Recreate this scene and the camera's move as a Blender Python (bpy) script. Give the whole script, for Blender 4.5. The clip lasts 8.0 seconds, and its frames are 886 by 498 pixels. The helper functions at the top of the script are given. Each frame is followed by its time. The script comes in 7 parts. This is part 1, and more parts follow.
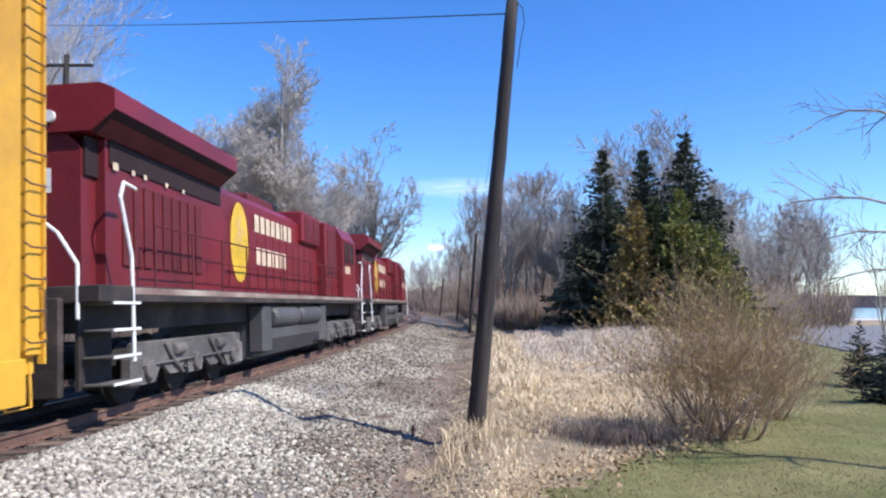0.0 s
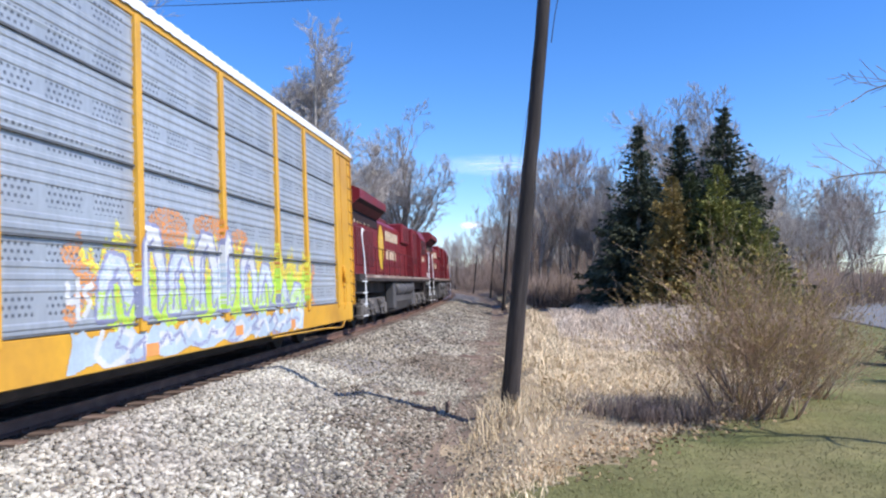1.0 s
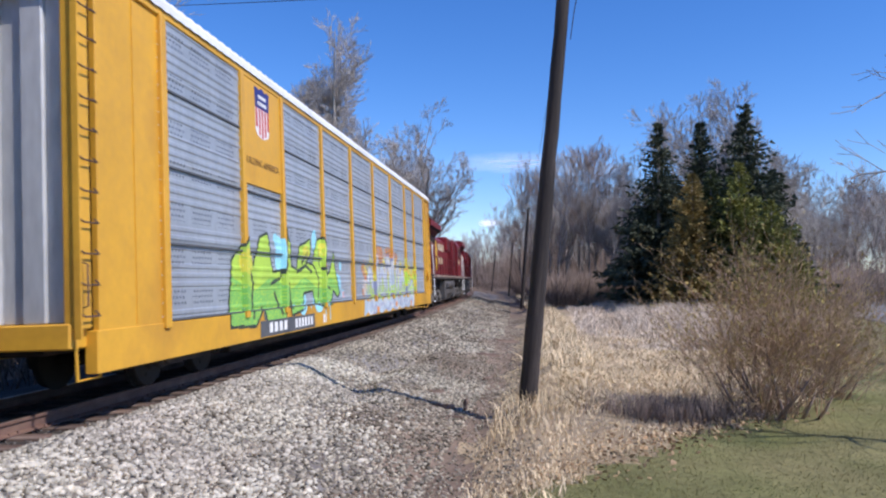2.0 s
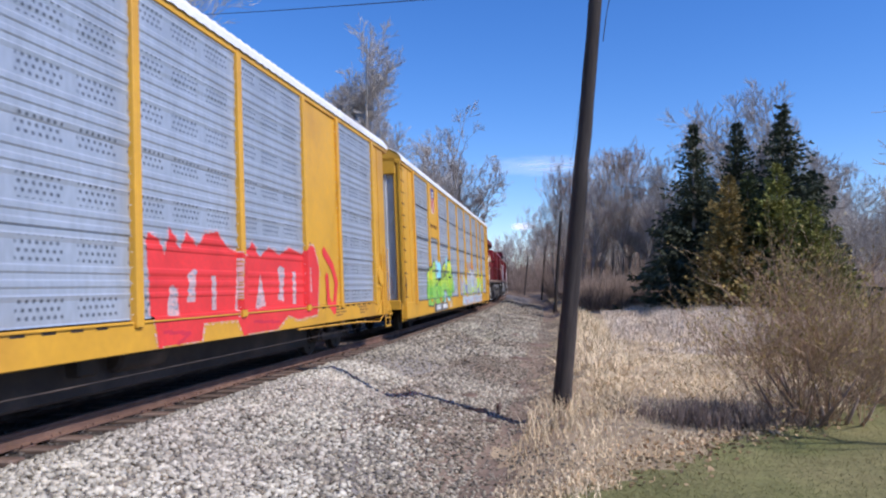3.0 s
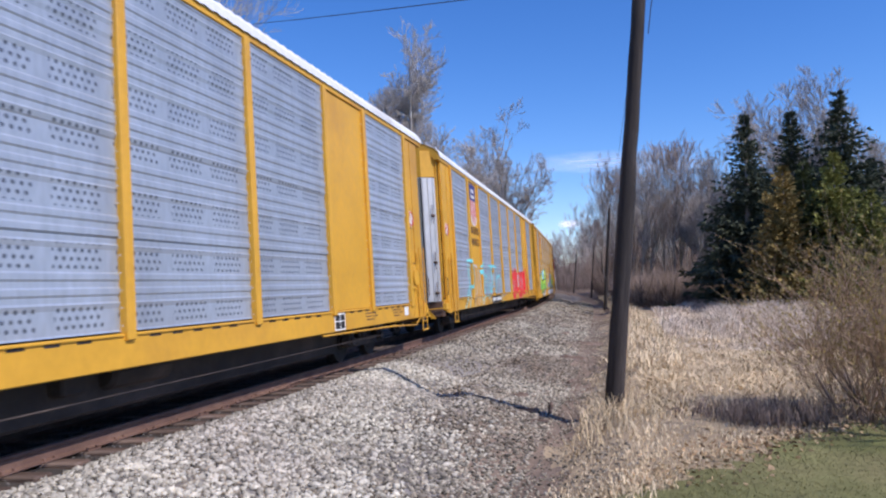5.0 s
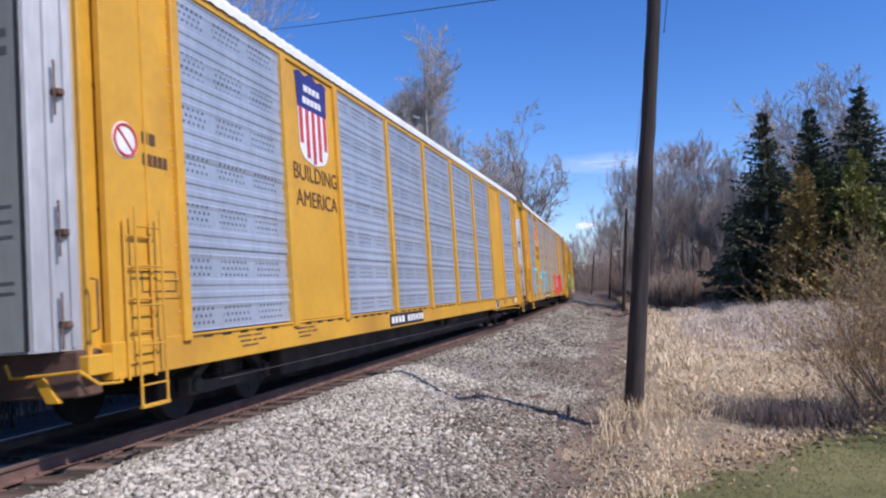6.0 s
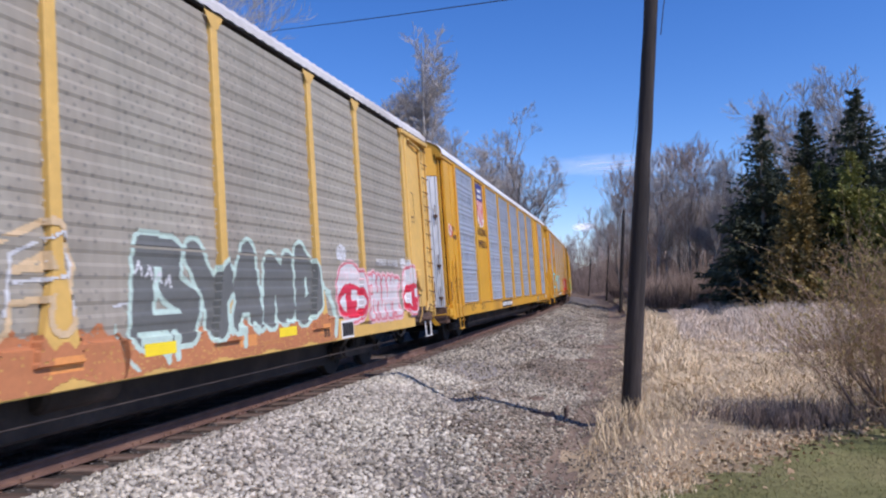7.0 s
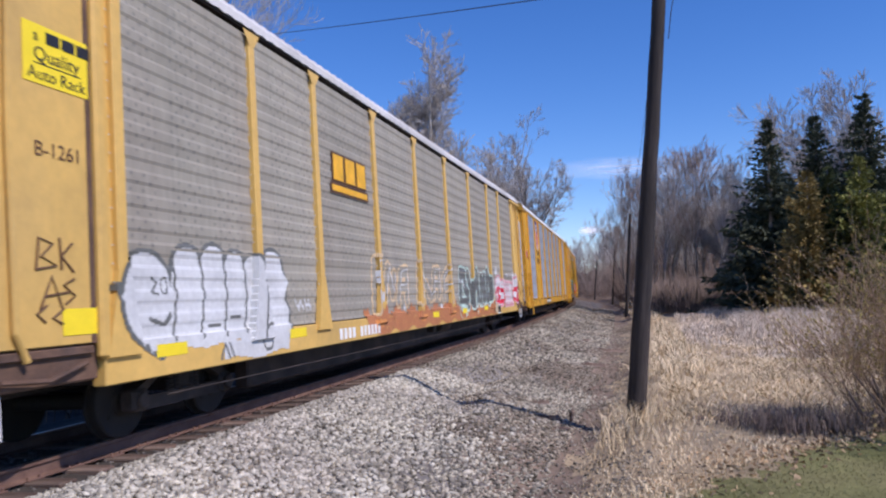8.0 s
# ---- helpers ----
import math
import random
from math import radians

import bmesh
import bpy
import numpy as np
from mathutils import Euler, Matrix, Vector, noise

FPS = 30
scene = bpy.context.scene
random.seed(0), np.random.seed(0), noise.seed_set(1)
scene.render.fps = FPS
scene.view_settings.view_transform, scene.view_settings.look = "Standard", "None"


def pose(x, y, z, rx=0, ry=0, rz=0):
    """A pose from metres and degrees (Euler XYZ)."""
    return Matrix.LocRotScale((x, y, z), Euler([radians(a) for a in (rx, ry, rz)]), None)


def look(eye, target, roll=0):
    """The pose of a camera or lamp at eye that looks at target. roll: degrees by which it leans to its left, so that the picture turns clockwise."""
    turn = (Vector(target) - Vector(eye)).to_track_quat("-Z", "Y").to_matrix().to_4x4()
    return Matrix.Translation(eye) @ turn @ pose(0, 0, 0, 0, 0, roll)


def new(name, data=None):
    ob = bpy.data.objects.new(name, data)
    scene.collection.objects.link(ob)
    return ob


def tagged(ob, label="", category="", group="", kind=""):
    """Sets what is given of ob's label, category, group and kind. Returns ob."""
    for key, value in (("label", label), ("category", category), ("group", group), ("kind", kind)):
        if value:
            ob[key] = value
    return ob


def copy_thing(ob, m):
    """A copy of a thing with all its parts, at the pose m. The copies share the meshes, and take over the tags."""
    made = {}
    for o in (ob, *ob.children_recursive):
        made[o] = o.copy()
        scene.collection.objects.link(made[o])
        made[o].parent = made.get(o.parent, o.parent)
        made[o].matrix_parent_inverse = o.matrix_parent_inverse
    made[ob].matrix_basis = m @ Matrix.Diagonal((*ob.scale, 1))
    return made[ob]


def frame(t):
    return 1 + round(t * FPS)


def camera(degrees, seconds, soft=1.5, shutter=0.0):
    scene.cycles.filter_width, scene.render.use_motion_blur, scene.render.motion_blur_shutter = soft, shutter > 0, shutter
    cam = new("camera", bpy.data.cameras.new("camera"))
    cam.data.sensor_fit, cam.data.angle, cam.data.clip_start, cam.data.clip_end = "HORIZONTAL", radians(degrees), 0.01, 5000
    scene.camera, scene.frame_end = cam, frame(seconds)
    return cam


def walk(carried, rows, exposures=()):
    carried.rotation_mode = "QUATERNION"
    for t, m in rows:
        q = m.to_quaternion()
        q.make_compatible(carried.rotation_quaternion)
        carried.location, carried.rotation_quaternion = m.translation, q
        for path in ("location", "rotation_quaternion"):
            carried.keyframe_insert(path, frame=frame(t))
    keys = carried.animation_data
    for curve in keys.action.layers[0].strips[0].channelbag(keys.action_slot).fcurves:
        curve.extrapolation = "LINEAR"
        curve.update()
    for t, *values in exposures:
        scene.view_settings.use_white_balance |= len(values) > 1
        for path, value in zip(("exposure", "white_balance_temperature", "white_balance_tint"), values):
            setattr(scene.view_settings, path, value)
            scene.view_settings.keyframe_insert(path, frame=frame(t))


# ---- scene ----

# ---------------------------------------------------------------- camera
EYE = 1.62            # metres above the near rail's top, which is z = 0
cam = camera(62.58, 8.0, soft=2.2, shutter=0.08)
KELVIN = 6070
TURNS = [             # seconds, yaw, pitch, roll
    (0.0, -0.00, 4.34, 0.00),
    (0.5, 0.93, 3.19, -0.01),
    (1.0, 2.63, 2.59, 0.01),
    (1.5, 3.19, 2.37, -0.06),
    (3.0, 6.61, 2.70, -0.04),
    (3.5, 7.51, 2.87, 0.28),
    (4.0, 8.47, 2.85, 0.66),
    (4.5, 9.35, 2.65, 0.85),
    (6.0, 11.72, 2.99, 1.65),
    (6.5, 11.62, 2.97, 1.73),
    (7.0, 11.50, 3.11, 1.65),
    (7.5, 11.49, 3.24, 1.59),
    (8.0, 11.95, 3.33, 1.27),
]
walk(cam, [(t, pose(0, 0, EYE, 90 + p, r, w)) for t, w, p, r in TURNS],
     exposures=[(0, 0.56, KELVIN, 14), (1.0, 0.48, KELVIN, 15), (1.5, 0.24, KELVIN, 17), (3, 0.14, KELVIN, 19), (4.5, 0.11, KELVIN, 20), (6, 0.07, KELVIN, 22), (8, -0.05, KELVIN, 24)])

# ---------------------------------------------------------------- daylight
SUN = Vector((0.90, -0.437, 1.05)).normalized()     # towards the sun
world = bpy.data.worlds.new("sky")
scene.world = world
world.use_nodes = True
wn = world.node_tree
sky = wn.nodes.new("ShaderNodeTexSky")
sky.sky_type, sky.sun_disc = "NISHITA", False
sky.sun_elevation = math.asin(SUN.z)
sky.sun_rotation = math.atan2(SUN.x, SUN.y)
sky.altitude, sky.air_density, sky.dust_density, sky.ozone_density = 200, 1.0, 0.1, 5.0
deep = wn.nodes.new("ShaderNodeHueSaturation")
deep.inputs["Saturation"].default_value = 1.24
deep.inputs["Hue"].default_value = 0.508
wn.links.new(sky.outputs["Color"], deep.inputs["Color"])
wn.links.new(deep.outputs["Color"], wn.nodes["Background"].inputs["Color"])
wn.nodes["Background"].inputs["Strength"].default_value = 0.15
sun = new("sun", bpy.data.lights.new("sun", "SUN"))
sun.data.energy, sun.data.angle, sun.data.color = 4.2, radians(0.53), (1.0, 0.935, 0.80)
sun.matrix_world = look((0, 0, 60), Vector((0, 0, 60)) - SUN)

# ---------------------------------------------------------------- tools
rnd = random.Random(7)


class Geo:
    """Vertices and faces of one mesh, put together piece by piece."""

    def __init__(self):
        self.v, self.f, self.m = [], [], []

    def add(self, verts, faces, mat=0):
        k = len(self.v)
        self.v.extend(verts)
        self.f.extend([tuple(i + k for i in f) for f in faces])
        self.m.extend([mat] * len(faces))
        return self

    def box(self, x0, x1, y0, y1, z0, z1, c=0.0, mat=0):
        """A box; c: the width of the chamfer on its upright and long edges."""
        if c <= 0:
            v = [(x, y, z) for z in (z0, z1) for x, y in ((x0, y0), (x1, y0), (x1, y1), (x0, y1))]
            return self.add(v, [(3, 2, 1, 0), (4, 5, 6, 7), (0, 1, 5, 4), (1, 2, 6, 5), (2, 3, 7, 6), (3, 0, 4, 7)], mat)
        c = min(c, (x1 - x0) * 0.45, (y1 - y0) * 0.45, (z1 - z0) * 0.45)
        v, f = [], []
        for z, d in ((z0, c), (z0 + c, 0), (z1 - c, 0), (z1, c)):
            v += [(x0 + c + d, y0 + d, z), (x1 - c - d, y0 + d, z), (x1 - d, y0 + c + d, z), (x1 - d, y1 - c - d, z),
                  (x1 - c - d, y1 - d, z), (x0 + c + d, y1 - d, z), (x0 + d, y1 - c - d, z), (x0 + d, y0 + c + d, z)]
        for k in range(3):
            for i in range(8):
                f.append((k * 8 + i, k * 8 + (i + 1) % 8, k * 8 + 8 + (i + 1) % 8, k * 8 + 8 + i))
        f += [tuple(range(7, -1, -1)), tuple(range(24, 32))]
        return self.add(v, f, mat)

    def tube(self, pts, radii, n=6, mat=0, caps=True):
        """A tube through pts."""
        pts = [Vector(p) for p in pts]
        if not hasattr(radii, "__len__"):
            radii = [radii] * len(pts)
        v, f = [], []
        side = None
        for i, p in enumerate(pts):
            d = (pts[min(i + 1, len(pts) - 1)] - pts[max(i - 1, 0)]).normalized()
            if side is None:
                side = d.orthogonal().normalized()
            side = (side - d * side.dot(d)).normalized()
            up = d.cross(side)
            for k in range(n):
                a = 2 * math.pi * k / n
                v.append(tuple(p + (side * math.cos(a) + up * math.sin(a)) * radii[i]))
        for i in range(len(pts) - 1):
            for k in range(n):
                f.append((i * n + k, i * n + (k + 1) % n, i * n + n + (k + 1) % n, i * n + n + k))
        if caps:
            f += [tuple(range(n - 1, -1, -1)), tuple(range(len(v) - n, len(v)))]
        return self.add(v, f, mat)

    def disc(self, centre, axis, r, depth, n=20, mat=0, bevel=0.0):
        """A short cylinder with its axis along axis and centre in its middle."""
        c, a = Vector(centre), Vector(axis).normalized()
        h = a * depth / 2
        if bevel:
            return self.tube([c - h, c - h + a * bevel, c + h - a * bevel, c + h], [r - bevel, r, r, r - bevel], n, mat)
        return self.tube([c - h, c + h], r, n, mat)

    def prism(self, outline, y0, y1, mat=0):
        """An outline of (x, z) drawn out along y."""
        n = len(outline)
        v = [(x, y0, z) for x, z in outline] + [(x, y1, z) for x, z in outline]
        f = [(i, (i + 1) % n, n + (i + 1) % n, n + i) for i in range(n)] + [tuple(range(n - 1, -1, -1)), tuple(range(n, 2 * n))]
        return self.add(v, f, mat)

    def mesh(self, name, mats, smooth=False):
        me = bpy.data.meshes.new(name)
        me.from_pydata(self.v, [], self.f)
        for m in mats if isinstance(mats, (list, tuple)) else [mats]:
            me.materials.append(m)
        if any(self.m):
            me.polygons.foreach_set("material_index", self.m)
        if smooth:
            me.polygons.foreach_set("use_smooth", [True] * len(me.polygons))
        me.update()
        return me


def part(name, geo, material, parent, label="", smooth=False):
    """One mesh object under a thing or a part."""
    ob = new(name, geo.mesh(name, material, smooth))
    ob.parent = parent
    return tagged(ob, label)


def empty(name, label, category, group="", kind=""):
    return tagged(new(name), label, category, group, kind)


# ---------------------------------------------------------------- materials
def mat(name, col, rough=0.7, metal=0.0, var=0.15, scale=3.0, fine=40.0, bump=0.0, stain=None, amount=0.35, spec=0.4, rand=0.0, island=0.0, stretch=(1, 1, 1)):
    """A surface of one base colour with broad and fine variation, stains of a second colour, relief and piece-to-piece change."""
    m = bpy.data.materials.new(name)
    m.use_nodes = True
    nt = m.node_tree
    b = nt.nodes["Principled BSDF"]
    b.inputs["Roughness"].default_value, b.inputs["Metallic"].default_value = rough, metal
    b.inputs["Specular IOR Level"].default_value = spec
    co = nt.nodes.new("ShaderNodeTexCoord")
    mp = nt.nodes.new("ShaderNodeMapping")
    mp.inputs["Scale"].default_value = stretch
    nt.links.new(co.outputs["Object"], mp.inputs["Vector"])

    def noisy(s, detail=4):
        n = nt.nodes.new("ShaderNodeTexNoise")
        n.inputs["Scale"].default_value, n.inputs["Detail"].default_value = s, detail
        nt.links.new(mp.outputs["Vector"], n.inputs["Vector"])
        return n

    def mix(kind, fac, a, c2):
        x = nt.nodes.new("ShaderNodeMix")
        x.data_type, x.blend_type = "RGBA", kind
        for sock, val in ((x.inputs["Factor"], fac), (x.inputs["A"], a), (x.inputs["B"], c2)):
            if hasattr(val, "links"):
                nt.links.new(val, sock)
            else:
                sock.default_value = val
        return x.outputs["Result"]

    def ramp(sock, lo, hi, a=0.0, c2=1.0):
        r = nt.nodes.new("ShaderNodeMapRange")
        r.inputs["From Min"].default_value, r.inputs["From Max"].default_value = lo, hi
        r.inputs["To Min"].default_value, r.inputs["To Max"].default_value = a, c2
        nt.links.new(sock, r.inputs["Value"])
        return r.outputs["Result"]

    big, small = noisy(scale), noisy(fine, 3)
    col4 = (*col, 1)
    out = col4
    if stain:
        out = mix("MIX", ramp(noisy(scale * 0.6, 6).outputs["Fac"], 0.62 - amount * 0.5, 0.62 + 0.12), out, (*stain, 1))
    gain = ramp(big.outputs["Fac"], 0.3, 0.7, 1 - var, 1 + var)
    gain2 = ramp(small.outputs["Fac"], 0.3, 0.7, 1 - var * 0.7, 1 + var * 0.7)
    mul = nt.nodes.new("ShaderNodeMath")
    mul.operation = "MULTIPLY"
    nt.links.new(gain, mul.inputs[0]), nt.links.new(gain2, mul.inputs[1])
    last = mul.outputs[0]
    for amt, node, sock in ((rand, "ShaderNodeObjectInfo", "Random"), (island, "ShaderNodeNewGeometry", "Random Per Island")):
        if amt:
            o = nt.nodes.new(node)
            m2 = nt.nodes.new("ShaderNodeMath")
            m2.operation = "MULTIPLY"
            nt.links.new(last, m2.inputs[0]), nt.links.new(ramp(o.outputs[sock], 0, 1, 1 - amt, 1 + amt), m2.inputs[1])
            last = m2.outputs[0]
    sc = nt.nodes.new("ShaderNodeVectorMath")
    sc.operation = "SCALE"
    if hasattr(out, "links"):
        nt.links.new(out, sc.inputs[0])
    else:
        sc.inputs[0].default_value = col
    nt.links.new(last, sc.inputs["Scale"])
    nt.links.new(sc.outputs[0], b.inputs["Base Color"])
    nt.links.new(ramp(small.outputs["Fac"], 0.2, 0.8, max(0, rough - 0.08), min(1, rough + 0.08)), b.inputs["Roughness"])
    if bump:
        bp = nt.nodes.new("ShaderNodeBump")
        bp.inputs["Strength"].default_value, bp.inputs["Distance"].default_value = 1.0, bump
        nt.links.new(small.outputs["Fac"], bp.inputs["Height"])
        nt.links.new(bp.outputs[0], b.inputs["Normal"])
    return m


def leafy(name, a, c, rough=0.7, island=0.35):
    """Foliage: two colours mixed clump by clump, with a little light passing through."""
    m = mat(name, a, rough, 0, 0.2, 1.2, 15, stain=c, amount=0.6, spec=0.2, island=island)
    return m


M_BALLAST = mat("ballast_stone", (0.44, 0.408, 0.335), 0.9, 0, 0.2, 0.5, 30, stain=(0.31, 0.275, 0.24), amount=0.35, spec=0.2, island=0.5)
M_OLDSTONE = mat("old_ballast_stone", (0.315, 0.285, 0.225), 0.9, 0, 0.22, 0.6, 30, stain=(0.185, 0.145, 0.11), amount=0.5, spec=0.2, island=0.8)
# stone between the rails, its colour lowered to carry the train's shade
M_SHADESTONE = mat("shade_dark_ballast_stone", (0.11, 0.098, 0.09), 0.8, 0, 0.25, 0.8, 30, stain=(0.06, 0.052, 0.048), amount=0.4, island=0.4)
M_RAIL = mat("rusty_rail", (0.17, 0.10, 0.078), 0.75, 0.2, 0.2, 4, 60, 0.002, stain=(0.24, 0.15, 0.11), spec=0.3)
M_RAILHEAD = mat("worn_rail_top", (0.33, 0.30, 0.28), 0.35, 0.9, 0.1, 5, 50)
M_TIE = mat("creosoted_wood", (0.13, 0.085, 0.065), 0.9, 0, 0.3, 2, 25, 0.006, stain=(0.22, 0.17, 0.14), rand=0.3, stretch=(0.3, 3, 3))
M_POLE = mat("weathered_pole_wood", (0.030, 0.025, 0.024), 0.92, 0, 0.35, 2, 12, 0.016, stain=(0.058, 0.048, 0.044), amount=0.45, stretch=(6, 6, 0.4))
M_WIRE = mat("black_wire", (0.03, 0.03, 0.032), 0.6)
M_BARK = mat("grey_bark", (0.30, 0.265, 0.23), 0.95, 0, 0.25, 1.5, 12, 0.01, stain=(0.13, 0.11, 0.09))
M_PALE = mat("pale_bark", (0.42, 0.385, 0.34), 0.9, 0, 0.25, 0.6, 8, 0.01, stain=(0.24, 0.21, 0.18))
M_TWIG = mat("grey_twig", (0.43, 0.39, 0.355), 0.95, 0, 0.2, 1, 10, island=0.3)
M_PTWIG = mat("pale_twig", (0.50, 0.45, 0.40), 0.95, 0, 0.2, 1, 10, island=0.3)
M_RTWIG = mat("reddish_twig", (0.30, 0.235, 0.205), 0.95, 0, 0.2, 1, 10, island=0.35)
M_BRUSH = mat("brown_brush_stem", (0.23, 0.175, 0.145), 0.95, 0, 0.25, 1, 10, island=0.45)
M_BUSHTWIG = mat("tan_twig", (0.42, 0.295, 0.20), 0.9, 0, 0.2, 2, 12, island=0.4)
M_BUD = leafy("opening_buds", (0.40, 0.33, 0.09), (0.44, 0.31, 0.14))
M_SPRUCE = leafy("spruce_needles", (0.095, 0.108, 0.068), (0.06, 0.072, 0.05), 0.85)
M_BLUESPR = leafy("blue_spruce_needles", (0.035, 0.05, 0.045), (0.025, 0.035, 0.035))
M_CEDAR = leafy("cedar_green", (0.27, 0.265, 0.07), (0.16, 0.17, 0.055), 0.85)
M_CEDARD = leafy("cedar_deep_green", (0.095, 0.11, 0.045), (0.06, 0.075, 0.035), 0.85)
M_CEDARY = leafy("cedar_tan", (0.38, 0.26, 0.085), (0.13, 0.125, 0.06), 0.85)
M_LAWN = leafy("lawn_grass", (0.165, 0.178, 0.066), (0.28, 0.24, 0.125), 0.8, 0.15)
M_STRAW = leafy("straw_grass", (0.74, 0.61, 0.41), (0.58, 0.46, 0.29))
M_REED = leafy("bleached_reed", (0.74, 0.645, 0.52), (0.54, 0.44, 0.34))
M_LEAF = leafy("fallen_leaf", (0.34, 0.22, 0.12), (0.46, 0.34, 0.20))

# ---------------------------------------------------------------- the line of the track
BEND, X0, TH0 = 900.0, -6.89, math.atan(0.082)      # radius, start and heading of the centre line
CANT = -2.5                                         # degrees by which the track leans into its bend


def track(s):
    """Centre of the track s metres along it: x, y and the heading to the right of +y."""
    th = TH0 - s / BEND
    return X0 + BEND * (math.cos(th) - math.cos(TH0)), BEND * (math.sin(TH0) - math.sin(th)), th


def centre_x(y):
    y = np.clip(np.asarray(y, float), -150, 400)
    return X0 + 0.082 * y - 5.556e-4 * y * y


D_PTS = [-400, -60, -12, -6, -4.2, -2.4, -1.6, 1.25, 1.55, 1.9, 2.4, 2.93, 3.25, 3.5, 3.8, 4.25, 4.7, 5.1, 5.6, 6.1, 6.7, 7.6, 12, 25, 60, 140, 400]
Z_PTS = [-1.0, -0.8, -0.55, -0.75, -0.7, -0.33, -0.27, -0.195, -0.15, -0.11, -0.21, -0.39, -0.54, -0.51, -0.43, -0.51, -0.59, -0.66, -0.70, -0.60, -0.34, -0.27, -0.30, -0.5, -0.8, -1.3, -1.6]


def land(x, y):
    """Height of the ground."""
    x, y = np.asarray(x, float), np.asarray(y, float)
    d = x - centre_x(y)
    d = d + np.clip((d - 1.9) / 0.8, 0, 1) * np.clip((6.6 - d) / 1.2, 0, 1) * 0.22 * (np.sin(0.8 * (y - 13.5)) + 0.6 * np.sin(2.3 * (y - 13.6)))      # the ballast's toe wanders
    z = np.interp(d, D_PTS, Z_PTS)
    rough = np.where(d > 5.5, 1.0, 0.35)
    z = z + rough * (0.035 * np.sin(x * 1.3 + 0.7 * y) * np.sin(0.9 * y - 0.4 * x) + 0.02 * np.sin(3.1 * x + 1.0) * np.sin(2.3 * y))
    z = z - 2.2 * np.clip((x - 52) / 12, 0, 1) * np.clip((y - 118) / 25, 0, 1)        # the lake's bed
    return z


def lawn_edge(y):
    return np.interp(y, [-20, 0, 6.0, 6.9, 9.0, 10.7, 13.0, 20.5, 35, 56, 84], [-1.5, 0.0, 0.3, 0.5, 2.2, 3.9, 5.2, 7.5, 13, 20, 30])


M_SOIL = mat("dry_soil_and_straw", (0.38, 0.295, 0.19), 0.95, 0, 0.25, 0.8, 14, 0.02, stain=(0.22, 0.165, 0.11), spec=0.1)
M_TURF = mat("spring_turf", (0.15, 0.16, 0.06), 0.95, 0, 0.25, 0.9, 12, 0.012, stain=(0.235, 0.20, 0.10), amount=0.6, spec=0.1)
M_GRIT = mat("grit_and_fines", (0.23, 0.215, 0.20), 0.95, 0, 0.2, 0.7, 22, 0.02, stain=(0.17, 0.14, 0.115), amount=0.5, spec=0.1)
M_PATH = mat("dirt_and_cinders", (0.25, 0.187, 0.14), 0.95, 0, 0.25, 0.9, 18, 0.02, stain=(0.15, 0.115, 0.09), amount=0.5, spec=0.1)
# cinders coloured dark in place of the deep shade below the cars
M_SHADECINDER = mat("shade_dark_cinders", (0.075, 0.066, 0.06), 0.9, 0, 0.25, 0.9, 20, 0.02, stain=(0.045, 0.04, 0.037), amount=0.4, spec=0.1)
M_WOODFLOOR = mat("leaf_litter", (0.19, 0.135, 0.095), 0.95, 0, 0.25, 0.4, 8, 0.02, stain=(0.12, 0.085, 0.06), spec=0.1)
M_ASPHALT = mat("pale_old_asphalt", (0.20, 0.20, 0.205), 0.9, 0, 0.12, 0.6, 30, spec=0.2)
M_WATER = mat("lake_water", (0.05, 0.11, 0.20), 0.12, 0, 0.1, 0.05, 2.0, 0.03, spec=0.5)
M_FAR = mat("far_bare_woods", (0.17, 0.125, 0.115), 0.95, 0, 0.25, 0.02, 0.2, spec=0.1)
M_SAND = mat("pale_shore", (0.55, 0.52, 0.46), 0.9, 0, 0.1, 0.1, 2)


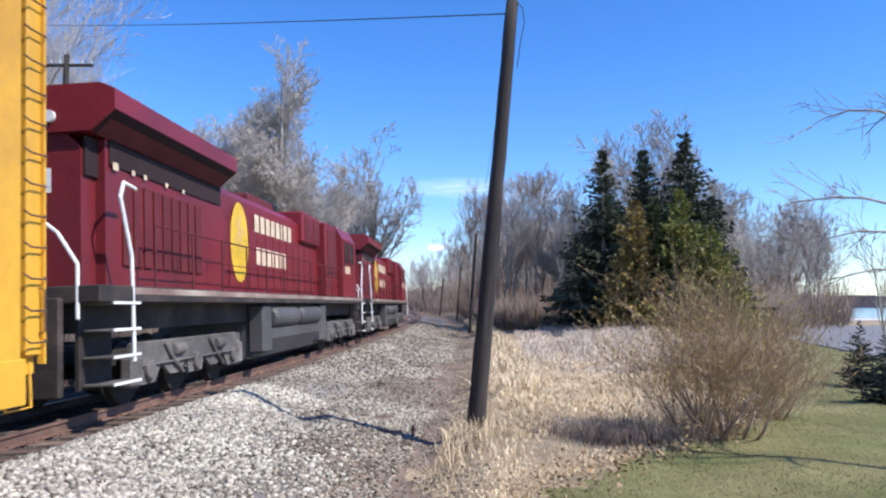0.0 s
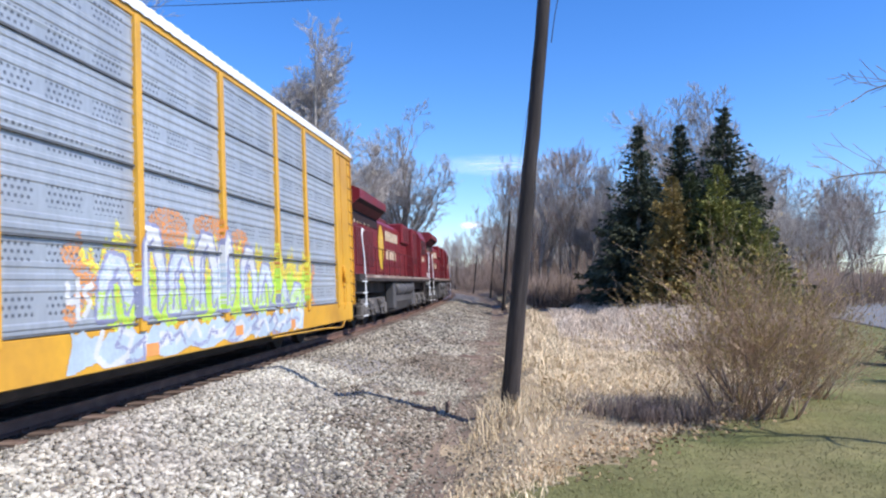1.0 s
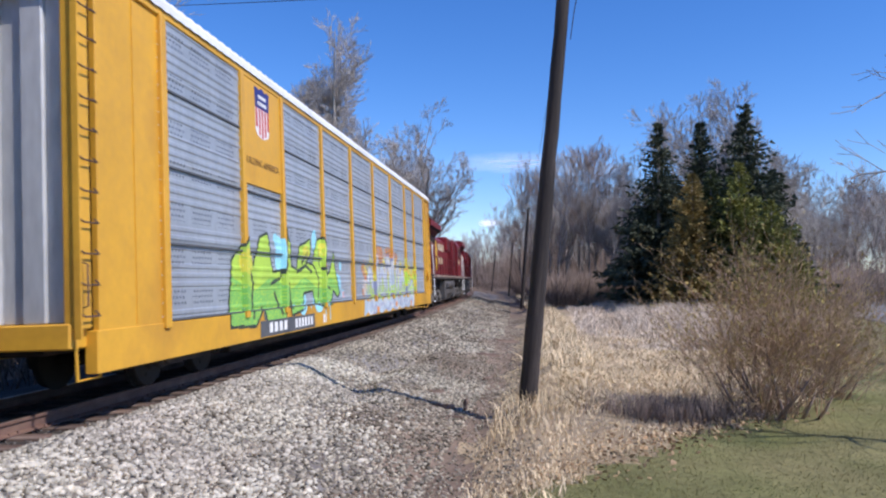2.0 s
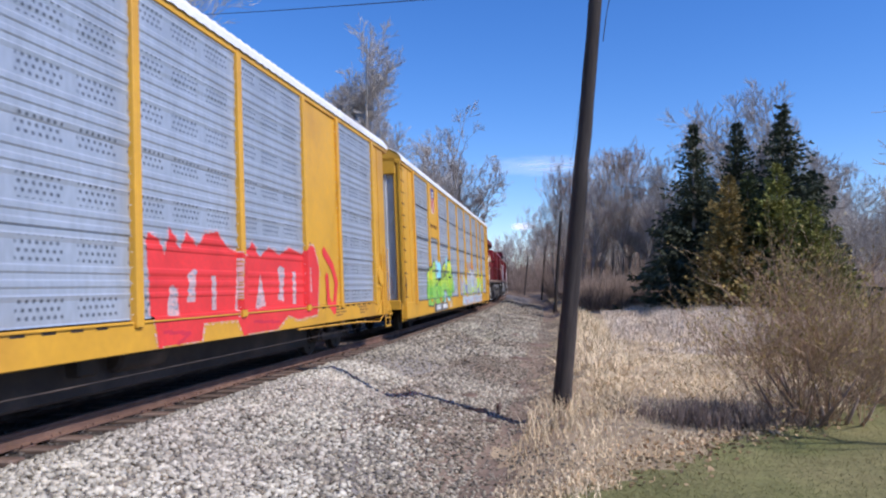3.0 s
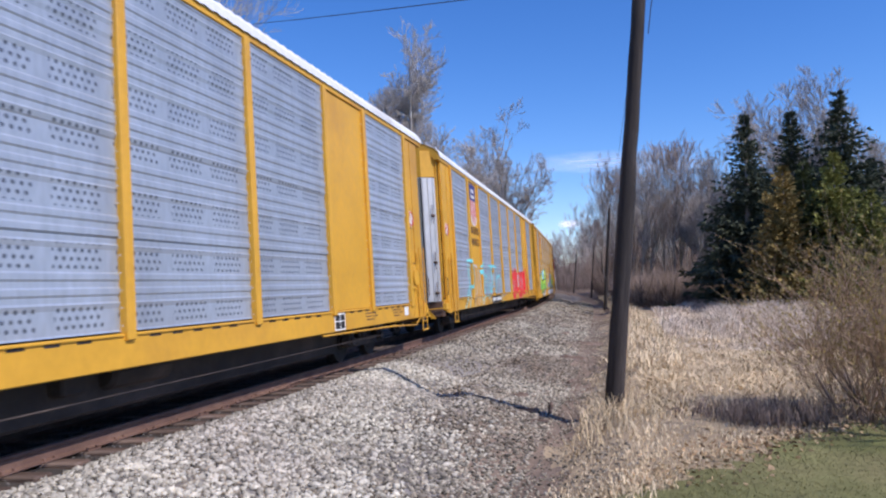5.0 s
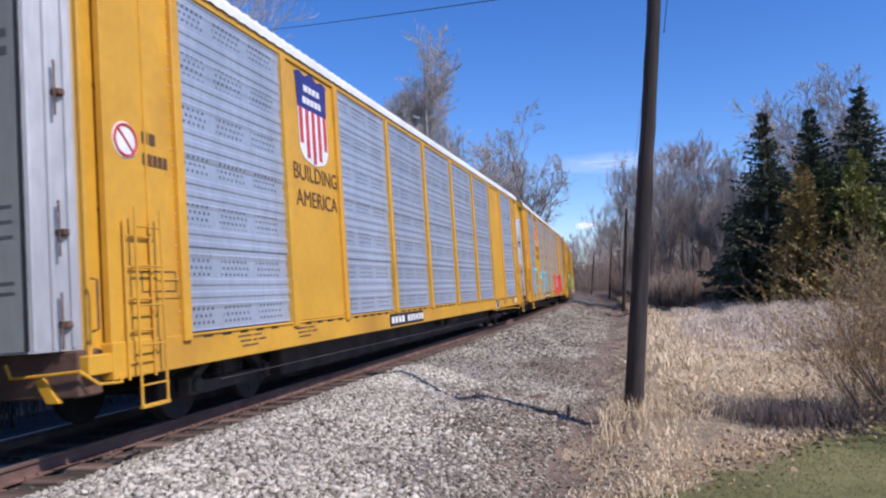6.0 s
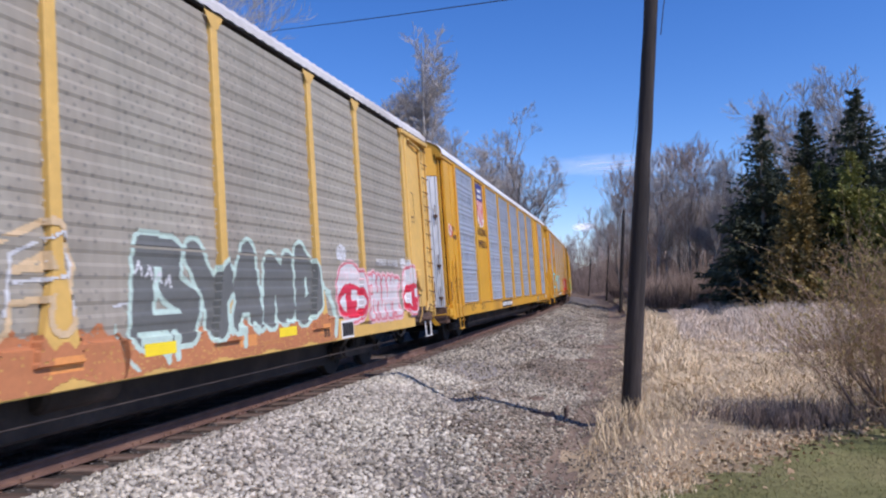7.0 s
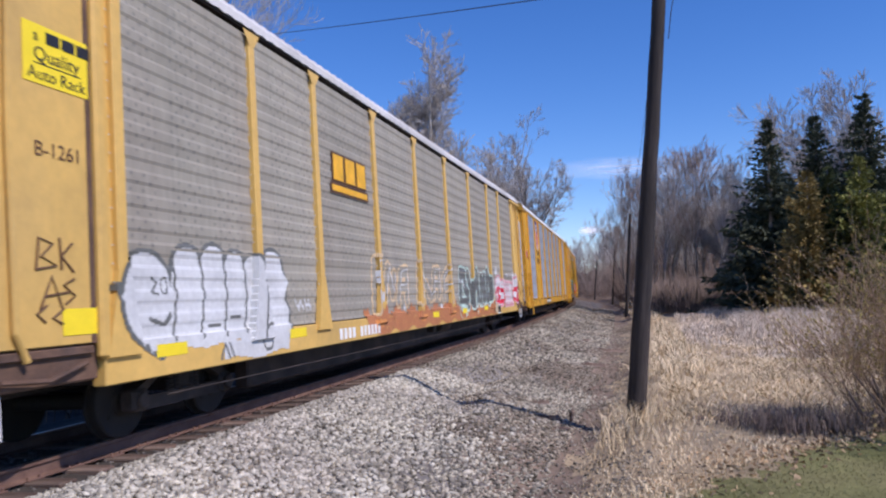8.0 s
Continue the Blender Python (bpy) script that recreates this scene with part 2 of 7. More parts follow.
def ground():
    xs = np.unique(np.concatenate([np.linspace(-3000, -60, 16), np.linspace(-60, -14, 24), np.arange(-14, -7, 0.25), np.arange(-7, 3, 0.125), np.arange(3, 20, 0.25), np.linspace(20, 80, 40), np.linspace(80, 3000, 18)]))
    ys = np.unique(np.concatenate([np.linspace(-600, -20, 8), np.arange(-20, 45, 0.35), np.linspace(45, 150, 60), np.linspace(150, 4000, 24)]))
    gx, gy = np.meshgrid(xs, ys)
    gz = land(gx, gy)
    v = np.stack([gx, gy, gz], -1).reshape(-1, 3)
    nx, ny = len(xs), len(ys)
    i = np.arange(nx * ny).reshape(ny, nx)
    quads = np.stack([i[:-1, :-1], i[:-1, 1:], i[1:, 1:], i[1:, :-1]], -1).reshape(-1, 4)
    cx, cy = v[quads, 0].mean(1), v[quads, 1].mean(1)
    d = cx - centre_x(cy)
    wob = 0.35 * np.sin(cy * 1.7) + 0.25 * np.sin(cy * 0.6 + cx * 2)
    zone = np.zeros(len(quads), int)
    zone[(d > -3.2) & (d < 4.3 + wob)] = 2
    # strip under and behind the train: shade painted as dark ground
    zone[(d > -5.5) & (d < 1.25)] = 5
    zone[(d >= 4.3 + wob) & (d < 6.0 + 0.6 * wob)] = 3
    zone[(d <= -5.5) & (cx < 0)] = 4
    zone[(cy > 50) & (d > 6) & (cx < 0.45 * cy - 8)] = 4
    zone[(cx > lawn_edge(cy) + 0.4 * wob) & (d > 6)] = 1
    zone[cy > 110] = 4
    zone[(cy > 60) & (cx > 30)] = 0
    me = bpy.data.meshes.new("ground")
    me.from_pydata(v.tolist(), [], quads.tolist())
    for m in (M_SOIL, M_TURF, M_GRIT, M_PATH, M_WOODFLOOR, M_SHADECINDER):
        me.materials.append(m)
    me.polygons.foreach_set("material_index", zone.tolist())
    me.polygons.foreach_set("use_smooth", [True] * len(me.polygons))
    return tagged(new("ground", me), "rough ground with ditch, dry soil, turf and leaf litter", "ground", kind="structure")


ground()


def sheet(name, pts, z, material, label, category):
    """A flat piece of the setting with a thickness of 20 cm, cut to an outline on plan."""
    g, n = Geo(), len(pts)
    g.add([(x, y, z) for x, y in pts] + [(x, y, z - 0.2) for x, y in pts],
          [tuple(range(n)), tuple(range(2 * n - 1, n - 1, -1))] + [(i, n + i, n + (i + 1) % n, (i + 1) % n) for i in range(n)])
    return tagged(new(name, g.mesh(name, material)), label, category, kind="structure")


sheet("pavement", [(15, 15), (60, 15), (75, 65), (36, 71), (29, 63), (20.5, 44), (17.5, 31)], -0.40, M_ASPHALT, "pale weathered asphalt of a lakeside car park", "pavement")
sheet("water", [(53, 128), (2500, 128), (2500, 2200), (53, 1500)], -1.75, M_WATER, "blue open lake water under a clear sky", "lake")
sheet("shore", [(40, 112), (260, 108), (260, 126), (58, 130), (40, 124)], -0.82, M_SAND, "pale sandy strip at the lake's edge", "shore")


def ridge(name, x0, x1, y0, y1, h0, h1, depth, seed, label):
    """A long bank of far woods with an uneven top."""
    r = random.Random(seed)
    g, n = Geo(), 160
    for k in range(3):
        v = []
        for i in range(n + 1):
            u = i / n
            x, y = x0 + (x1 - x0) * u, y0 + (y1 - y0) * u + k * depth
            v += [(x, y, -3), (x, y, (h0 + (h1 - h0) * u) * (0.8 + 0.1 * k) * r.uniform(0.75, 1.15))]
        g.add(v, [(2 * i, 2 * i + 2, 2 * i + 3, 2 * i + 1) for i in range(n)])
    return tagged(new(name, g.mesh(name, M_FAR)), label, "far woods", kind="structure")


ridge("backdrop", 250, 1900, 900, 620, 13, 9, 25, 3, "far wooded shore across the lake")
ridge("backdrop", -900, 120, 520, 420, 15, 12, 20, 5, "far bare woods along the horizon")

# ---------------------------------------------------------------- thin clouds
def cloud(name, az, el, dist, wide, high, cover, label, seed):
    m = bpy.data.materials.new("cloud_vapour")
    m.use_nodes = True
    nt = m.node_tree
    b = nt.nodes["Principled BSDF"]
    b.inputs["Base Color"].default_value, b.inputs["Roughness"].default_value = (0.9, 0.9, 0.92, 1), 1
    b.inputs["Emission Color"].default_value, b.inputs["Emission Strength"].default_value = (0.85, 0.9, 1.0, 1), 0.35
    co, mp, n, gr = (nt.nodes.new("ShaderNode" + k) for k in ("TexCoord", "Mapping", "TexNoise", "TexGradient"))
    mp.inputs["Scale"].default_value, mp.inputs["Location"].default_value = (2.2, 1, 5.0), (seed, 0, seed)
    n.inputs["Scale"].default_value, n.inputs["Detail"].default_value = 1.6, 7
    gr.gradient_type = "SPHERICAL"
    nt.links.new(co.outputs["Object"], mp.inputs["Vector"]), nt.links.new(mp.outputs[0], n.inputs["Vector"])
    nt.links.new(co.outputs["Object"], gr.inputs["Vector"])
    mul, rg = nt.nodes.new("ShaderNodeMath"), nt.nodes.new("ShaderNodeMapRange")
    mul.operation = "MULTIPLY"
    nt.links.new(n.outputs["Fac"], mul.inputs[0]), nt.links.new(gr.outputs["Fac"], mul.inputs[1])
    rg.inputs["From Min"].default_value, rg.inputs["From Max"].default_value, rg.inputs["To Max"].default_value = 0.12, 0.5, cover
    nt.links.new(mul.outputs[0], rg.inputs["Value"]), nt.links.new(rg.outputs[0], b.inputs["Alpha"])
    g = Geo()
    nx, nz = 24, 8
    v = [(2 * i / nx - 1, 0.15 * math.sin(3 * i / nx), 2 * k / nz - 1) for k in range(nz + 1) for i in range(nx + 1)]
    g.add(v, [(k * (nx + 1) + i, k * (nx + 1) + i + 1, (k + 1) * (nx + 1) + i + 1, (k + 1) * (nx + 1) + i) for k in range(nz) for i in range(nx)])
    ob = tagged(new(name, g.mesh(name, m)), label, "cloud", kind="structure")
    a, e = radians(az), radians(el)
    ob.location = (dist * math.sin(a), dist * math.cos(a), EYE + dist * math.tan(e))
    ob.rotation_euler, ob.scale = (0, 0, -a), (wide, wide, high)
    ob.visible_shadow = False
    return ob


cloud("cloud", 1.8, 9.3, 3000, 420, 70, 0.4, "thin white streak of cirrus cloud", 1.0)
cloud("cloud", 7.6, 8.6, 3000, 280, 38, 0.35, "faint white streak of cirrus cloud", 4.2)
cloud("cloud", -0.4, 4.45, 3200, 75, 28, 1.6, "small white puff of cloud low over the trees", 7.7)
cloud("cloud", 0.6, 2.6, 3300, 330, 75, 0.15, "pale haze bank low on the horizon", 2.5)

# ---------------------------------------------------------------- railway track
def railway():
    thing = empty("railway_track", "rusty curved railway track on wooden sleepers in pale ballast", "railway track", kind="structure")
    prof = [(-0.075, -0.172), (0.075, -0.172), (0.075, -0.16), (0.012, -0.14), (0.009, -0.05), (0.036, -0.036), (0.037, -0.008), (0.028, 0),
            (-0.028, 0), (-0.037, -0.008), (-0.036, -0.036), (-0.009, -0.05), (-0.012, -0.14), (-0.075, -0.16)]
    lean = math.radians(-CANT)
    n = len(prof)
    for side, label in ((1, "brown rusted near rail"), (-1, "brown rusted far rail")):
        g, v = Geo(), []
        ss = np.arange(-60, 320, 2.0)
        for s in ss:
            x, y, th = track(s)
            for px, pz in prof:
                ux = side * 0.755 + px
                v.append((x + ux * math.cos(th), y - ux * math.sin(th), pz + (ux - 0.755) * math.tan(lean)))
        f, mi = [], []
        for k in range(len(ss) - 1):
            for i in range(n):
                f.append((k * n + i, k * n + (i + 1) % n, (k + 1) * n + (i + 1) % n, (k + 1) * n + i))
                mi.append(1 if i == 7 else 0)
        g.v, g.f, g.m = v, f, mi
        part("rail", g, [M_RAIL, M_RAILHEAD], thing, label)
    g = Geo().box(-1.3, 1.3, -0.115, 0.115, -0.18, 0, 0.015)
    tie_mesh = [g.mesh("sleeper", M_TIE)]
    g2 = Geo().box(0.6, 0.9, -0.1, 0.1, 0.001, 0.016, 0.004)
    for sx, sy in ((0.65, -0.07), (0.65, 0.07), (0.86, -0.07), (0.86, 0.07)):
        g2.box(sx - 0.012, sx + 0.012, sy - 0.012, sy + 0.012, 0.01, 0.045, 0.004)
    plate_mesh = g2.mesh("tie_plate", M_RAIL)
    rest = Geo()
    r = random.Random(4)
    for k in range(-40, 330):
        s = k * 0.54
        x, y, th = track(s)
        m = pose(x + r.uniform(-0.06, 0.06), y, -0.206, 0, CANT, -math.degrees(th) + r.uniform(-1.2, 1.2))
        if 2 <= s <= 75:
            t = new("sleeper", tie_mesh[0])
            t.matrix_world, t.parent = m, thing
            if s < 45:
                q = new("tie_plate", plate_mesh)
                q.matrix_world, q.parent = m, thing
        else:
            bx = Geo().box(-1.3, 1.3, -0.115, 0.115, -0.18, 0)
            rest.add([tuple(m @ Vector(p)) for p in bx.v], bx.f)
    tagged(part("far_sleepers", rest, M_TIE, thing), kind="stuff")
    return thing


railway()

# ---------------------------------------------------------------- loose ground cover
def mesh_of(name, verts, faces, material):
    """A mesh from arrays: verts (n, 3), faces (m, 3) or (m, 4)."""
    me = bpy.data.meshes.new(name)
    k = faces.shape[1]
    me.vertices.add(len(verts)), me.loops.add(faces.size), me.polygons.add(len(faces))
    me.vertices.foreach_set("co", np.ascontiguousarray(verts, dtype=np.float32).ravel())
    me.loops.foreach_set("vertex_index", np.ascontiguousarray(faces, dtype=np.int32).ravel())
    me.polygons.foreach_set("loop_start", np.arange(0, faces.size, k, dtype=np.int32))
    for m in material if isinstance(material, list) else [material]:
        me.materials.append(m)
    me.update(calc_edges=True)
    return me


def stones(name, n, pick, size, material, label, seed, sink=0.25):
    """Loose angular stones scattered where pick(rng, n) says (x, y, share of full size)."""
    g = np.random.default_rng(seed)
    x, y, k = pick(g, n)
    n = len(x)
    base = np.array([(1, 0, 0), (-1, 0, 0), (0, 1, 0), (0, -1, 0), (0, 0, 1), (0, 0, -1)], float)
    tri = np.array([(0, 2, 4), (2, 1, 4), (1, 3, 4), (3, 0, 4), (2, 0, 5), (1, 2, 5), (3, 1, 5), (0, 3, 5)])
    r = size * k * g.uniform(0.55, 1.25, n)
    v = base[None] * g.uniform(0.55, 1.25, (n, 6, 1)) + g.normal(0, 0.18, (n, 6, 3))
    q = g.normal(size=(n, 4))
    q /= np.linalg.norm(q, axis=1, keepdims=True)
    a, b, c, d = q.T
    rot = np.stack([1 - 2 * (c * c + d * d), 2 * (b * c - a * d), 2 * (b * d + a * c), 2 * (b * c + a * d), 1 - 2 * (b * b + d * d), 2 * (c * d - a * b),
                    2 * (b * d - a * c), 2 * (c * d + a * b), 1 - 2 * (b * b + c * c)], -1).reshape(n, 3, 3)
    v = np.einsum("nij,nkj->nki", rot, v) * r[:, None, None] * np.array([1, 1, 0.75])
    z = land(x, y) + r * sink
    v += np.stack([x, y, z], -1)[:, None]
    f = (tri[None] + 6 * np.arange(n)[:, None, None]).reshape(-1, 3)
    return tagged(new(name, mesh_of(name, v.reshape(-1, 3), f, material)), label, "gravel", kind="stuff")


def bed(d0, d1, y0, y1, power=1.0):
    def pick(g, n):
        y = y0 + (y1 - y0) * g.uniform(0, 1, n) ** power
        d = g.uniform(d0, d1, n)
        return centre_x(y) + d, y, np.where(y > 22, 1.35, 1.0)
    return pick


def thin_bed(g, n):
    """Stones that thin out towards the ditch."""
    y = -9 + 53 * g.uniform(0, 1, n) ** 1.3
    d = 4.0 + 2.6 * g.uniform(0, 1, n) ** 1.3 + 0.3 * np.sin(y * 1.7)
    return centre_x(y) + d, y, g.uniform(0.5, 1.0, n)


def fresh_bed(g, n):
    """The newest, palest stone: heaped near the rail, fraying out towards the ditch."""
    y = -9.0 + 25 * g.uniform(0, 1, n)
    d = 1.35 + 3.6 * g.uniform(0, 1, n) ** 1.3
    edge = 4.6 - 0.16 * np.maximum(y - 6, 0) + 0.5 * np.sin(y * 2.1)
    keep = g.uniform(0, 1, n) < np.clip((edge - d) / 1.2 + 0.35, 0.04, 1)
    return (centre_x(y) + d)[keep], y[keep], np.ones(keep.sum())


stones("ballast", 44000, fresh_bed, 0.050, M_BALLAST, "fresh pale crushed stone ballast beside the rails", 11)
stones("ballast", 34000, bed(1.35, 5.5, -9.0, 20), 0.041, M_OLDSTONE, "older grey crushed stone ballast on the bank", 15, 0.05)
stones("ballast", 30000, bed(1.4, 5.2, 19, 75, 1.4), 0.04, M_OLDSTONE, "grey crushed stone ballast along the curve", 12)
stones("ballast", 13000, bed(-1.6, 1.35, -9.0, 40, 1.3), 0.034, M_SHADESTONE, "crushed stone ballast between the sleepers, coloured dark for the train's shade", 13, 0.0)
stones("gravel", 34000, thin_bed, 0.029, M_OLDSTONE, "loose scattered gravel thinning out over dirt", 14)


def blades(name, n, pick, height, width, material, label, seed, lean=0.5):
    """Single grass blades, each one bent triangle pair."""
    g = np.random.default_rng(seed)
    x, y, k = pick(g, n)
    n = len(x)
    z = land(x, y)
    h = height * k * g.uniform(0.5, 1.2, n)
    a = g.uniform(0, 2 * np.pi, n)
    t = g.normal(0, lean, (n, 2)) * h[:, None]
    w = width * g.uniform(0.6, 1.3, n)
    dx, dy = np.cos(a) * w, np.sin(a) * w
    p = np.stack([x, y, z - 0.02], -1)
    mid = np.stack([x + t[:, 0] * 0.35, y + t[:, 1] * 0.35, z + h * 0.6], -1)
    tip = np.stack([x + t[:, 0], y + t[:, 1], z + h * g.uniform(0.75, 1.0, n)], -1)
    o = np.stack([dx, dy, 0 * dx], -1)
    v = np.stack([p - o, p + o, mid + o * 0.8, mid - o * 0.8, tip], 1)
    i = 5 * np.arange(n)[:, None]
    f = np.concatenate([i + [0, 1, 2], i + [0, 2, 3], i + [3, 2, 4]])
    return tagged(new(name, mesh_of(name, v.reshape(-1, 3), f, material)), label, "grass", kind="stuff")


def on_lawn(g, n):
    y = 5.5 + 30 * g.uniform(0, 1, n) ** 1.8
    x = lawn_edge(y) + g.normal(0, 0.25, n) + g.uniform(0, 1, n) ** 1.2 * (3 + 0.5 * y)
    return x, y, np.ones(n)


def dry_bank(g, n):
    """Tall straw round the pole's foot and along the ditch."""
    y = 7.0 + 18 * g.uniform(0, 1, n) ** 1.3
    lo, hi = centre_x(y) + 5.9, np.maximum(lawn_edge(y), centre_x(y) + 7.2)
    x = lo + (hi - lo) * g.uniform(0, 1, n) ** 1.2
    near = np.exp(-((x - 0.12) ** 2 / 0.6 + (y - 11.4) ** 2 / 2.0))
    clump = 0.55 + 0.45 * np.sin(5 * x + 2 * y) * np.sin(3.3 * y - 2 * x)
    keep = g.uniform(0, 1, n) < 0.12 + 0.88 * np.clip((x - lo) / 0.9, 0, 1)
    return x[keep], y[keep], (0.06 + 0.85 * near + (0.08 + 0.14 * np.clip((y - 9) / 4, 0, 1)) * clump)[keep]


def reed_bed(g, n):
    y = 20 + 30 * g.uniform(0, 1, n) ** 1.1
    lo, hi = centre_x(y) + 7.0 + 0.04 * y, lawn_edge(y) + 1.5
    x = lo + (hi - lo) * g.uniform(0, 1, n)
    clump = 0.5 + 0.25 * np.sin(1.9 * x + 0.75 * y) * np.sin(1.3 * y - 1.1 * x) + 0.25 * np.sin(0.7 * x - 0.5 * y + 1)
    keep = g.uniform(0, 1, n) < clump ** 2.0 + 0.05
    rise = np.clip((x - lo) / 3.0, 0.45, 1) * np.clip((y - 19) / 6, 0.45, 1)       # low at its rims
    return x[keep], y[keep], ((0.35 + 0.95 * clump) * rise)[keep]


def field(g, n):
    y = 11 + 26 * g.uniform(0, 1, n) ** 1.1
    lo, hi = centre_x(y) + 7.0, lawn_edge(y) + 0.4
    x = lo + (hi - lo) * g.uniform(0, 1, n)
    patch = 0.5 + 0.5 * np.sin(1.7 * x + 0.6 * y) * np.sin(0.9 * y - 1.4 * x)
    keep = g.uniform(0, 1, n) < 0.25 + 0.75 * patch
    return x[keep], y[keep], (0.6 + 0.8 * patch)[keep]


def verge(g, n):
    y = 16 + 70 * g.uniform(0, 1, n)
    return centre_x(y) + 6.4 + 1.6 * g.uniform(0, 1, n) ** 1.4, y, g.uniform(0.4, 1.1, n)


blades("lawn_grass", 110000, on_lawn, 0.024, 0.0032, M_LAWN, "short spring lawn, green with straw-coloured patches", 21, 1.4)
def lawn_near(g, n):
    y = -9 + 15 * g.uniform(0, 1, n)
    return lawn_edge(y) + g.normal(0, 0.25, n) + g.uniform(0, 1, n) * 6, y, np.ones(n)


def straw_near(g, n):
    y = -9 + 16.5 * g.uniform(0, 1, n)
    lo, hi = centre_x(y) + 6.0, np.maximum(lawn_edge(y), centre_x(y) + 7.0)
    return lo + (hi - lo) * g.uniform(0, 1, n), y, g.uniform(0.3, 1.0, n)


blades("lawn_grass", 22000, lawn_near, 0.024, 0.0032, M_LAWN, "short spring lawn, green with straw-coloured patches", 27, 1.4)
blades("dry_grass", 5000, straw_near, 0.16, 0.006, M_STRAW, "short dead grass between ballast and lawn", 28, 0.8)
blades("dry_grass", 17000, dry_bank, 0.42, 0.006, M_STRAW, "tall straw-coloured dead grass round a pole", 22, 0.55)
blades("reeds", 80000, reed_bed, 0.78, 0.013, M_REED, "bleached flattened reeds in a wet hollow", 23, 0.55)
blades("dry_grass", 28000, field, 0.13, 0.010, M_STRAW, "matted straw-coloured dead grass", 24, 1.5)
blades("dry_grass", 9000, verge, 0.4, 0.012, M_STRAW, "thin dead grass beside the ballast", 25, 0.6)


def litter(g, n):
    y = 7 + 8 * g.uniform(0, 1, n)
    x = lawn_edge(y) + g.normal(0, 0.35, n) - 0.15
    return x, y, np.ones(n)


blades("fallen_leaves", 1500, litter, 0.035, 0.028, M_LEAF, "brown fallen leaves along the lawn's edge", 26, 1.2)

# ---------------------------------------------------------------- trees
def limb(out, p, d, length, r, level, top, R, spread, kids, droop):
    """Grows one branch and its side branches; out[level] takes (points, radii)."""
    n = 5 if level < 2 else 3
    pts, rad = [p.copy()], [r]
    step = length / n
    for i in range(n):
        d = (d + Vector((R.gauss(0, 0.13), R.gauss(0, 0.13), R.gauss(0.03, 0.1) + droop * level))).normalized()
        p = p + d * step
        pts.append(p.copy())
        rad.append(max(r * (1 - 0.8 * (i + 1) / n), 0.004))
    out[level].append((pts, rad))
    if level >= top:
        return
    for k in range(kids[level]):
        u = R.uniform(0.25 if level else 0.3, 1.0) * n
        i = min(int(u), n - 1)
        q = pts[i].lerp(pts[i + 1], u - i)
        dd = (pts[i + 1] - pts[i]).normalized()
        a = dd.orthogonal().normalized()
        a.rotate(Matrix.Rotation(R.uniform(0, 6.283), 3, dd))
        nd = (dd * math.cos(spread[level]) + a * math.sin(spread[level]) * R.uniform(0.7, 1.2)).normalized()
        limb(out, q, nd, length * R.uniform(0.38, 0.66) * (1.15 - 0.4 * u / n), rad[i] * R.uniform(0.45, 0.65), level + 1, top, R, spread, kids, droop)


def clothe(name, label, category, out, top, bark, twig, thick):
    """Turns grown branches into a tree of trunk and crown."""
    thing = empty(name, label, category)
    g = Geo()
    for lv in (0, 1):
        for pts, rad in out[lv]:
            g.tube(pts, rad, 7 if lv == 0 else 5, caps=False)
    part("trunk", g, bark, thing, smooth=True)
    vs, fs, k = [], [], 0
    for lv in range(2, top + 1):
        for pts, rad in out[lv]:
            d = (pts[-1] - pts[0]).normalized()
            a = d.orthogonal().normalized()
            b = d.cross(a)
            for p, w in zip(pts, rad):
                w = max(w, thick * (1.0 if p is not pts[-1] else 0.5))
                vs += [p + a * w, p - a * 0.5 * w + b * 0.87 * w, p - a * 0.5 * w - b * 0.87 * w]
            for i in range(len(pts) - 1):
                for j in range(3):
                    fs.append((k + 3 * i + j, k + 3 * i + (j + 1) % 3, k + 3 * i + 3 + (j + 1) % 3, k + 3 * i + 3 + j))
            k += 3 * len(pts)
    ob = new("crown", mesh_of("crown", np.array([tuple(v) for v in vs]), np.array(fs), twig))
    ob.parent = thing
    return thing


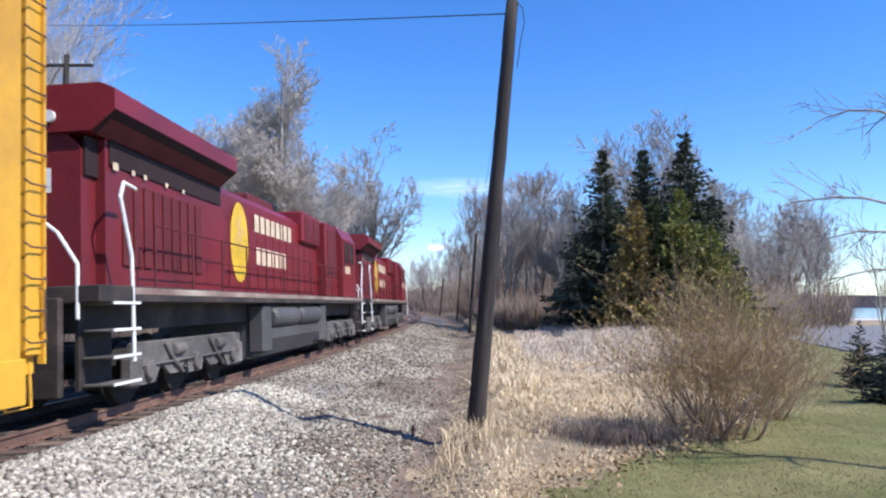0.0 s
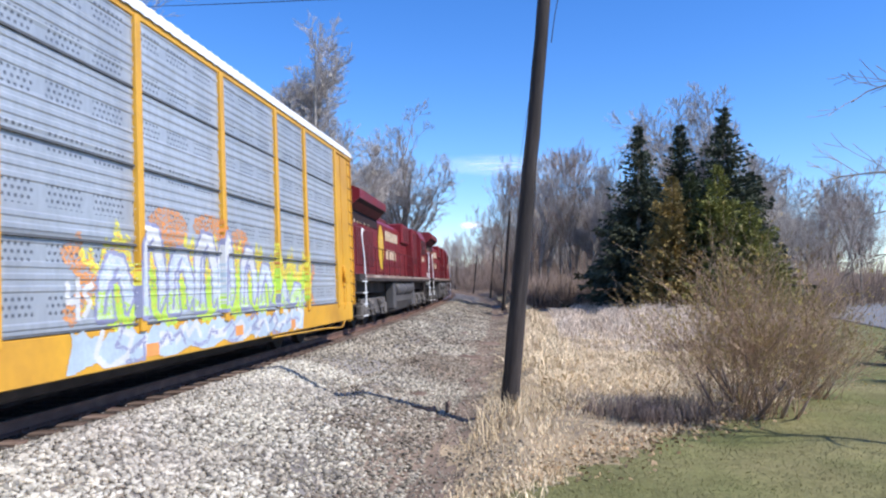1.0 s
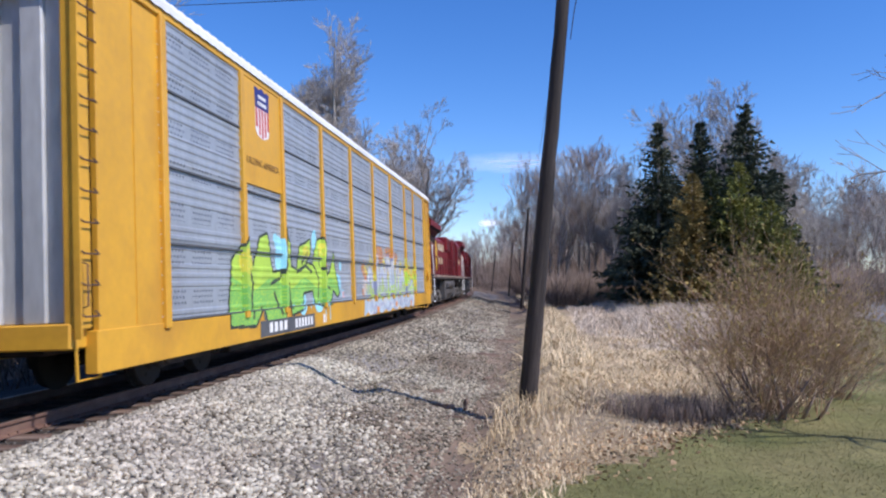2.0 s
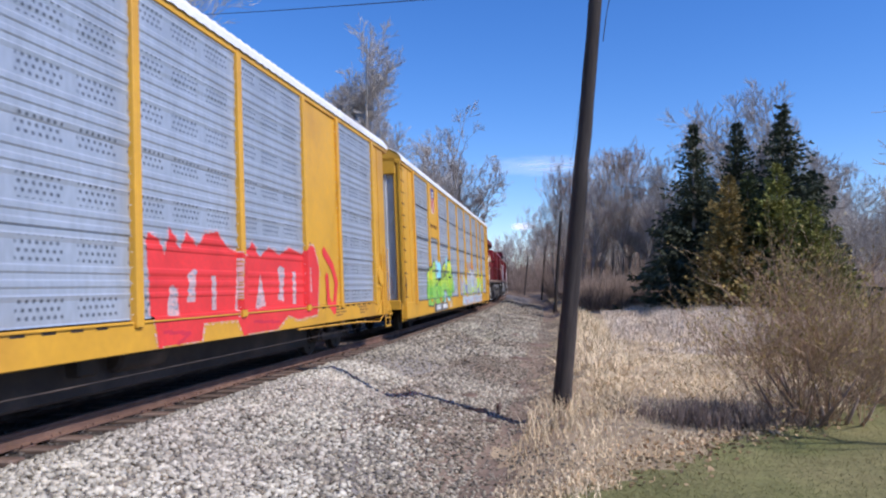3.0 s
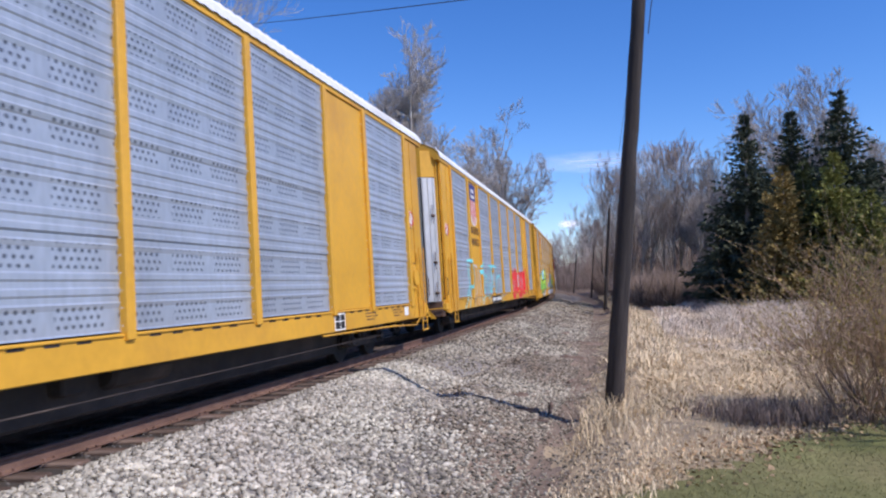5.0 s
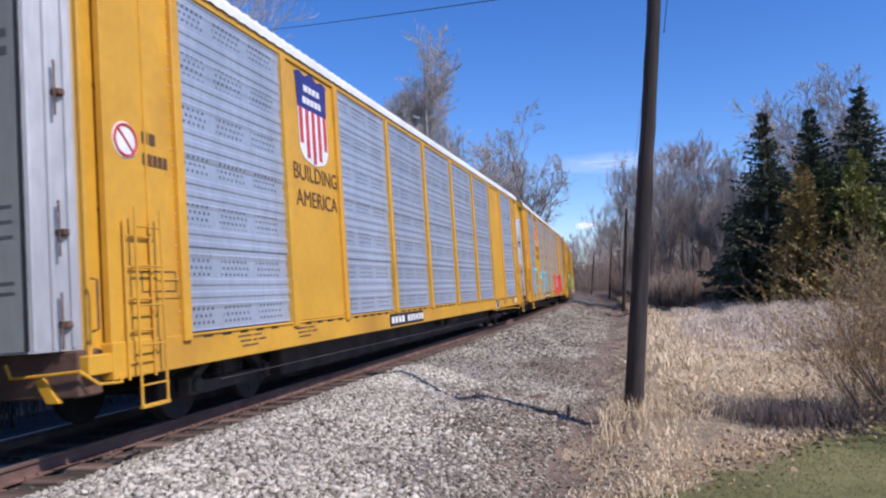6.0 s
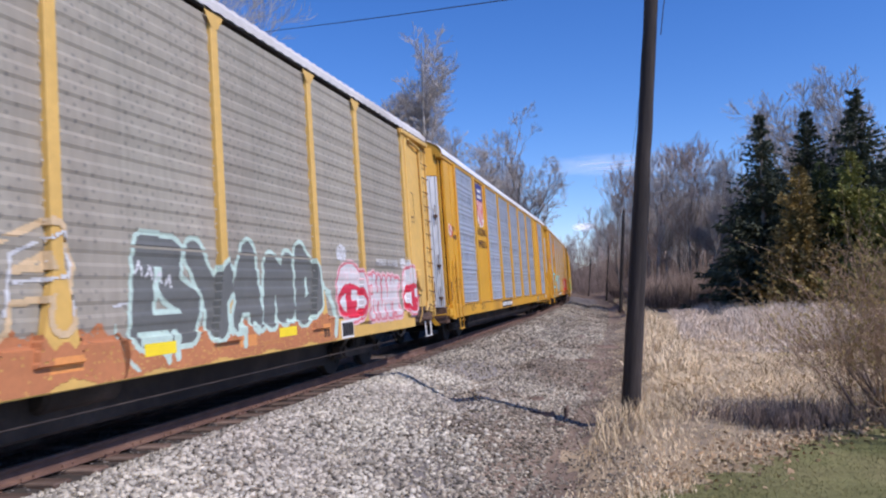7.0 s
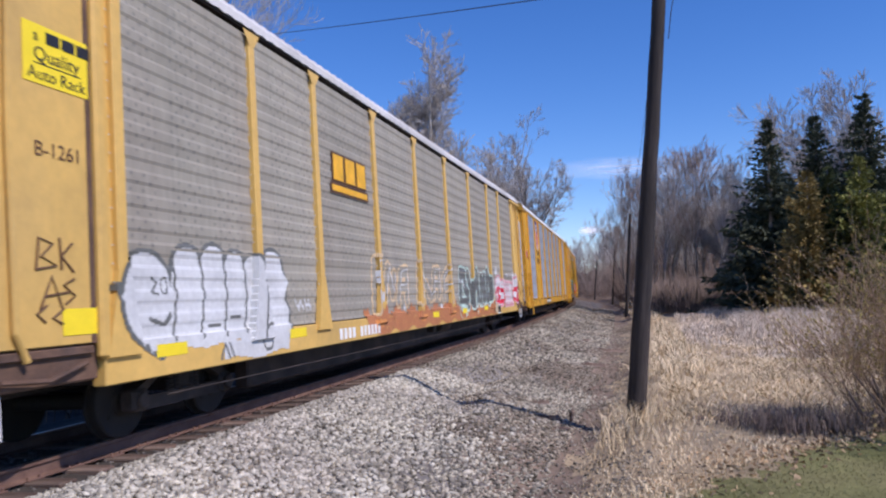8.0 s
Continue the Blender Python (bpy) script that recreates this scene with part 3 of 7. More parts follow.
def crown_tree(name, h, r, seed, bark, twig, label, centre, radii, limbs, fork_z, side=9, kids=(0, 0, 6, 4), spread=(0.7, 0.7, 0.65, 0.6), thick=0.016, leader=False, low=-0.3, category="tree"):
    """A leafless tree whose limbs fan out from the trunk to the skin of an egg-shaped crown."""
    R = random.Random(seed)
    out = [[] for _ in range(5)]
    c = Vector(centre)
    zt = h if leader else fork_z * 1.25
    lean = Vector((R.uniform(-0.3, 0.3), R.uniform(-0.3, 0.3), 0))
    n = 6
    out[0].append(([Vector((0, 0, -0.3 + (zt + 0.3) * i / n)) + lean * (i / n) ** 2 for i in range(n + 1)], [r * (1.25 if i == 0 else 1 - (0.9 if leader else 0.35) * i / n) for i in range(n + 1)]))
    for k in range(limbs):
        a = 2.399 * k + R.uniform(-0.4, 0.4)
        v = low + (0.99 - low) * ((k * 0.618 + 0.13) % 1.0)
        q = math.sqrt(max(0.0, 1 - v * v)) * R.uniform(0.8, 1.08)
        end = c + Vector((radii[0] * q * math.cos(a), radii[1] * q * math.sin(a), radii[2] * v * R.uniform(0.85, 1.04)))
        z0 = min(fork_z * R.uniform(0.75, 1.2), zt) if not leader else max(fork_z, end.z - R.uniform(0.45, 0.75) * (end.z - fork_z) - 0.8 * math.hypot(end.x, end.y))
        p0 = Vector((0, 0, z0)) + lean * (z0 / zt) ** 2
        L = (end - p0).length
        mid = p0.lerp(end, 0.5) + Vector((R.gauss(0, 0.05), R.gauss(0, 0.05), R.uniform(0.02, 0.14))) * L
        pts = []
        for i in range(8):
            u = i / 7
            pts.append(p0 * (1 - u) ** 2 + mid * 2 * u * (1 - u) + end * u * u + Vector((R.gauss(0, 0.018), R.gauss(0, 0.018), R.gauss(0, 0.018))) * L * (u > 0))
        r0 = (0.16 if leader else 0.42) * r * R.uniform(0.7, 1.15) * (0.5 + 0.6 * L / h)
        rad = [max(r0 * (1 - 0.88 * i / 7), 0.012) for i in range(8)]
        out[1].append((pts, rad))
        for m in range(side):
            u = R.uniform(0.22, 1.0) * 7
            i = min(int(u), 6)
            dd = (pts[i + 1] - pts[i]).normalized()
            o = dd.orthogonal().normalized()
            o.rotate(Matrix.Rotation(R.uniform(0, 6.283), 3, dd))
            nd = (dd * math.cos(spread[1]) + o * math.sin(spread[1]) + Vector((0, 0, 0.15))).normalized()
            limb(out, pts[i].lerp(pts[i + 1], u - i), nd, min(L, 7.0) * R.uniform(0.2, 0.36), rad[i] * 0.5, 2, 4, R, spread, kids, 0.01)
    return clothe(name, label, category, out, 4, bark, twig, thick)


def bare_tree(name, h, r, seed, bark, twig, label, fork=False, kids=(15, 9, 7, 5), spread=(0.75, 0.7, 0.65, 0.6), top=4, thick=0.011, droop=0.012, category="tree"):
    R = random.Random(seed)
    out = [[] for _ in range(top + 1)]
    if fork:
        for k in range(3):
            a = 2.1 * k + R.uniform(-0.3, 0.3)
            limb(out, Vector((0, 0, h * 0.16)), Vector((0.5 * math.cos(a), 0.5 * math.sin(a), 1)).normalized(), h * 0.8, r * 0.62, 0, top, R, spread, kids, droop)
        out[0].append(([Vector((0, 0, -0.3)), Vector((0, 0, h * 0.08)), Vector((0, 0, h * 0.19))], [r * 1.25, r, r * 0.8]))
    else:
        limb(out, Vector((0, 0, -0.3)), Vector((R.uniform(-0.06, 0.06), R.uniform(-0.06, 0.06), 1)), h * 0.95, r, 0, top, R, spread, kids, droop)
    return clothe(name, label, category, out, top, bark, twig, thick)


def put(thing, x, y, turn=0.0, size=1.0, first=False, tilt=0.0):
    """Sets a thing, or a copy of it, on the ground."""
    m = pose(x, y, float(land(x, y)), 0, tilt, turn)
    if first:
        thing.matrix_basis = m
        ob = thing
    else:
        ob = copy_thing(thing, m)
    ob.scale = (size, size, size)
    return ob


def spruce(name, h, wide, seed, needles, label, bare=0.04, dense=1.0, category="spruce", broad=1.25, droop=-0.35, tiers=38, peak=0.95):
    """A conifer: a trunk and whorls of drooping boughs clothed in small sprays."""
    R = random.Random(seed)
    thing = empty(name, label, category)
    part("trunk", Geo().tube([(0, 0, -0.2), (0, 0, h * 0.5), (0, 0, h * 0.99)], [0.022 * h, 0.013 * h, 0.002 * h], 7), M_BARK, thing, smooth=True)
    vs, fs = [], []

    def spray(p, d, length, w):
        a = d.cross(Vector((R.gauss(0, 1), R.gauss(0, 1), R.gauss(0, 1)))).normalized()
        k = len(vs)
        vs.extend([p, p + d * length * 0.5 + a * w, p + d * length, p + d * length * 0.5 - a * w])
        fs.append((k, k + 1, k + 2, k + 3))

    for t in range(tiers):
        u0 = bare + (1 - bare) * (t + 0.5) / tiers
        n = int((8 + 9 * (1 - u0)) * dense)
        for k in range(n):
            u = min(max(u0 + R.uniform(-1.0, 1.0) / tiers, 0.02), 0.985)
            reach = wide * ((1 - u) ** peak) * (0.9 + 0.14 * math.sin(31 * u + seed) + R.uniform(-0.1, 0.1)) + 0.008 * h
            fine = 0.42 + 0.58 * (1 - u)
            a = R.uniform(0, 6.283)
            L = reach * R.uniform(0.55, 1.15) * (1 + 0.12 * math.sin(3 * a + 9 * u + seed))
            p = Vector((0, 0, u * h))
            d = Vector((math.cos(a), math.sin(a), droop * (1 - u) + 0.25 * u + R.uniform(-0.1, 0.1))).normalized()
            steps = max(3, int(L / (0.024 * h)))
            for s in range(steps):
                q = p + d * L * (s + 0.5) / steps + Vector((0, 0, 0.16 * L * (s / steps) ** 2))
                for _ in range(7):
                    dd = (d + Vector((R.gauss(0, 0.55), R.gauss(0, 0.55), R.gauss(-0.12, 0.35)))).normalized()
                    spray(q, dd, 0.048 * h * R.uniform(0.5, 1.25) * fine, 0.0062 * broad * h * R.uniform(0.6, 1.3) * fine)
    for _ in range(12):
        spray(Vector((0, 0, h * R.uniform(0.9, 0.985))), Vector((R.gauss(0, 0.35), R.gauss(0, 0.35), 0.8)).normalized(), 0.03 * h, 0.003 * h)
    ob = new("crown", mesh_of("crown", np.array([tuple(v) for v in vs]), np.array(fs), needles))
    ob.parent = thing
    return thing


# the stand of evergreens beyond the reeds
for x, y, h, w, seed in ((10.3, 46.5, 11.9, 4.5, 1), (13.2, 47.5, 12.2, 4.2, 2), (15.6, 46.5, 13.1, 4.9, 3), (17.7, 47.6, 9.2, 3.0, 10), (11.6, 48.6, 8.6, 3.6, 11), (14.3, 48.8, 9.4, 3.6, 12)):
    put(spruce("spruce", h, w, seed, M_SPRUCE, "tall dark green spruce with drooping boughs at the field's edge" if h > 10 else "dark green spruce crowded among taller ones", dense=1.3), x, y, 40 * seed, 1.0, True)
for x, y, h, w, seed, m_, lab in ((11.1, 41.8, 8.0, 2.6, 4, M_CEDARY, "ragged tan and green cedar in front of spruces"), (13.6, 41.6, 8.6, 3.0, 5, M_CEDAR, "yellow-green cedar in front of spruces"),
                                  (14.9, 40.4, 6.4, 2.7, 6, M_CEDAR, "bright yellow-green bushy cedar"), (12.3, 42.4, 8.2, 2.6, 7, M_CEDARD, "green cedar among spruces")):
    put(spruce("cedar", h, w, seed, m_, lab, 0.05, 1.7, "cedar", 1.7, 0.2, 26, 0.75), x, y, 33 * seed, 1.0, True)
for x, y, h, w, seed in ((10.0, 17.6, 1.6, 0.72, 8), (8.75, 14.6, 1.35, 0.75, 9)):
    put(spruce("young_spruce", h, w, seed, M_BLUESPR, "small bluish young spruce on the lawn", 0.02, 1.0, "spruce", 1.6, -0.1, 14), x, y, 50 * seed, 1.0, True)

# bare trees: a few grown kinds, repeated with their own turn and size
GREY = "leafless grey tree with fine twigs"
t_oak = bare_tree("bare_tree", 15.5, 0.34, 31, M_BARK, M_TWIG, "leafless spreading tree beyond the track", True, (9, 8, 7, 5), (0.8, 0.75, 0.7, 0.6))
put(t_oak, -27, 42, 20, 0.9, True)
t_pale = bare_tree("bare_tree", 20, 0.30, 32, M_PALE, M_PTWIG, "tall leafless pale-barked tree beyond the track", False, (20, 9, 6, 5), (0.6, 0.6, 0.6, 0.6), droop=0.03)
put(t_pale, -22, 36, 0, 0.9, True)
put(crown_tree("bare_tree", 21, 0.46, 33, M_BARK, M_TWIG, "broad leafless tree with dark spreading limbs beyond the track", (0.5, 0, 13.6), (5.3, 5.0, 7.4), 20, 5.0, 11, thick=0.018), -8.2, 80, 0, 1.0, True)
put(crown_tree("poplar", 22, 0.26, 34, M_PALE, M_PTWIG, "tall narrow leafless pale poplar beyond the track", (0.2, 0, 12.8), (2.7, 2.4, 8.6), 44, 4.0, 12, thick=0.019, leader=True, low=-0.8), -12.6, 56, 0, 1.0, True)
t_ash = crown_tree("bare_tree", 18, 0.36, 35, M_PALE, M_PTWIG, "broad leafless pale-barked tree beyond the track", (0, 0, 10.4), (5.0, 4.4, 7.2), 28, 4.0, 14, thick=0.019)
put(t_ash, -16.0, 57, 0, 1.0, True)
put(t_ash, -11.6, 62, 130, 0.9)
put(t_ash, -20.5, 63, 250, 1.0)
t_wood = [bare_tree("bare_tree", 12.5, 0.14, 40 + k, M_BARK, M_TWIG if k != 1 else M_RTWIG, "slender leafless woodland tree", False, (12, 6, 4, 3), (0.36, 0.42, 0.5, 0.5), thick=0.017, droop=0.06) for k in range(4)]
t_round = crown_tree("bare_tree", 19, 0.36, 52, M_BARK, M_TWIG, "tall leafless tree with a rounded crown behind spruces", (0, 0, 10.0), (5.2, 4.6, 7.0), 32, 4.0, 14, thick=0.018)
put(t_round, 17.9, 58, 0, 1.0, True)
put(t_round, 11.6, 63, 140, 0.68)

R = random.Random(99)
for k, t in enumerate(t_wood):
    put(t, (5.2, 8.1, 6.4, 3.9)[k], (62, 66, 75, 80)[k], 70 * k, 0.8, True)
for k in range(46):                                        # woods right of the pole line
    y = R.uniform(58, 125)
    x = R.uniform(3.2 + 0.004 * (y - 58), 0.17 * y + 1.5)
    put(R.choice(t_wood), x, y, R.uniform(0, 360), R.uniform(0.5, 0.82))
for k in range(26):                                        # woods left of the track
    y = R.uniform(45, 150)
    x = float(centre_x(y)) - R.uniform(6.5, 30)
    put(R.choice([t_pale, t_oak, *t_wood, *t_wood]), x, y, R.uniform(0, 360), R.uniform(0.6, 0.95))
for x, y, t, s in ((-19, 68, t_oak, 0.9), (-14, 92, t_oak, 0.95), (-11.5, 104, t_wood[2], 1.1)):
    put(t, x, y, R.uniform(0, 360), s)
for k in range(30):                                        # the far end of the line
    y = R.uniform(170, 300)
    put(R.choice(t_wood), float(centre_x(y)) + R.uniform(3, 34), y, R.uniform(0, 360), R.uniform(0.8, 1.15))
for k in range(27):                                        # between the stand and the lake
    y = R.uniform(58, 105)
    put(R.choice([*t_wood, t_oak]), y * R.uniform(0.37, 0.54), y, R.uniform(0, 360), R.uniform(0.5, 0.75))


def thicket(name, n, pick, h, material, label, seed, w=0.014):
    """Low tangled brush: many upright forking stems."""
    g = np.random.default_rng(seed)
    x, y = pick(g, n)
    z = land(x, y)
    vs, fs = [], []
    for i in range(len(x)):
        hh = h * g.uniform(0.5, 1.2)
        p0 = np.array([x[i], y[i], z[i]])
        for j in range(5):
            tip = p0 + np.array([g.normal(0, 0.22) * hh, g.normal(0, 0.22) * hh, hh * g.uniform(0.5, 1.0)])
            base = p0 + (tip - p0) * (0 if j == 0 else g.uniform(0.1, 0.5))
            k = len(vs)
            vs += [base + (w, 0, 0), base - (w, 0, 0), tip + (w * 0.4, 0, 0), tip - (w * 0.4, 0, 0), base + (0, w, 0), base - (0, w, 0)]
            fs += [(k, k + 1, k + 3, k + 2), (k + 4, k + 5, k + 3, k + 2)]
    return tagged(new(name, mesh_of(name, np.array(vs), np.array(fs), material)), label, "brush", kind="stuff")


thicket("brush", 4300, lambda g, n: ((lambda y: (g.uniform(3.4, 0.19 * y + 1.5), y))(g.uniform(52, 75, n))), 2.5, M_BRUSH, "brown leafless brush at the wood's edge", 61)
thicket("brush", 1500, lambda g, n: ((lambda y: (centre_x(y) - g.uniform(4.5, 14, n), y))(g.uniform(30, 140, n))), 2.4, M_TWIG, "grey leafless brush beyond the track", 62)
# not seen: added to cut the skylight that reaches under the train
thicket("brush", 2400, lambda g, n: ((lambda y: (centre_x(y) - g.uniform(3.6, 10, n), y))(g.uniform(-14, 32, n))), 2.2, M_BRUSH, "brown leafless brush added beyond the track to block skylight", 65)
thicket("brush", 3000, lambda g, n: ((lambda y: (g.uniform(3.0, 0.21 * y + 1.5), y))(g.uniform(75, 128, n))), 3.6, M_BRUSH, "brown leafless brush deep in the woods", 66)
thicket("brush", 1200, lambda g, n: ((lambda y: (centre_x(y) + g.uniform(4.5, 40, n), y))(g.uniform(130, 220, n))), 4.0, M_BRUSH, "brown leafless brush far down the line", 63)
thicket("brush", 3600, lambda g, n: ((lambda y: (y * g.uniform(0.30, 0.485, n), y))(g.uniform(46, 70, n))), 3.0, M_BRUSH, "brown leafless brush beside the stand of evergreens", 64)
thicket("brush", 1200, lambda g, n: ((lambda y: (g.uniform(2.6, 0.22 * y + 2), y))(g.uniform(84, 128, n))), 8.0, M_BRUSH, "tall brown saplings deep in the woods", 68, 0.028)
thicket("brush", 1500, lambda g, n: ((lambda y: (centre_x(y) + g.uniform(4.5, 60, n), y))(g.uniform(150, 260, n))), 9.0, M_BRUSH, "tall brown saplings far down the line", 69, 0.04)
thicket("brush", 900, lambda g, n: ((lambda y: (y * g.uniform(0.30, 0.555, n), y))(g.uniform(62, 90, n))), 5.0, M_BRUSH, "tall brown saplings beside the stand of evergreens", 70, 0.022)
thicket("weeds", 220, lambda g, n: (g.normal(2.55, 0.5, n), g.normal(10.35, 0.22, n)), 0.34, M_BRUSH, "low dead brown weeds beside a bush", 67, 0.006)


def shrub(x, y):
    """A big many-stemmed bush with tan twigs and opening buds."""
    R = random.Random(17)
    thing = empty("bush", "large tan leafless bush with yellowish opening buds on the lawn's edge", "bush")
    g = Geo()
    vs, fs, bv, bf = [], [], [], []

    def twig(p, d, L, w, depth):
        q = p
        for i in range(4):
            d = (d + Vector((R.gauss(0, 0.2), R.gauss(0, 0.2), R.gauss(0.03, 0.12)))).normalized()
            q2 = q + d * L / 4
            a = d.orthogonal().normalized()
            b = d.cross(a)
            k = len(vs)
            for c, ww in ((q, w * (1 - i * 0.2)), (q2, w * (0.8 - i * 0.2))):
                vs.extend([c + a * ww, c - a * 0.5 * ww + b * 0.87 * ww, c - a * 0.5 * ww - b * 0.87 * ww])
            fs.extend([(k + j, k + (j + 1) % 3, k + 3 + (j + 1) % 3, k + 3 + j) for j in range(3)])
            q = q2
            if depth < 2 and (depth or i):
                for _ in range(3 if depth == 0 else 1):
                    o = Vector((R.gauss(0, 1), R.gauss(0, 1), R.gauss(0.5, 0.6))).normalized()
                    twig(q, (d * 0.75 + o * 0.6).normalized(), L * R.uniform(0.35, 0.6), w * 0.55, depth + 1)
            if depth and R.random() < 0.36:
                o = Vector((R.gauss(0, 1), R.gauss(0, 1), R.gauss(0, 1))).normalized() * 0.012
                k = len(bv)
                bv.extend([q, q + d * 0.03 + o, q + d * 0.05, q + d * 0.03 - o])
                bf.append((k, k + 1, k + 2, k + 3))

    for k in range(92):
        a = R.uniform(0, 6.283)
        out = R.uniform(0.05, 1.05)
        p = Vector((R.gauss(0, 0.26) + 0.4 * out * math.cos(a), R.gauss(0, 0.22) + 0.35 * out * math.sin(a), -0.05))
        L = R.uniform(0.95, 2.0) * (1 - 0.06 * out)
        d = Vector((math.cos(a) * out, math.sin(a) * out, 1)).normalized()
        if k < 14:
            g.tube([p, p + d * L * 0.3, p + d * L * 0.55 + Vector((0, 0, 0.05))], [0.03, 0.022, 0.012], 5)
        twig(p, d, L, 0.009, 0)
    part("stem", g, M_BRUSH, thing, smooth=True)
    ob = new("twig", mesh_of("twig", np.array([tuple(v) for v in vs]), np.array(fs), M_BUSHTWIG))
    ob.parent = thing
    tagged(ob, kind="stuff")
    ob = new("bud", mesh_of("bud", np.array([tuple(v) for v in bv]), np.array(bf), M_BUD))
    ob.parent = thing
    tagged(ob, kind="stuff")
    return put(thing, x, y, 0, 1.0, True)


b0 = shrub(4.0, 10.8)
b1 = put(b0, 5.45, 12.6, 130, 0.74)
b1["label"] = "smaller tan leafless bush beside a larger one"

# young tree by the lawn whose branches reach into view, and a sapling beside the small spruces
def lawn_tree(x, y):
    """A young tree with long arching limbs that reach out over the lawn."""
    R = random.Random(71)
    out = [[] for _ in range(5)]
    out[0].append(([Vector((0.02 * i * i * 0.1, 0, -0.3 + 0.9 * i)) for i in range(6)], [0.085, 0.075, 0.065, 0.055, 0.04, 0.02]))
    for z0, reach, rise, turn in ((2.6, 2.6, 0.65, 186), (2.2, 2.05, 0.7, 176), (1.7, 2.1, 0.75, 190), (3.2, 2.15, 1.15, 182), (2.9, 1.9, 0.9, 60), (2.4, 1.8, 0.8, 300), (3.4, 1.4, 1.2, 120)):
        a = radians(turn)
        pts = [Vector((reach * u * math.cos(a) + R.gauss(0, 0.03), reach * u * math.sin(a) + R.gauss(0, 0.04), z0 + rise * math.sin(2.0 * u) - 0.25 * rise * u * u)) for u in (0, 0.15, 0.3, 0.45, 0.6, 0.75, 0.9, 1.0)]
        rad = [0.026 * (1 - 0.82 * i / 7) for i in range(8)]
        out[1].append((pts, rad))
        for k in range(9):
            u = R.uniform(1.5, 7)
            i = min(int(u), 6)
            dd = (pts[i + 1] - pts[i]).normalized()
            nd = (dd + Vector((R.gauss(0, 0.4), R.gauss(0, 0.4), R.gauss(0.15, 0.45)))).normalized()
            limb(out, pts[i].lerp(pts[i + 1], u - i), nd, R.uniform(0.25, 0.6), 0.007, 2, 3, R, (0.6,) * 4, (0, 0, 3), 0.0)
    return put(clothe("young_tree", "young leafless lawn tree with long bare branches", "tree", out, 3, M_BARK, M_BARK, 0.0035), x, y, 0, 1.0, True)


lawn_tree(6.3, 8.3)


def timber_scrap(x, y, long, wide, turn, lift, label, upright=False):
    """A splintered piece of old sleeper left beside the track."""
    R = random.Random(int(100 * x))
    g, n = Geo(), 6
    v = []
    for i in range(n + 1):
        u = long * (i / n - 0.5)
        w = wide * R.uniform(0.75, 1.1) * (0.6 if i in (0, n) else 1)
        v += [(u, -w / 2, 0), (u, w / 2, R.uniform(-0.01, 0.01)), (u + R.uniform(-0.02, 0.02), w * 0.4, w * 0.55 * R.uniform(0.7, 1.1)), (u, -w * 0.42, w * 0.55 * R.uniform(0.7, 1.1))]
    g.add(v, [(4 * i + k, 4 * i + (k + 1) % 4, 4 * i + 4 + (k + 1) % 4, 4 * i + 4 + k) for i in range(n) for k in range(4)] + [(3, 2, 1, 0), (4 * n, 4 * n + 1, 4 * n + 2, 4 * n + 3)])
    ob = tagged(new("timber_scrap", g.mesh("timber_scrap", M_TIE)), label, "scrap wood", "scrap wood beside the track")
    ob.matrix_basis = pose(x, y, float(land(x, y)) + lift, 0, -78 if upright else R.uniform(-4, 4), turn)
    return ob


LOOSE = "dark splintered piece of old sleeper on dirt"
timber_scrap(-0.49, 12.87, 0.25, 0.11, 20, 0.09, "short rotten stake leaning in the dirt", True)
for x, y, long, wide, turn in ((-1.16, 14.5, 0.34, 0.13, 30), (-0.88, 12.83, 0.4, 0.11, -25), (-0.31, 21.9, 0.9, 0.18, 10), (-1.25, 21.5, 0.7, 0.12, 85), (-0.15, 17.2, 0.8, 0.1, 75), (-0.75, 12.2, 0.5, 0.07, -15), (0.35, 27, 1.1, 0.2, 20), (-0.6, 31, 0.9, 0.16, 60)):
    timber_scrap(x, y, long, wide, turn, 0.0, LOOSE)
put(bare_tree("sapling", 3.4, 0.04, 72, M_PALE, M_TWIG, "thin leafless sapling beside small spruces", False, (9, 5, 3), (0.5, 0.6, 0.6), 3, 0.006, 0.02), 10.2, 17.0, 0, 1.0, True)

# ---------------------------------------------------------------- pole line and wires
def pole(x, y, h, lean, r0, r1, label, arm=False, group="pole line"):
    thing = empty("utility_pole", label, "utility pole", group)
    g, n = Geo(), 14
    RR = random.Random(int(x * 10 + y))
    zs = [-0.4 + (h + 0.4) * i / n for i in range(n + 1)]
    g.tube([(RR.gauss(0, 0.003), RR.gauss(0, 0.003), z) for z in zs], [(r0 + (r1 - r0) * i / n) * RR.uniform(0.96, 1.04) for i in range(n + 1)], 12)
    part("pole_shaft", g, M_POLE, thing, smooth=True)
    if arm:
        part("crossarm", Geo().box(-1.2, 1.2, -0.06, 0.06, h - 0.55, h - 0.43, 0.01), M_POLE, thing, "dark wooden crossarm")
        for k in (-1.1, -0.7, -0.3, 0.3, 0.7, 1.1):
            part("insulator", Geo().tube([(k, 0, h - 0.43), (k, 0, h - 0.36), (k, 0, h - 0.30), (k, 0, h - 0.25)], [0.012, 0.045, 0.04, 0.02], 8), M_INSUL, thing, "pale glass insulator")
    m = pose(x, y, float(land(x, y)), 0, lean, 0)
    thing.matrix_basis = m
    return m @ Vector((0, 0, h))


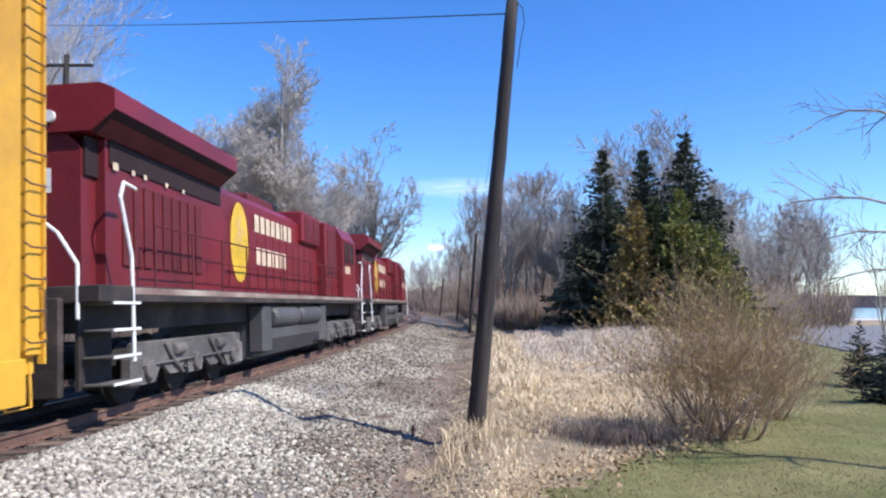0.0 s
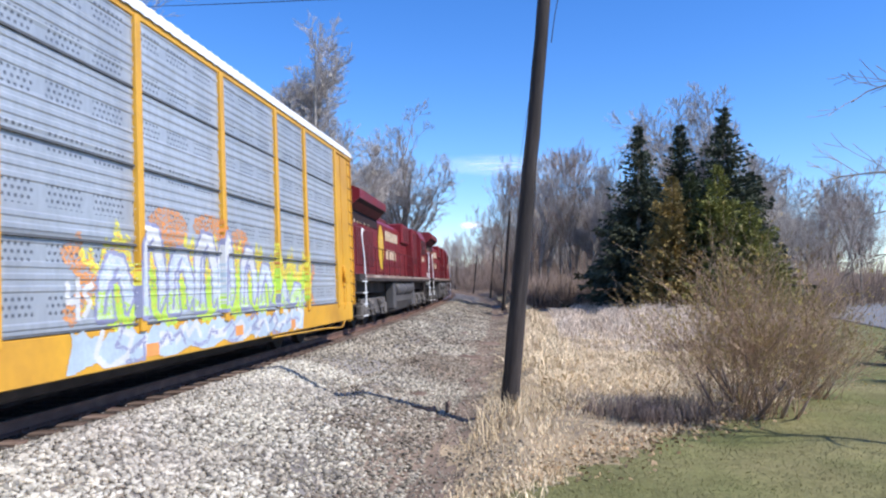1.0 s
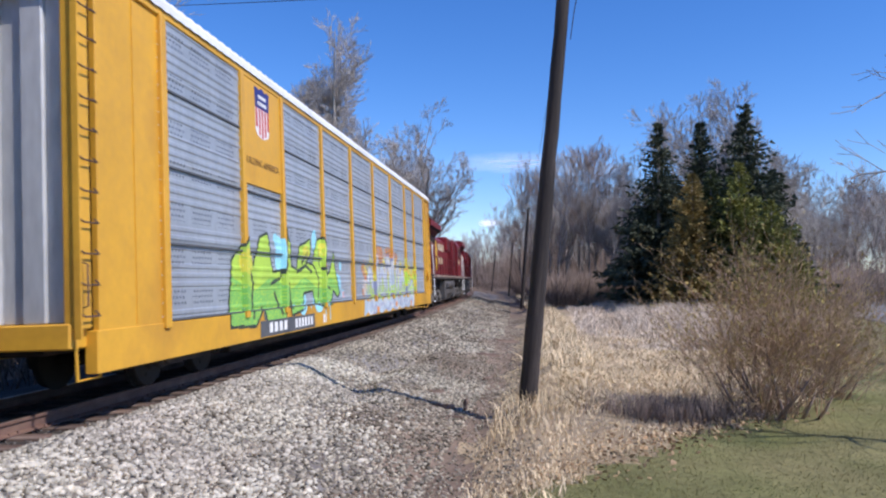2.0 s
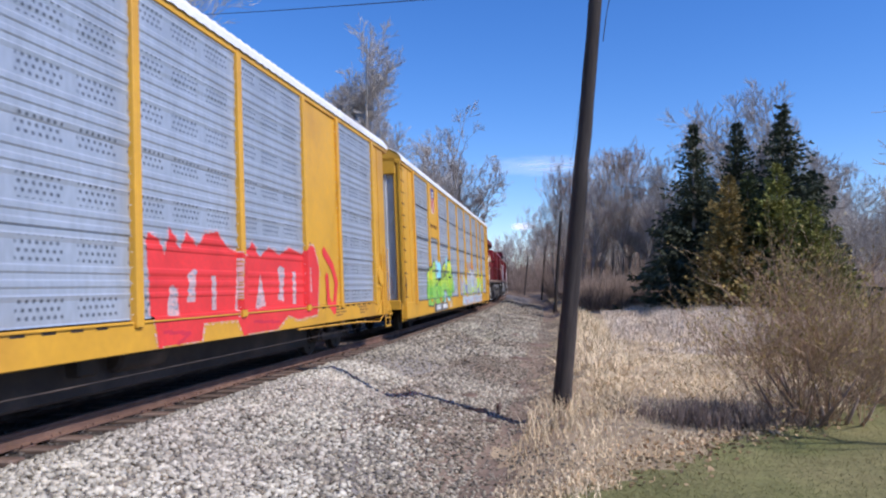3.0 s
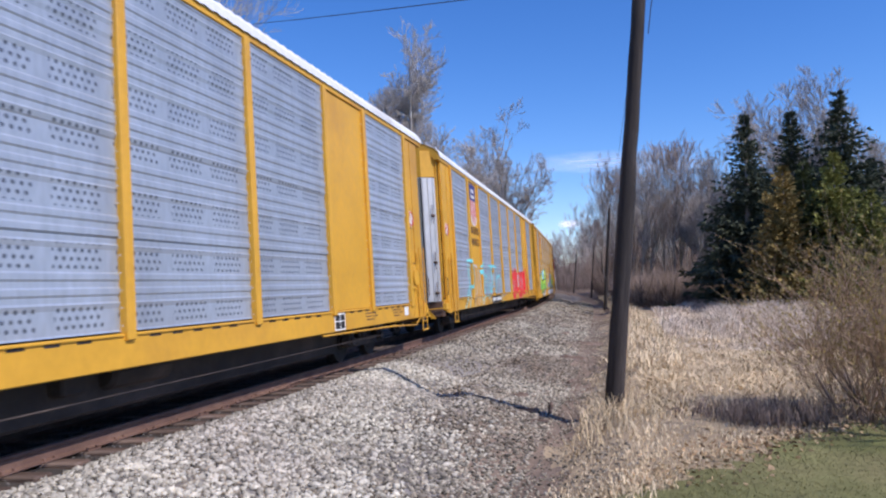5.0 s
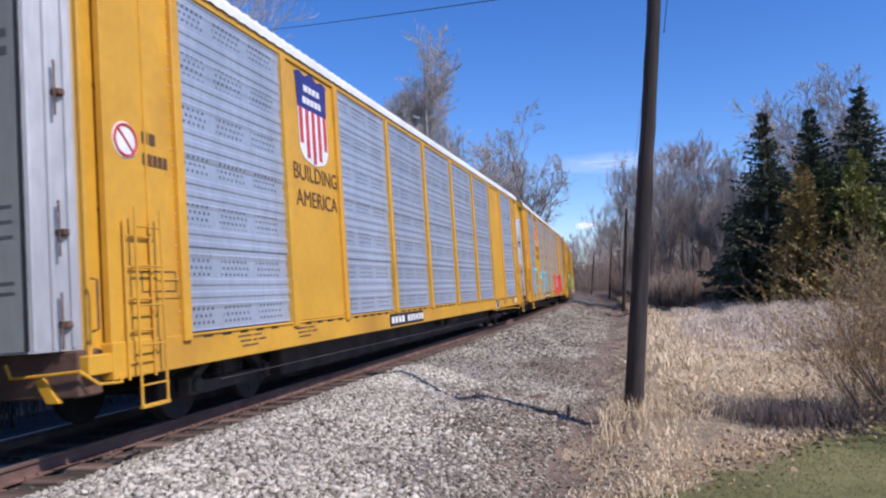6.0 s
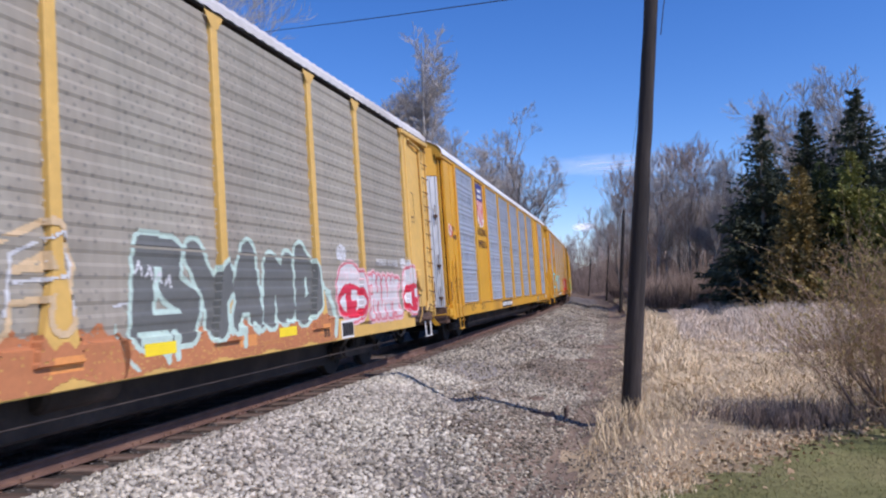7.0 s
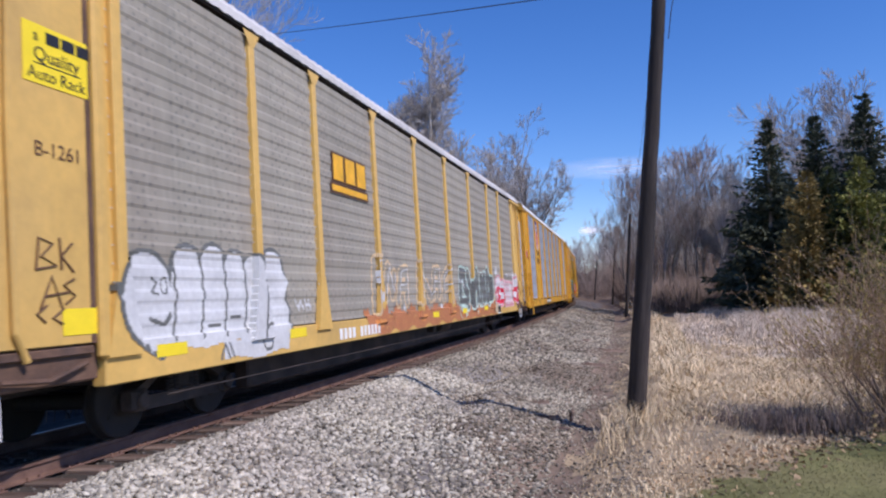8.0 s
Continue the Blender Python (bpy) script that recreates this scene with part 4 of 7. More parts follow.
M_INSUL = mat("pale_insulator", (0.55, 0.58, 0.60), 0.25)
TIMBER = "weathered dark wooden utility pole leaning away from the track"
tops = [pole(0.53, 12.1, 7.25, 5.2, 0.155, 0.105, "weathered dark wooden pole leaning over tall dry grass")]
for x, y, h, lean in ((2.05, 56, 7.7, 4.0), (1.9, 100, 7.7, 4.5), (-0.6, 142, 7.6, 5.5), (-5.4, 185, 7.6, 3.0)):
    tops.append(pole(x, y, h, lean, 0.15, 0.11, TIMBER))
top_l = pole(-16.9, 32, 13.35, 0, 0.16, 0.12, "dark wooden utility pole with crossarm and insulators", True, "far side poles")


def wire(a, b, sag, label, r=0.012):
    a, b = Vector(a), Vector(b)
    g = Geo().tube([a.lerp(b, i / 24) - Vector((0, 0, sag * 4 * (i / 24) * (1 - i / 24))) for i in range(25)], r, 5)
    return tagged(new("overhead_wire", g.mesh("overhead_wire", M_WIRE)), label, "wire")


wire(tops[0] - Vector((0.02, 0, 0.22)), (-24, 38, 16.6), 0.15, "thin black wire crossing above the track")
wire(tops[0] - Vector((0, 0, 0.12)), tops[1] - Vector((0, 0, 0.1)), 0.4, "thin black wire strung between leaning poles", 0.006)
p = tops[0]
g = Geo().tube([p + Vector(q) for q in ((0.05, -0.05, -0.02), (0.16, -0.08, -0.15), (0.19, -0.08, -0.4), (0.12, -0.1, -0.75), (0.06, -0.1, -1.2))], 0.008, 5)
tagged(new("ground_wire", g.mesh("ground_wire", M_WIRE)), "loose looped wire hanging from a pole top", "wire")

# ---------------------------------------------------------------- train: materials
M_YEL = mat("yellow_car_paint", (0.65, 0.345, 0.032), 0.45, 0, 0.08, 0.8, 9, stain=(0.44, 0.22, 0.035), amount=0.25)
M_YEL2 = mat("faded_yellow_paint", (0.66, 0.42, 0.115), 0.55, 0, 0.1, 0.7, 9, stain=(0.50, 0.33, 0.11), amount=0.25)
M_ROOF = mat("white_roof_sheet", (0.78, 0.78, 0.76), 0.5, 0.1, 0.08, 0.7, 12, stain=(0.6, 0.57, 0.52), amount=0.15)
M_ROOF2 = mat("dusty_grey_roof_sheet", (0.62, 0.60, 0.57), 0.6, 0.1, 0.1, 0.7, 12, stain=(0.45, 0.42, 0.38), amount=0.3)
M_DARK = mat("sooty_underframe", (0.032, 0.025, 0.023), 0.75, 0, 0.3, 2, 20, stain=(0.08, 0.06, 0.05))
M_RUST = mat("rust_brown_steel", (0.13, 0.075, 0.05), 0.8, 0, 0.25, 3, 25, stain=(0.07, 0.05, 0.045))
M_WHEEL = mat("grimy_wheel_steel", (0.034, 0.029, 0.026), 0.8, 0.1, 0.15, 4, 30)
# shaded copy of the galvanised door, for the leaf turned from the sun
M_DOORSHADE = mat("shaded_grey_door", (0.30, 0.32, 0.305), 0.6, 0.1, 0.12, 0.6, 12, stain=(0.22, 0.235, 0.225), stretch=(1, 1, 0.3))
M_GALV = mat("galvanised_door", (0.60, 0.61, 0.625), 0.5, 0.2, 0.14, 0.5, 12, stain=(0.36, 0.37, 0.38), amount=0.3, stretch=(1, 1, 0.25))
M_RED = mat("oxide_red_loco_paint", (0.195, 0.016, 0.020), 0.42, 0, 0.14, 0.6, 10, stain=(0.13, 0.018, 0.022), amount=0.4)
# near-black: soot plus the shade below the radiator wing, put into the colour
M_WINGSHADE = mat("shaded_sooty_intake", (0.022, 0.010, 0.011), 0.85, 0, 0.3, 3, 30)
M_REDDK = mat("dark_red_grille", (0.11, 0.015, 0.018), 0.7, 0, 0.2, 2, 20)
M_LOCOGREY = mat("dusty_grey_running_gear", (0.10, 0.09, 0.083), 0.8, 0, 0.3, 2, 18, stain=(0.19, 0.172, 0.155), amount=0.5)
M_TANK = mat("grey_fuel_tank", (0.085, 0.08, 0.078), 0.6, 0, 0.2, 1, 14, stain=(0.09, 0.085, 0.085))
M_WHITE = mat("white_paint", (0.78, 0.78, 0.76), 0.5, 0, 0.1, 2, 14)
M_CREAM = mat("cream_lettering", (0.66, 0.52, 0.36), 0.5, 0, 0.15, 3, 20)
M_GOLD = mat("gold_emblem", (0.66, 0.42, 0.03), 0.5, 0, 0.2, 1.5, 12)
M_BLACK = mat("black_paint", (0.02, 0.02, 0.022), 0.5)
M_BROWN = mat("brown_lettering", (0.12, 0.06, 0.03), 0.6)
M_NAVY = mat("navy_emblem", (0.035, 0.04, 0.19), 0.5)
M_STRIPE = mat("red_stripe", (0.55, 0.05, 0.05), 0.5)
M_SIGNY = mat("bright_yellow_plate", (0.86, 0.66, 0.02), 0.5, 0, 0.05)
M_ORANGE = mat("orange_lettering", (0.80, 0.42, 0.02), 0.5)
M_SLATE = mat("slate_stencil_plate", (0.10, 0.105, 0.11), 0.6, 0, 0.15)
M_GLASSY = mat("dark_cab_glass", (0.02, 0.022, 0.025), 0.08)

SPRAY = {}
for nm, c in (("lime", (0.42, 0.62, 0.08)), ("green", (0.20, 0.50, 0.11)), ("outline", (0.045, 0.06, 0.045)), ("white", (0.60, 0.61, 0.61)), ("lilac", (0.27, 0.28, 0.42)),
              ("paleblue", (0.42, 0.51, 0.58)), ("orange", (0.72, 0.30, 0.09)), ("aqua", (0.20, 0.68, 0.70)), ("scarlet", (0.72, 0.045, 0.045)), ("pink", (0.70, 0.46, 0.46)),
              ("crimson", (0.56, 0.03, 0.06)), ("mint", (0.48, 0.62, 0.54)), ("charcoal", (0.135, 0.14, 0.13)), ("tan", (0.62, 0.46, 0.27)), ("rustred", (0.48, 0.19, 0.08)),
              ("sky", (0.32, 0.68, 0.78)), ("rose", (0.60, 0.17, 0.20)), ("yellow", (0.72, 0.66, 0.08))):
    SPRAY[nm] = mat("spray_paint_" + nm, c, 0.55, 0, 0.12, 1.5, 16)


def pierced(name, col, dots, stain, amount, rough, metal, streak, deep=0.85):
    """Galvanised screen sheet with rows of small round holes in bands, weather streaks and sheet-to-sheet change."""
    m = mat(name, col, rough, metal, 0.13, 0.9, 14, stain=stain, amount=amount, rand=0.07, stretch=(1, 1, streak))
    nt = m.node_tree
    b = nt.nodes["Principled BSDF"]
    old = b.inputs["Base Color"].links[0].from_socket
    co, sep = nt.nodes.new("ShaderNodeTexCoord"), nt.nodes.new("ShaderNodeSeparateXYZ")
    nt.links.new(co.outputs["Object"], sep.inputs[0])

    def op(kind, a, c=None):
        n = nt.nodes.new("ShaderNodeMath")
        n.operation = kind
        for k, val in enumerate((a, c)):
            if val is None:
                continue
            if hasattr(val, "links"):
                nt.links.new(val, n.inputs[k])
            else:
                n.inputs[k].default_value = val
        return n.outputs[0]

    py, pz, band, share = dots
    row = op("FLOOR", op("DIVIDE", sep.outputs["Z"], pz))
    shift = op("MULTIPLY", op("MODULO", row, 2.0), 0.5)
    fy = op("SUBTRACT", op("FRACT", op("ADD", op("DIVIDE", sep.outputs["Y"], py), shift)), 0.5)
    fz = op("SUBTRACT", op("FRACT", op("DIVIDE", sep.outputs["Z"], pz)), 0.5)
    r2 = op("ADD", op("POWER", op("ABSOLUTE", op("MULTIPLY", fy, py)), 2.0), op("POWER", op("ABSOLUTE", op("MULTIPLY", fz, pz)), 2.0))
    hole = op("LESS_THAN", r2, (0.27 * min(py, pz)) ** 2)
    inband = op("LESS_THAN", op("FRACT", op("DIVIDE", op("ADD", sep.outputs["Z"], 0.05), band)), share)
    block = op("LESS_THAN", op("FRACT", op("DIVIDE", op("ADD", sep.outputs["Y"], 5.0), 0.9)), 0.74)
    mask = op("MULTIPLY", op("MULTIPLY", op("MULTIPLY", hole, inband), block), deep)
    x = nt.nodes.new("ShaderNodeMix")
    x.data_type = "RGBA"
    nt.links.new(mask, x.inputs["Factor"]), nt.links.new(old, x.inputs["A"])
    x.inputs["B"].default_value = (0.05, 0.06, 0.08, 1)
    nt.links.new(x.outputs["Result"], b.inputs["Base Color"])
    return m


M_SCREEN = pierced("galvanised_screen", (0.435, 0.475, 0.515), (0.10, 0.085, 0.62, 0.42), (0.31, 0.325, 0.35), 0.3, 0.5, 0.35, 0.3)
M_SCREENB = pierced("blue_grey_screen", (0.405, 0.455, 0.525), (0.10, 0.085, 0.62, 0.42), (0.28, 0.305, 0.345), 0.3, 0.48, 0.35, 0.3)
M_SCREEND = pierced("weathered_screen", (0.345, 0.325, 0.265), (0.21, 0.085, 1.08, 0.8), (0.30, 0.265, 0.215), 0.5, 0.75, 0.1, 0.2, 0.35)

# ---------------------------------------------------------------- train: shared pieces
HALF = 1.58                                   # half the width of a car over its screens


def rib(z, period):
    """How far a corrugated sheet stands out at height z."""
    if period < 0.2 and ((z + 0.05) / 0.62) % 1.0 < 0.34:
        return 0.0
    u = (z / period) % 1.0
    return (0.013 if period < 0.2 else 0.014) * (1 if u < 0.35 else (1 - (u - 0.35) / 0.15) if u < 0.5 else 0 if u < 0.85 else (u - 0.85) / 0.15)


def screen_mesh(name, w, z0, z1, period, seams, material):
    """One bay of side screens: stacked corrugated sheets, each overlapping the one below at a dark step."""
    g = Geo()
    zs = [z0]
    k = math.floor(z0 / period)
    while True:
        for u in (0.0, 0.35, 0.5, 0.85):
            z = (k + u) * period
            if z0 + 0.004 < z < z1 - 0.004:
                zs.append(z)
        k += 1
        if k * period > z1:
            break
    zs.append(z1)
    prof = []
    for z in zs:
        level = sum(1 for s in seams if z > s)
        prof.append((rib(z, period) + 0.012 * level, z))
    n = len(prof)
    v = [(x, y, z) for y in (-w / 2, w / 2) for x, z in prof]
    f = [(i, i + n, i + n + 1, i + 1) for i in range(n - 1)]
    g.add(v, f)
    g.box(-0.03, -0.006, -w / 2, w / 2, z0, z1)
    return g.mesh(name, material)


def text_geo(words, size):
    """Letters laid flat in (y, z), read from the near side; returns a mesh."""
    cu = bpy.data.curves.new("lettering", "FONT")
    cu.body, cu.size, cu.align_x, cu.extrude, cu.resolution_u = words, size, "CENTER", 0.002, 3
    ob = bpy.data.objects.new("lettering", cu)
    scene.collection.objects.link(ob)
    me = bpy.data.meshes.new_from_object(ob.evaluated_get(bpy.context.evaluated_depsgraph_get()))
    bpy.data.objects.remove(ob)
    return me


def lettering(words, y, z, size, material, parent, x=HALF + 0.01, stretch=1.0, name="lettering"):
    me = text_geo(words, size)
    me.materials.clear()
    me.materials.append(material)
    ob = new(name, me)
    ob.parent = parent
    # read from +x: letters run along +y
    ob.matrix_basis = Matrix(((0, 0, 1, x), (stretch, 0, 0, y), (0, 1, 0, z), (0, 0, 0, 1)))
    return ob


def bars(widths, y, z, h, gap, material, parent, x=HALF + 0.01, name="stencil"):
    """Plain bars in place of writing that stays unread."""
    g = Geo()
    for w in widths:
        if w > 0:
            g.box(x, x + 0.004, y, y + w, z, z + h)
        y += abs(w) + gap
    return tagged(part(name, g, material, parent), kind="stuff")


def plate(name, y0, y1, z0, z1, material, parent, x=HALF + 0.004, label=""):
    return part(name, Geo().box(x, x + 0.004, y0, y1, z0, z1), material, parent, label)


def wheelset(parent, y, r, gauge=0.76):
    g = Geo()
    for s in (-1, 1):
        g.disc((s * gauge, 0, 0), (1, 0, 0), r, 0.13, 28, bevel=0.015)
        g.disc((s * (gauge - 0.075), 0, 0), (1, 0, 0), r + 0.028, 0.03, 28)
        g.disc((s * (gauge + 0.07), 0, 0), (1, 0, 0), r * 0.42, 0.06, 16, bevel=0.02)
        for k in range(3):
            a = 2.094 * k
            g.disc((s * (gauge + 0.068), 0.62 * r * math.cos(a), 0.62 * r * math.sin(a)), (1, 0, 0), 0.035, 0.02, 8)
    g.disc((0, 0, 0), (1, 0, 0), 0.085, 2 * gauge + 0.3, 12)
    ob = part("wheelset", g, M_WHEEL, parent)
    ob.location = (0, y, r)
    WHEELS.append((ob, y, r))
    return ob


WHEELS = []


def freight_truck(parent, y):
    tr = part("truck", Geo(), M_DARK, parent, "black sooty truck with coil springs")
    g = Geo()
    for s in (-1, 1):
        x = s * 1.0
        g.prism([(x - 0.06, 0.30), (x + 0.06, 0.30), (x + 0.06, 0.46), (x - 0.06, 0.46)], -0.85, 0.85)
        g.add([(x - 0.07, -0.95, 0.42), (x + 0.07, -0.95, 0.42), (x + 0.07, -0.42, 0.72), (x - 0.07, -0.42, 0.72), (x + 0.07, 0.42, 0.72), (x - 0.07, 0.42, 0.72), (x + 0.07, 0.95, 0.42), (x - 0.07, 0.95, 0.42),
               (x - 0.07, -0.95, 0.55), (x + 0.07, -0.95, 0.55), (x + 0.07, -0.4, 0.82), (x - 0.07, -0.4, 0.82), (x + 0.07, 0.4, 0.82), (x - 0.07, 0.4, 0.82), (x + 0.07, 0.95, 0.55), (x - 0.07, 0.95, 0.55)],
              [(1, 2, 10, 9), (2, 4, 12, 10), (4, 6, 14, 12), (8, 9, 10, 11), (11, 10, 12, 13), (13, 12, 14, 15), (0, 3, 2, 1), (3, 5, 4, 2), (5, 7, 6, 4), (0, 8, 11, 3), (3, 11, 13, 5), (5, 13, 15, 7), (0, 1, 9, 8), (6, 7, 15, 14)])
        for yy in (-0.28, -0.14, 0.14, 0.28):
            for k in range(5):
                g.disc((x + s * 0.02, yy, 0.47 + 0.05 * k), (0, 0, 1), 0.055, 0.03, 10)
        for yy in (-0.89, 0.89):
            g.box(x - 0.10, x + 0.10, yy - 0.14, yy + 0.14, 0.30, 0.56, 0.03)
            g.disc((x + s * 0.12, yy, 0.43), (1, 0, 0), 0.10, 0.06, 12, bevel=0.015)
    g.box(-1.05, 1.05, -0.2, 0.2, 0.45, 0.72, 0.04)
    tr.data = g.mesh("truck", M_DARK)
    tr.location = (0, y, 0)
    for yy in (-0.89, 0.89):
        wheelset(tr, yy, 0.42)
    return tr


def ladder(parent, x, y, z0, z1, w, n, material, name="ladder"):
    lad = part(name, Geo().tube([(x, y - w / 2, z0), (x, y - w / 2, z1)], 0.016, 6).tube([(x, y + w / 2, z0), (x, y + w / 2, z1)], 0.016, 6), material, parent)
    rung = Geo().tube([(x, y - w / 2, 0), (x, y + w / 2, 0)], 0.012, 6).mesh("rung", material)
    for k in range(n):
        ob = new("rung", rung)
        ob.location, ob.parent = (0, 0, z0 + (z1 - z0) * (k + 0.5) / n), lad
    return lad


def coupler(parent, y, sgn):
    g = Geo().box(-0.09, 0.09, min(y, y + sgn * 0.55), max(y, y + sgn * 0.55), 0.70, 0.95, 0.03)
    g.box(-0.17, 0.17, min(y + sgn * 0.45, y + sgn * 0.68), max(y + sgn * 0.45, y + sgn * 0.68), 0.66, 0.98, 0.05)
    part("coupler", g, M_RUST, parent)
    part("air_hose", Geo().tube([(0.35, y, 0.75), (0.4, y + sgn * 0.25, 0.5), (0.36, y + sgn * 0.5, 0.38), (0.3, y + sgn * 0.62, 0.5)], 0.025, 6), M_BLACK, parent, "black rubber air hose")


# ---------------------------------------------------------------- painted graffiti
def paint(parent, label, y0, y1, z0, z1, layers, period, seams, cell=0.022, base=HALF, flat=(), feet=()):
    """Spray paint lying on the corrugated side: each layer is (colour, shape), later ones over earlier. A shape maps arrays (y, z) to a mask."""
    ny, nz = int((y1 - y0) / cell), int((z1 - z0) / cell)
    yc, zc = np.meshgrid(y0 + (np.arange(ny) + 0.5) * cell, z0 + (np.arange(nz) + 0.5) * cell, indexing="ij")
    idx = np.full(yc.shape, -1)
    for k, (_, shape) in enumerate(layers):
        idx[shape(yc, zc)] = k

    def stand(y, z):
        for b in feet:                         # flared feet of the uprights
            if abs(y - b) < 0.10 + max(0.0, 0.19 * (1 - (z - 1.0) / 0.87)) and z > 0.98:
                return base + 0.112
        if z < seams[0] + 0.02:
            return base + 0.055
        for a, b, out in flat:
            if a <= y <= b:
                return base + out
        return base + rib(z, period) + 0.012 * sum(1 for s in seams[1:] if z > s) + 0.006

    g = Geo()
    xg = {}
    for i in range(ny):
        for j in range(nz):
            m = idx[i, j]
            if m < 0:
                continue
            ya, za = y0 + i * cell, z0 + j * cell
            ids = []
            for dy, dz in ((0, 0), (1, 0), (1, 1), (0, 1)):
                key = (i + dy, j + dz)
                if key not in xg:
                    xg[key] = len(g.v)
                    yy, zz = y0 + key[0] * cell, z0 + key[1] * cell
                    g.v.append((stand(yy, zz), yy, zz))
                ids.append(xg[key])
            g.f.append(tuple(ids))
            g.m.append(int(m))
    return part("graffiti", g, [SPRAY[c] for c, _ in layers], parent, label)


def stroke(pts, w):
    """A line of paint through points, w wide."""
    def f(y, z):
        best = np.full(y.shape, 1e9)
        for (a, b), (c, d) in zip(pts[:-1], pts[1:]):
            L2 = (c - a) ** 2 + (d - b) ** 2 + 1e-9
            t = np.clip(((y - a) * (c - a) + (z - b) * (d - b)) / L2, 0, 1)
            best = np.minimum(best, np.hypot(y - a - t * (c - a), z - b - t * (d - b)))
        return best < w / 2
    return f


def blob(cy, cz, ry, rz, p=2.2):
    return lambda y, z: (np.abs((y - cy) / ry) ** p + np.abs((z - cz) / rz) ** p) < 1


def join(*fs):
    return lambda y, z: np.any([f(y, z) for f in fs], axis=0)


def less(f, *gs):
    return lambda y, z: f(y, z) & ~np.any([g(y, z) for g in gs], axis=0)


def poly(*pts):
    """A filled outline."""
    def f(y, z):
        hit = np.zeros(y.shape, bool)
        for (a, b), (c, d) in zip(pts, pts[1:] + pts[:1]):
            if b != d:
                hit ^= ((b > z) != (d > z)) & (y < (c - a) * (z - b) / (d - b) + a)
        return hit
    return f


def grow(f, w):
    """f thickened by w on all sides."""
    return lambda y, z: np.any([f(y + w * math.cos(a), z + w * math.sin(a)) for a in np.arange(0, 6.28, 0.52)], axis=0) | f(y, z)


def ring(cy, cz, ry, rz, w):
    return less(blob(cy, cz, ry, rz), blob(cy, cz, ry - w, rz - w))


def spatter(f, seed, share):
    """f with a broken, dusted edge."""
    def h(y, z):
        n = np.sin(y * 12.9 + z * 78.2 + seed) * 43758.5
        return f(y, z) & ((n - np.floor(n)) < share)
    return h


# ---------------------------------------------------------------- auto carriers
def end_shell(e, L, z0, z1, grow):
    """A hollow end wall on plan: straight sides, a slanting corner leaf on each side and a broad flat end."""
    plan = [(1.45, L - 0.25), (1.45, L - 0.10), (1.11, L + 0.17), (-1.11, L + 0.17), (-1.45, L - 0.10), (-1.45, L - 0.25)]
    inner = [(x * 0.97, y - 0.04) for x, y in plan]
    plan = [(x * (1 + grow), y + grow) for x, y in plan]
    n = len(plan)
    v = [(x, e * y, z) for z in (z0, z1) for x, y in plan] + [(x, e * y, z) for z in (z0, z1) for x, y in inner]
    f = [(i, i + 1, n + i + 1, n + i) for i in range(n - 1)] + [(2 * n + i + 1, 2 * n + i, 3 * n + i, 3 * n + i + 1) for i in range(n - 1)]
    f += [(n + i, n + i + 1, 3 * n + i + 1, 3 * n + i) for i in range(n - 1)] + [(i + 1, i, 2 * n + i, 2 * n + i + 1) for i in range(n - 1)]
    f += [(0, n, 3 * n, 2 * n), (2 * n - 1, n - 1, 3 * n - 1, 4 * n - 1)]
    return Geo().add(v, f)


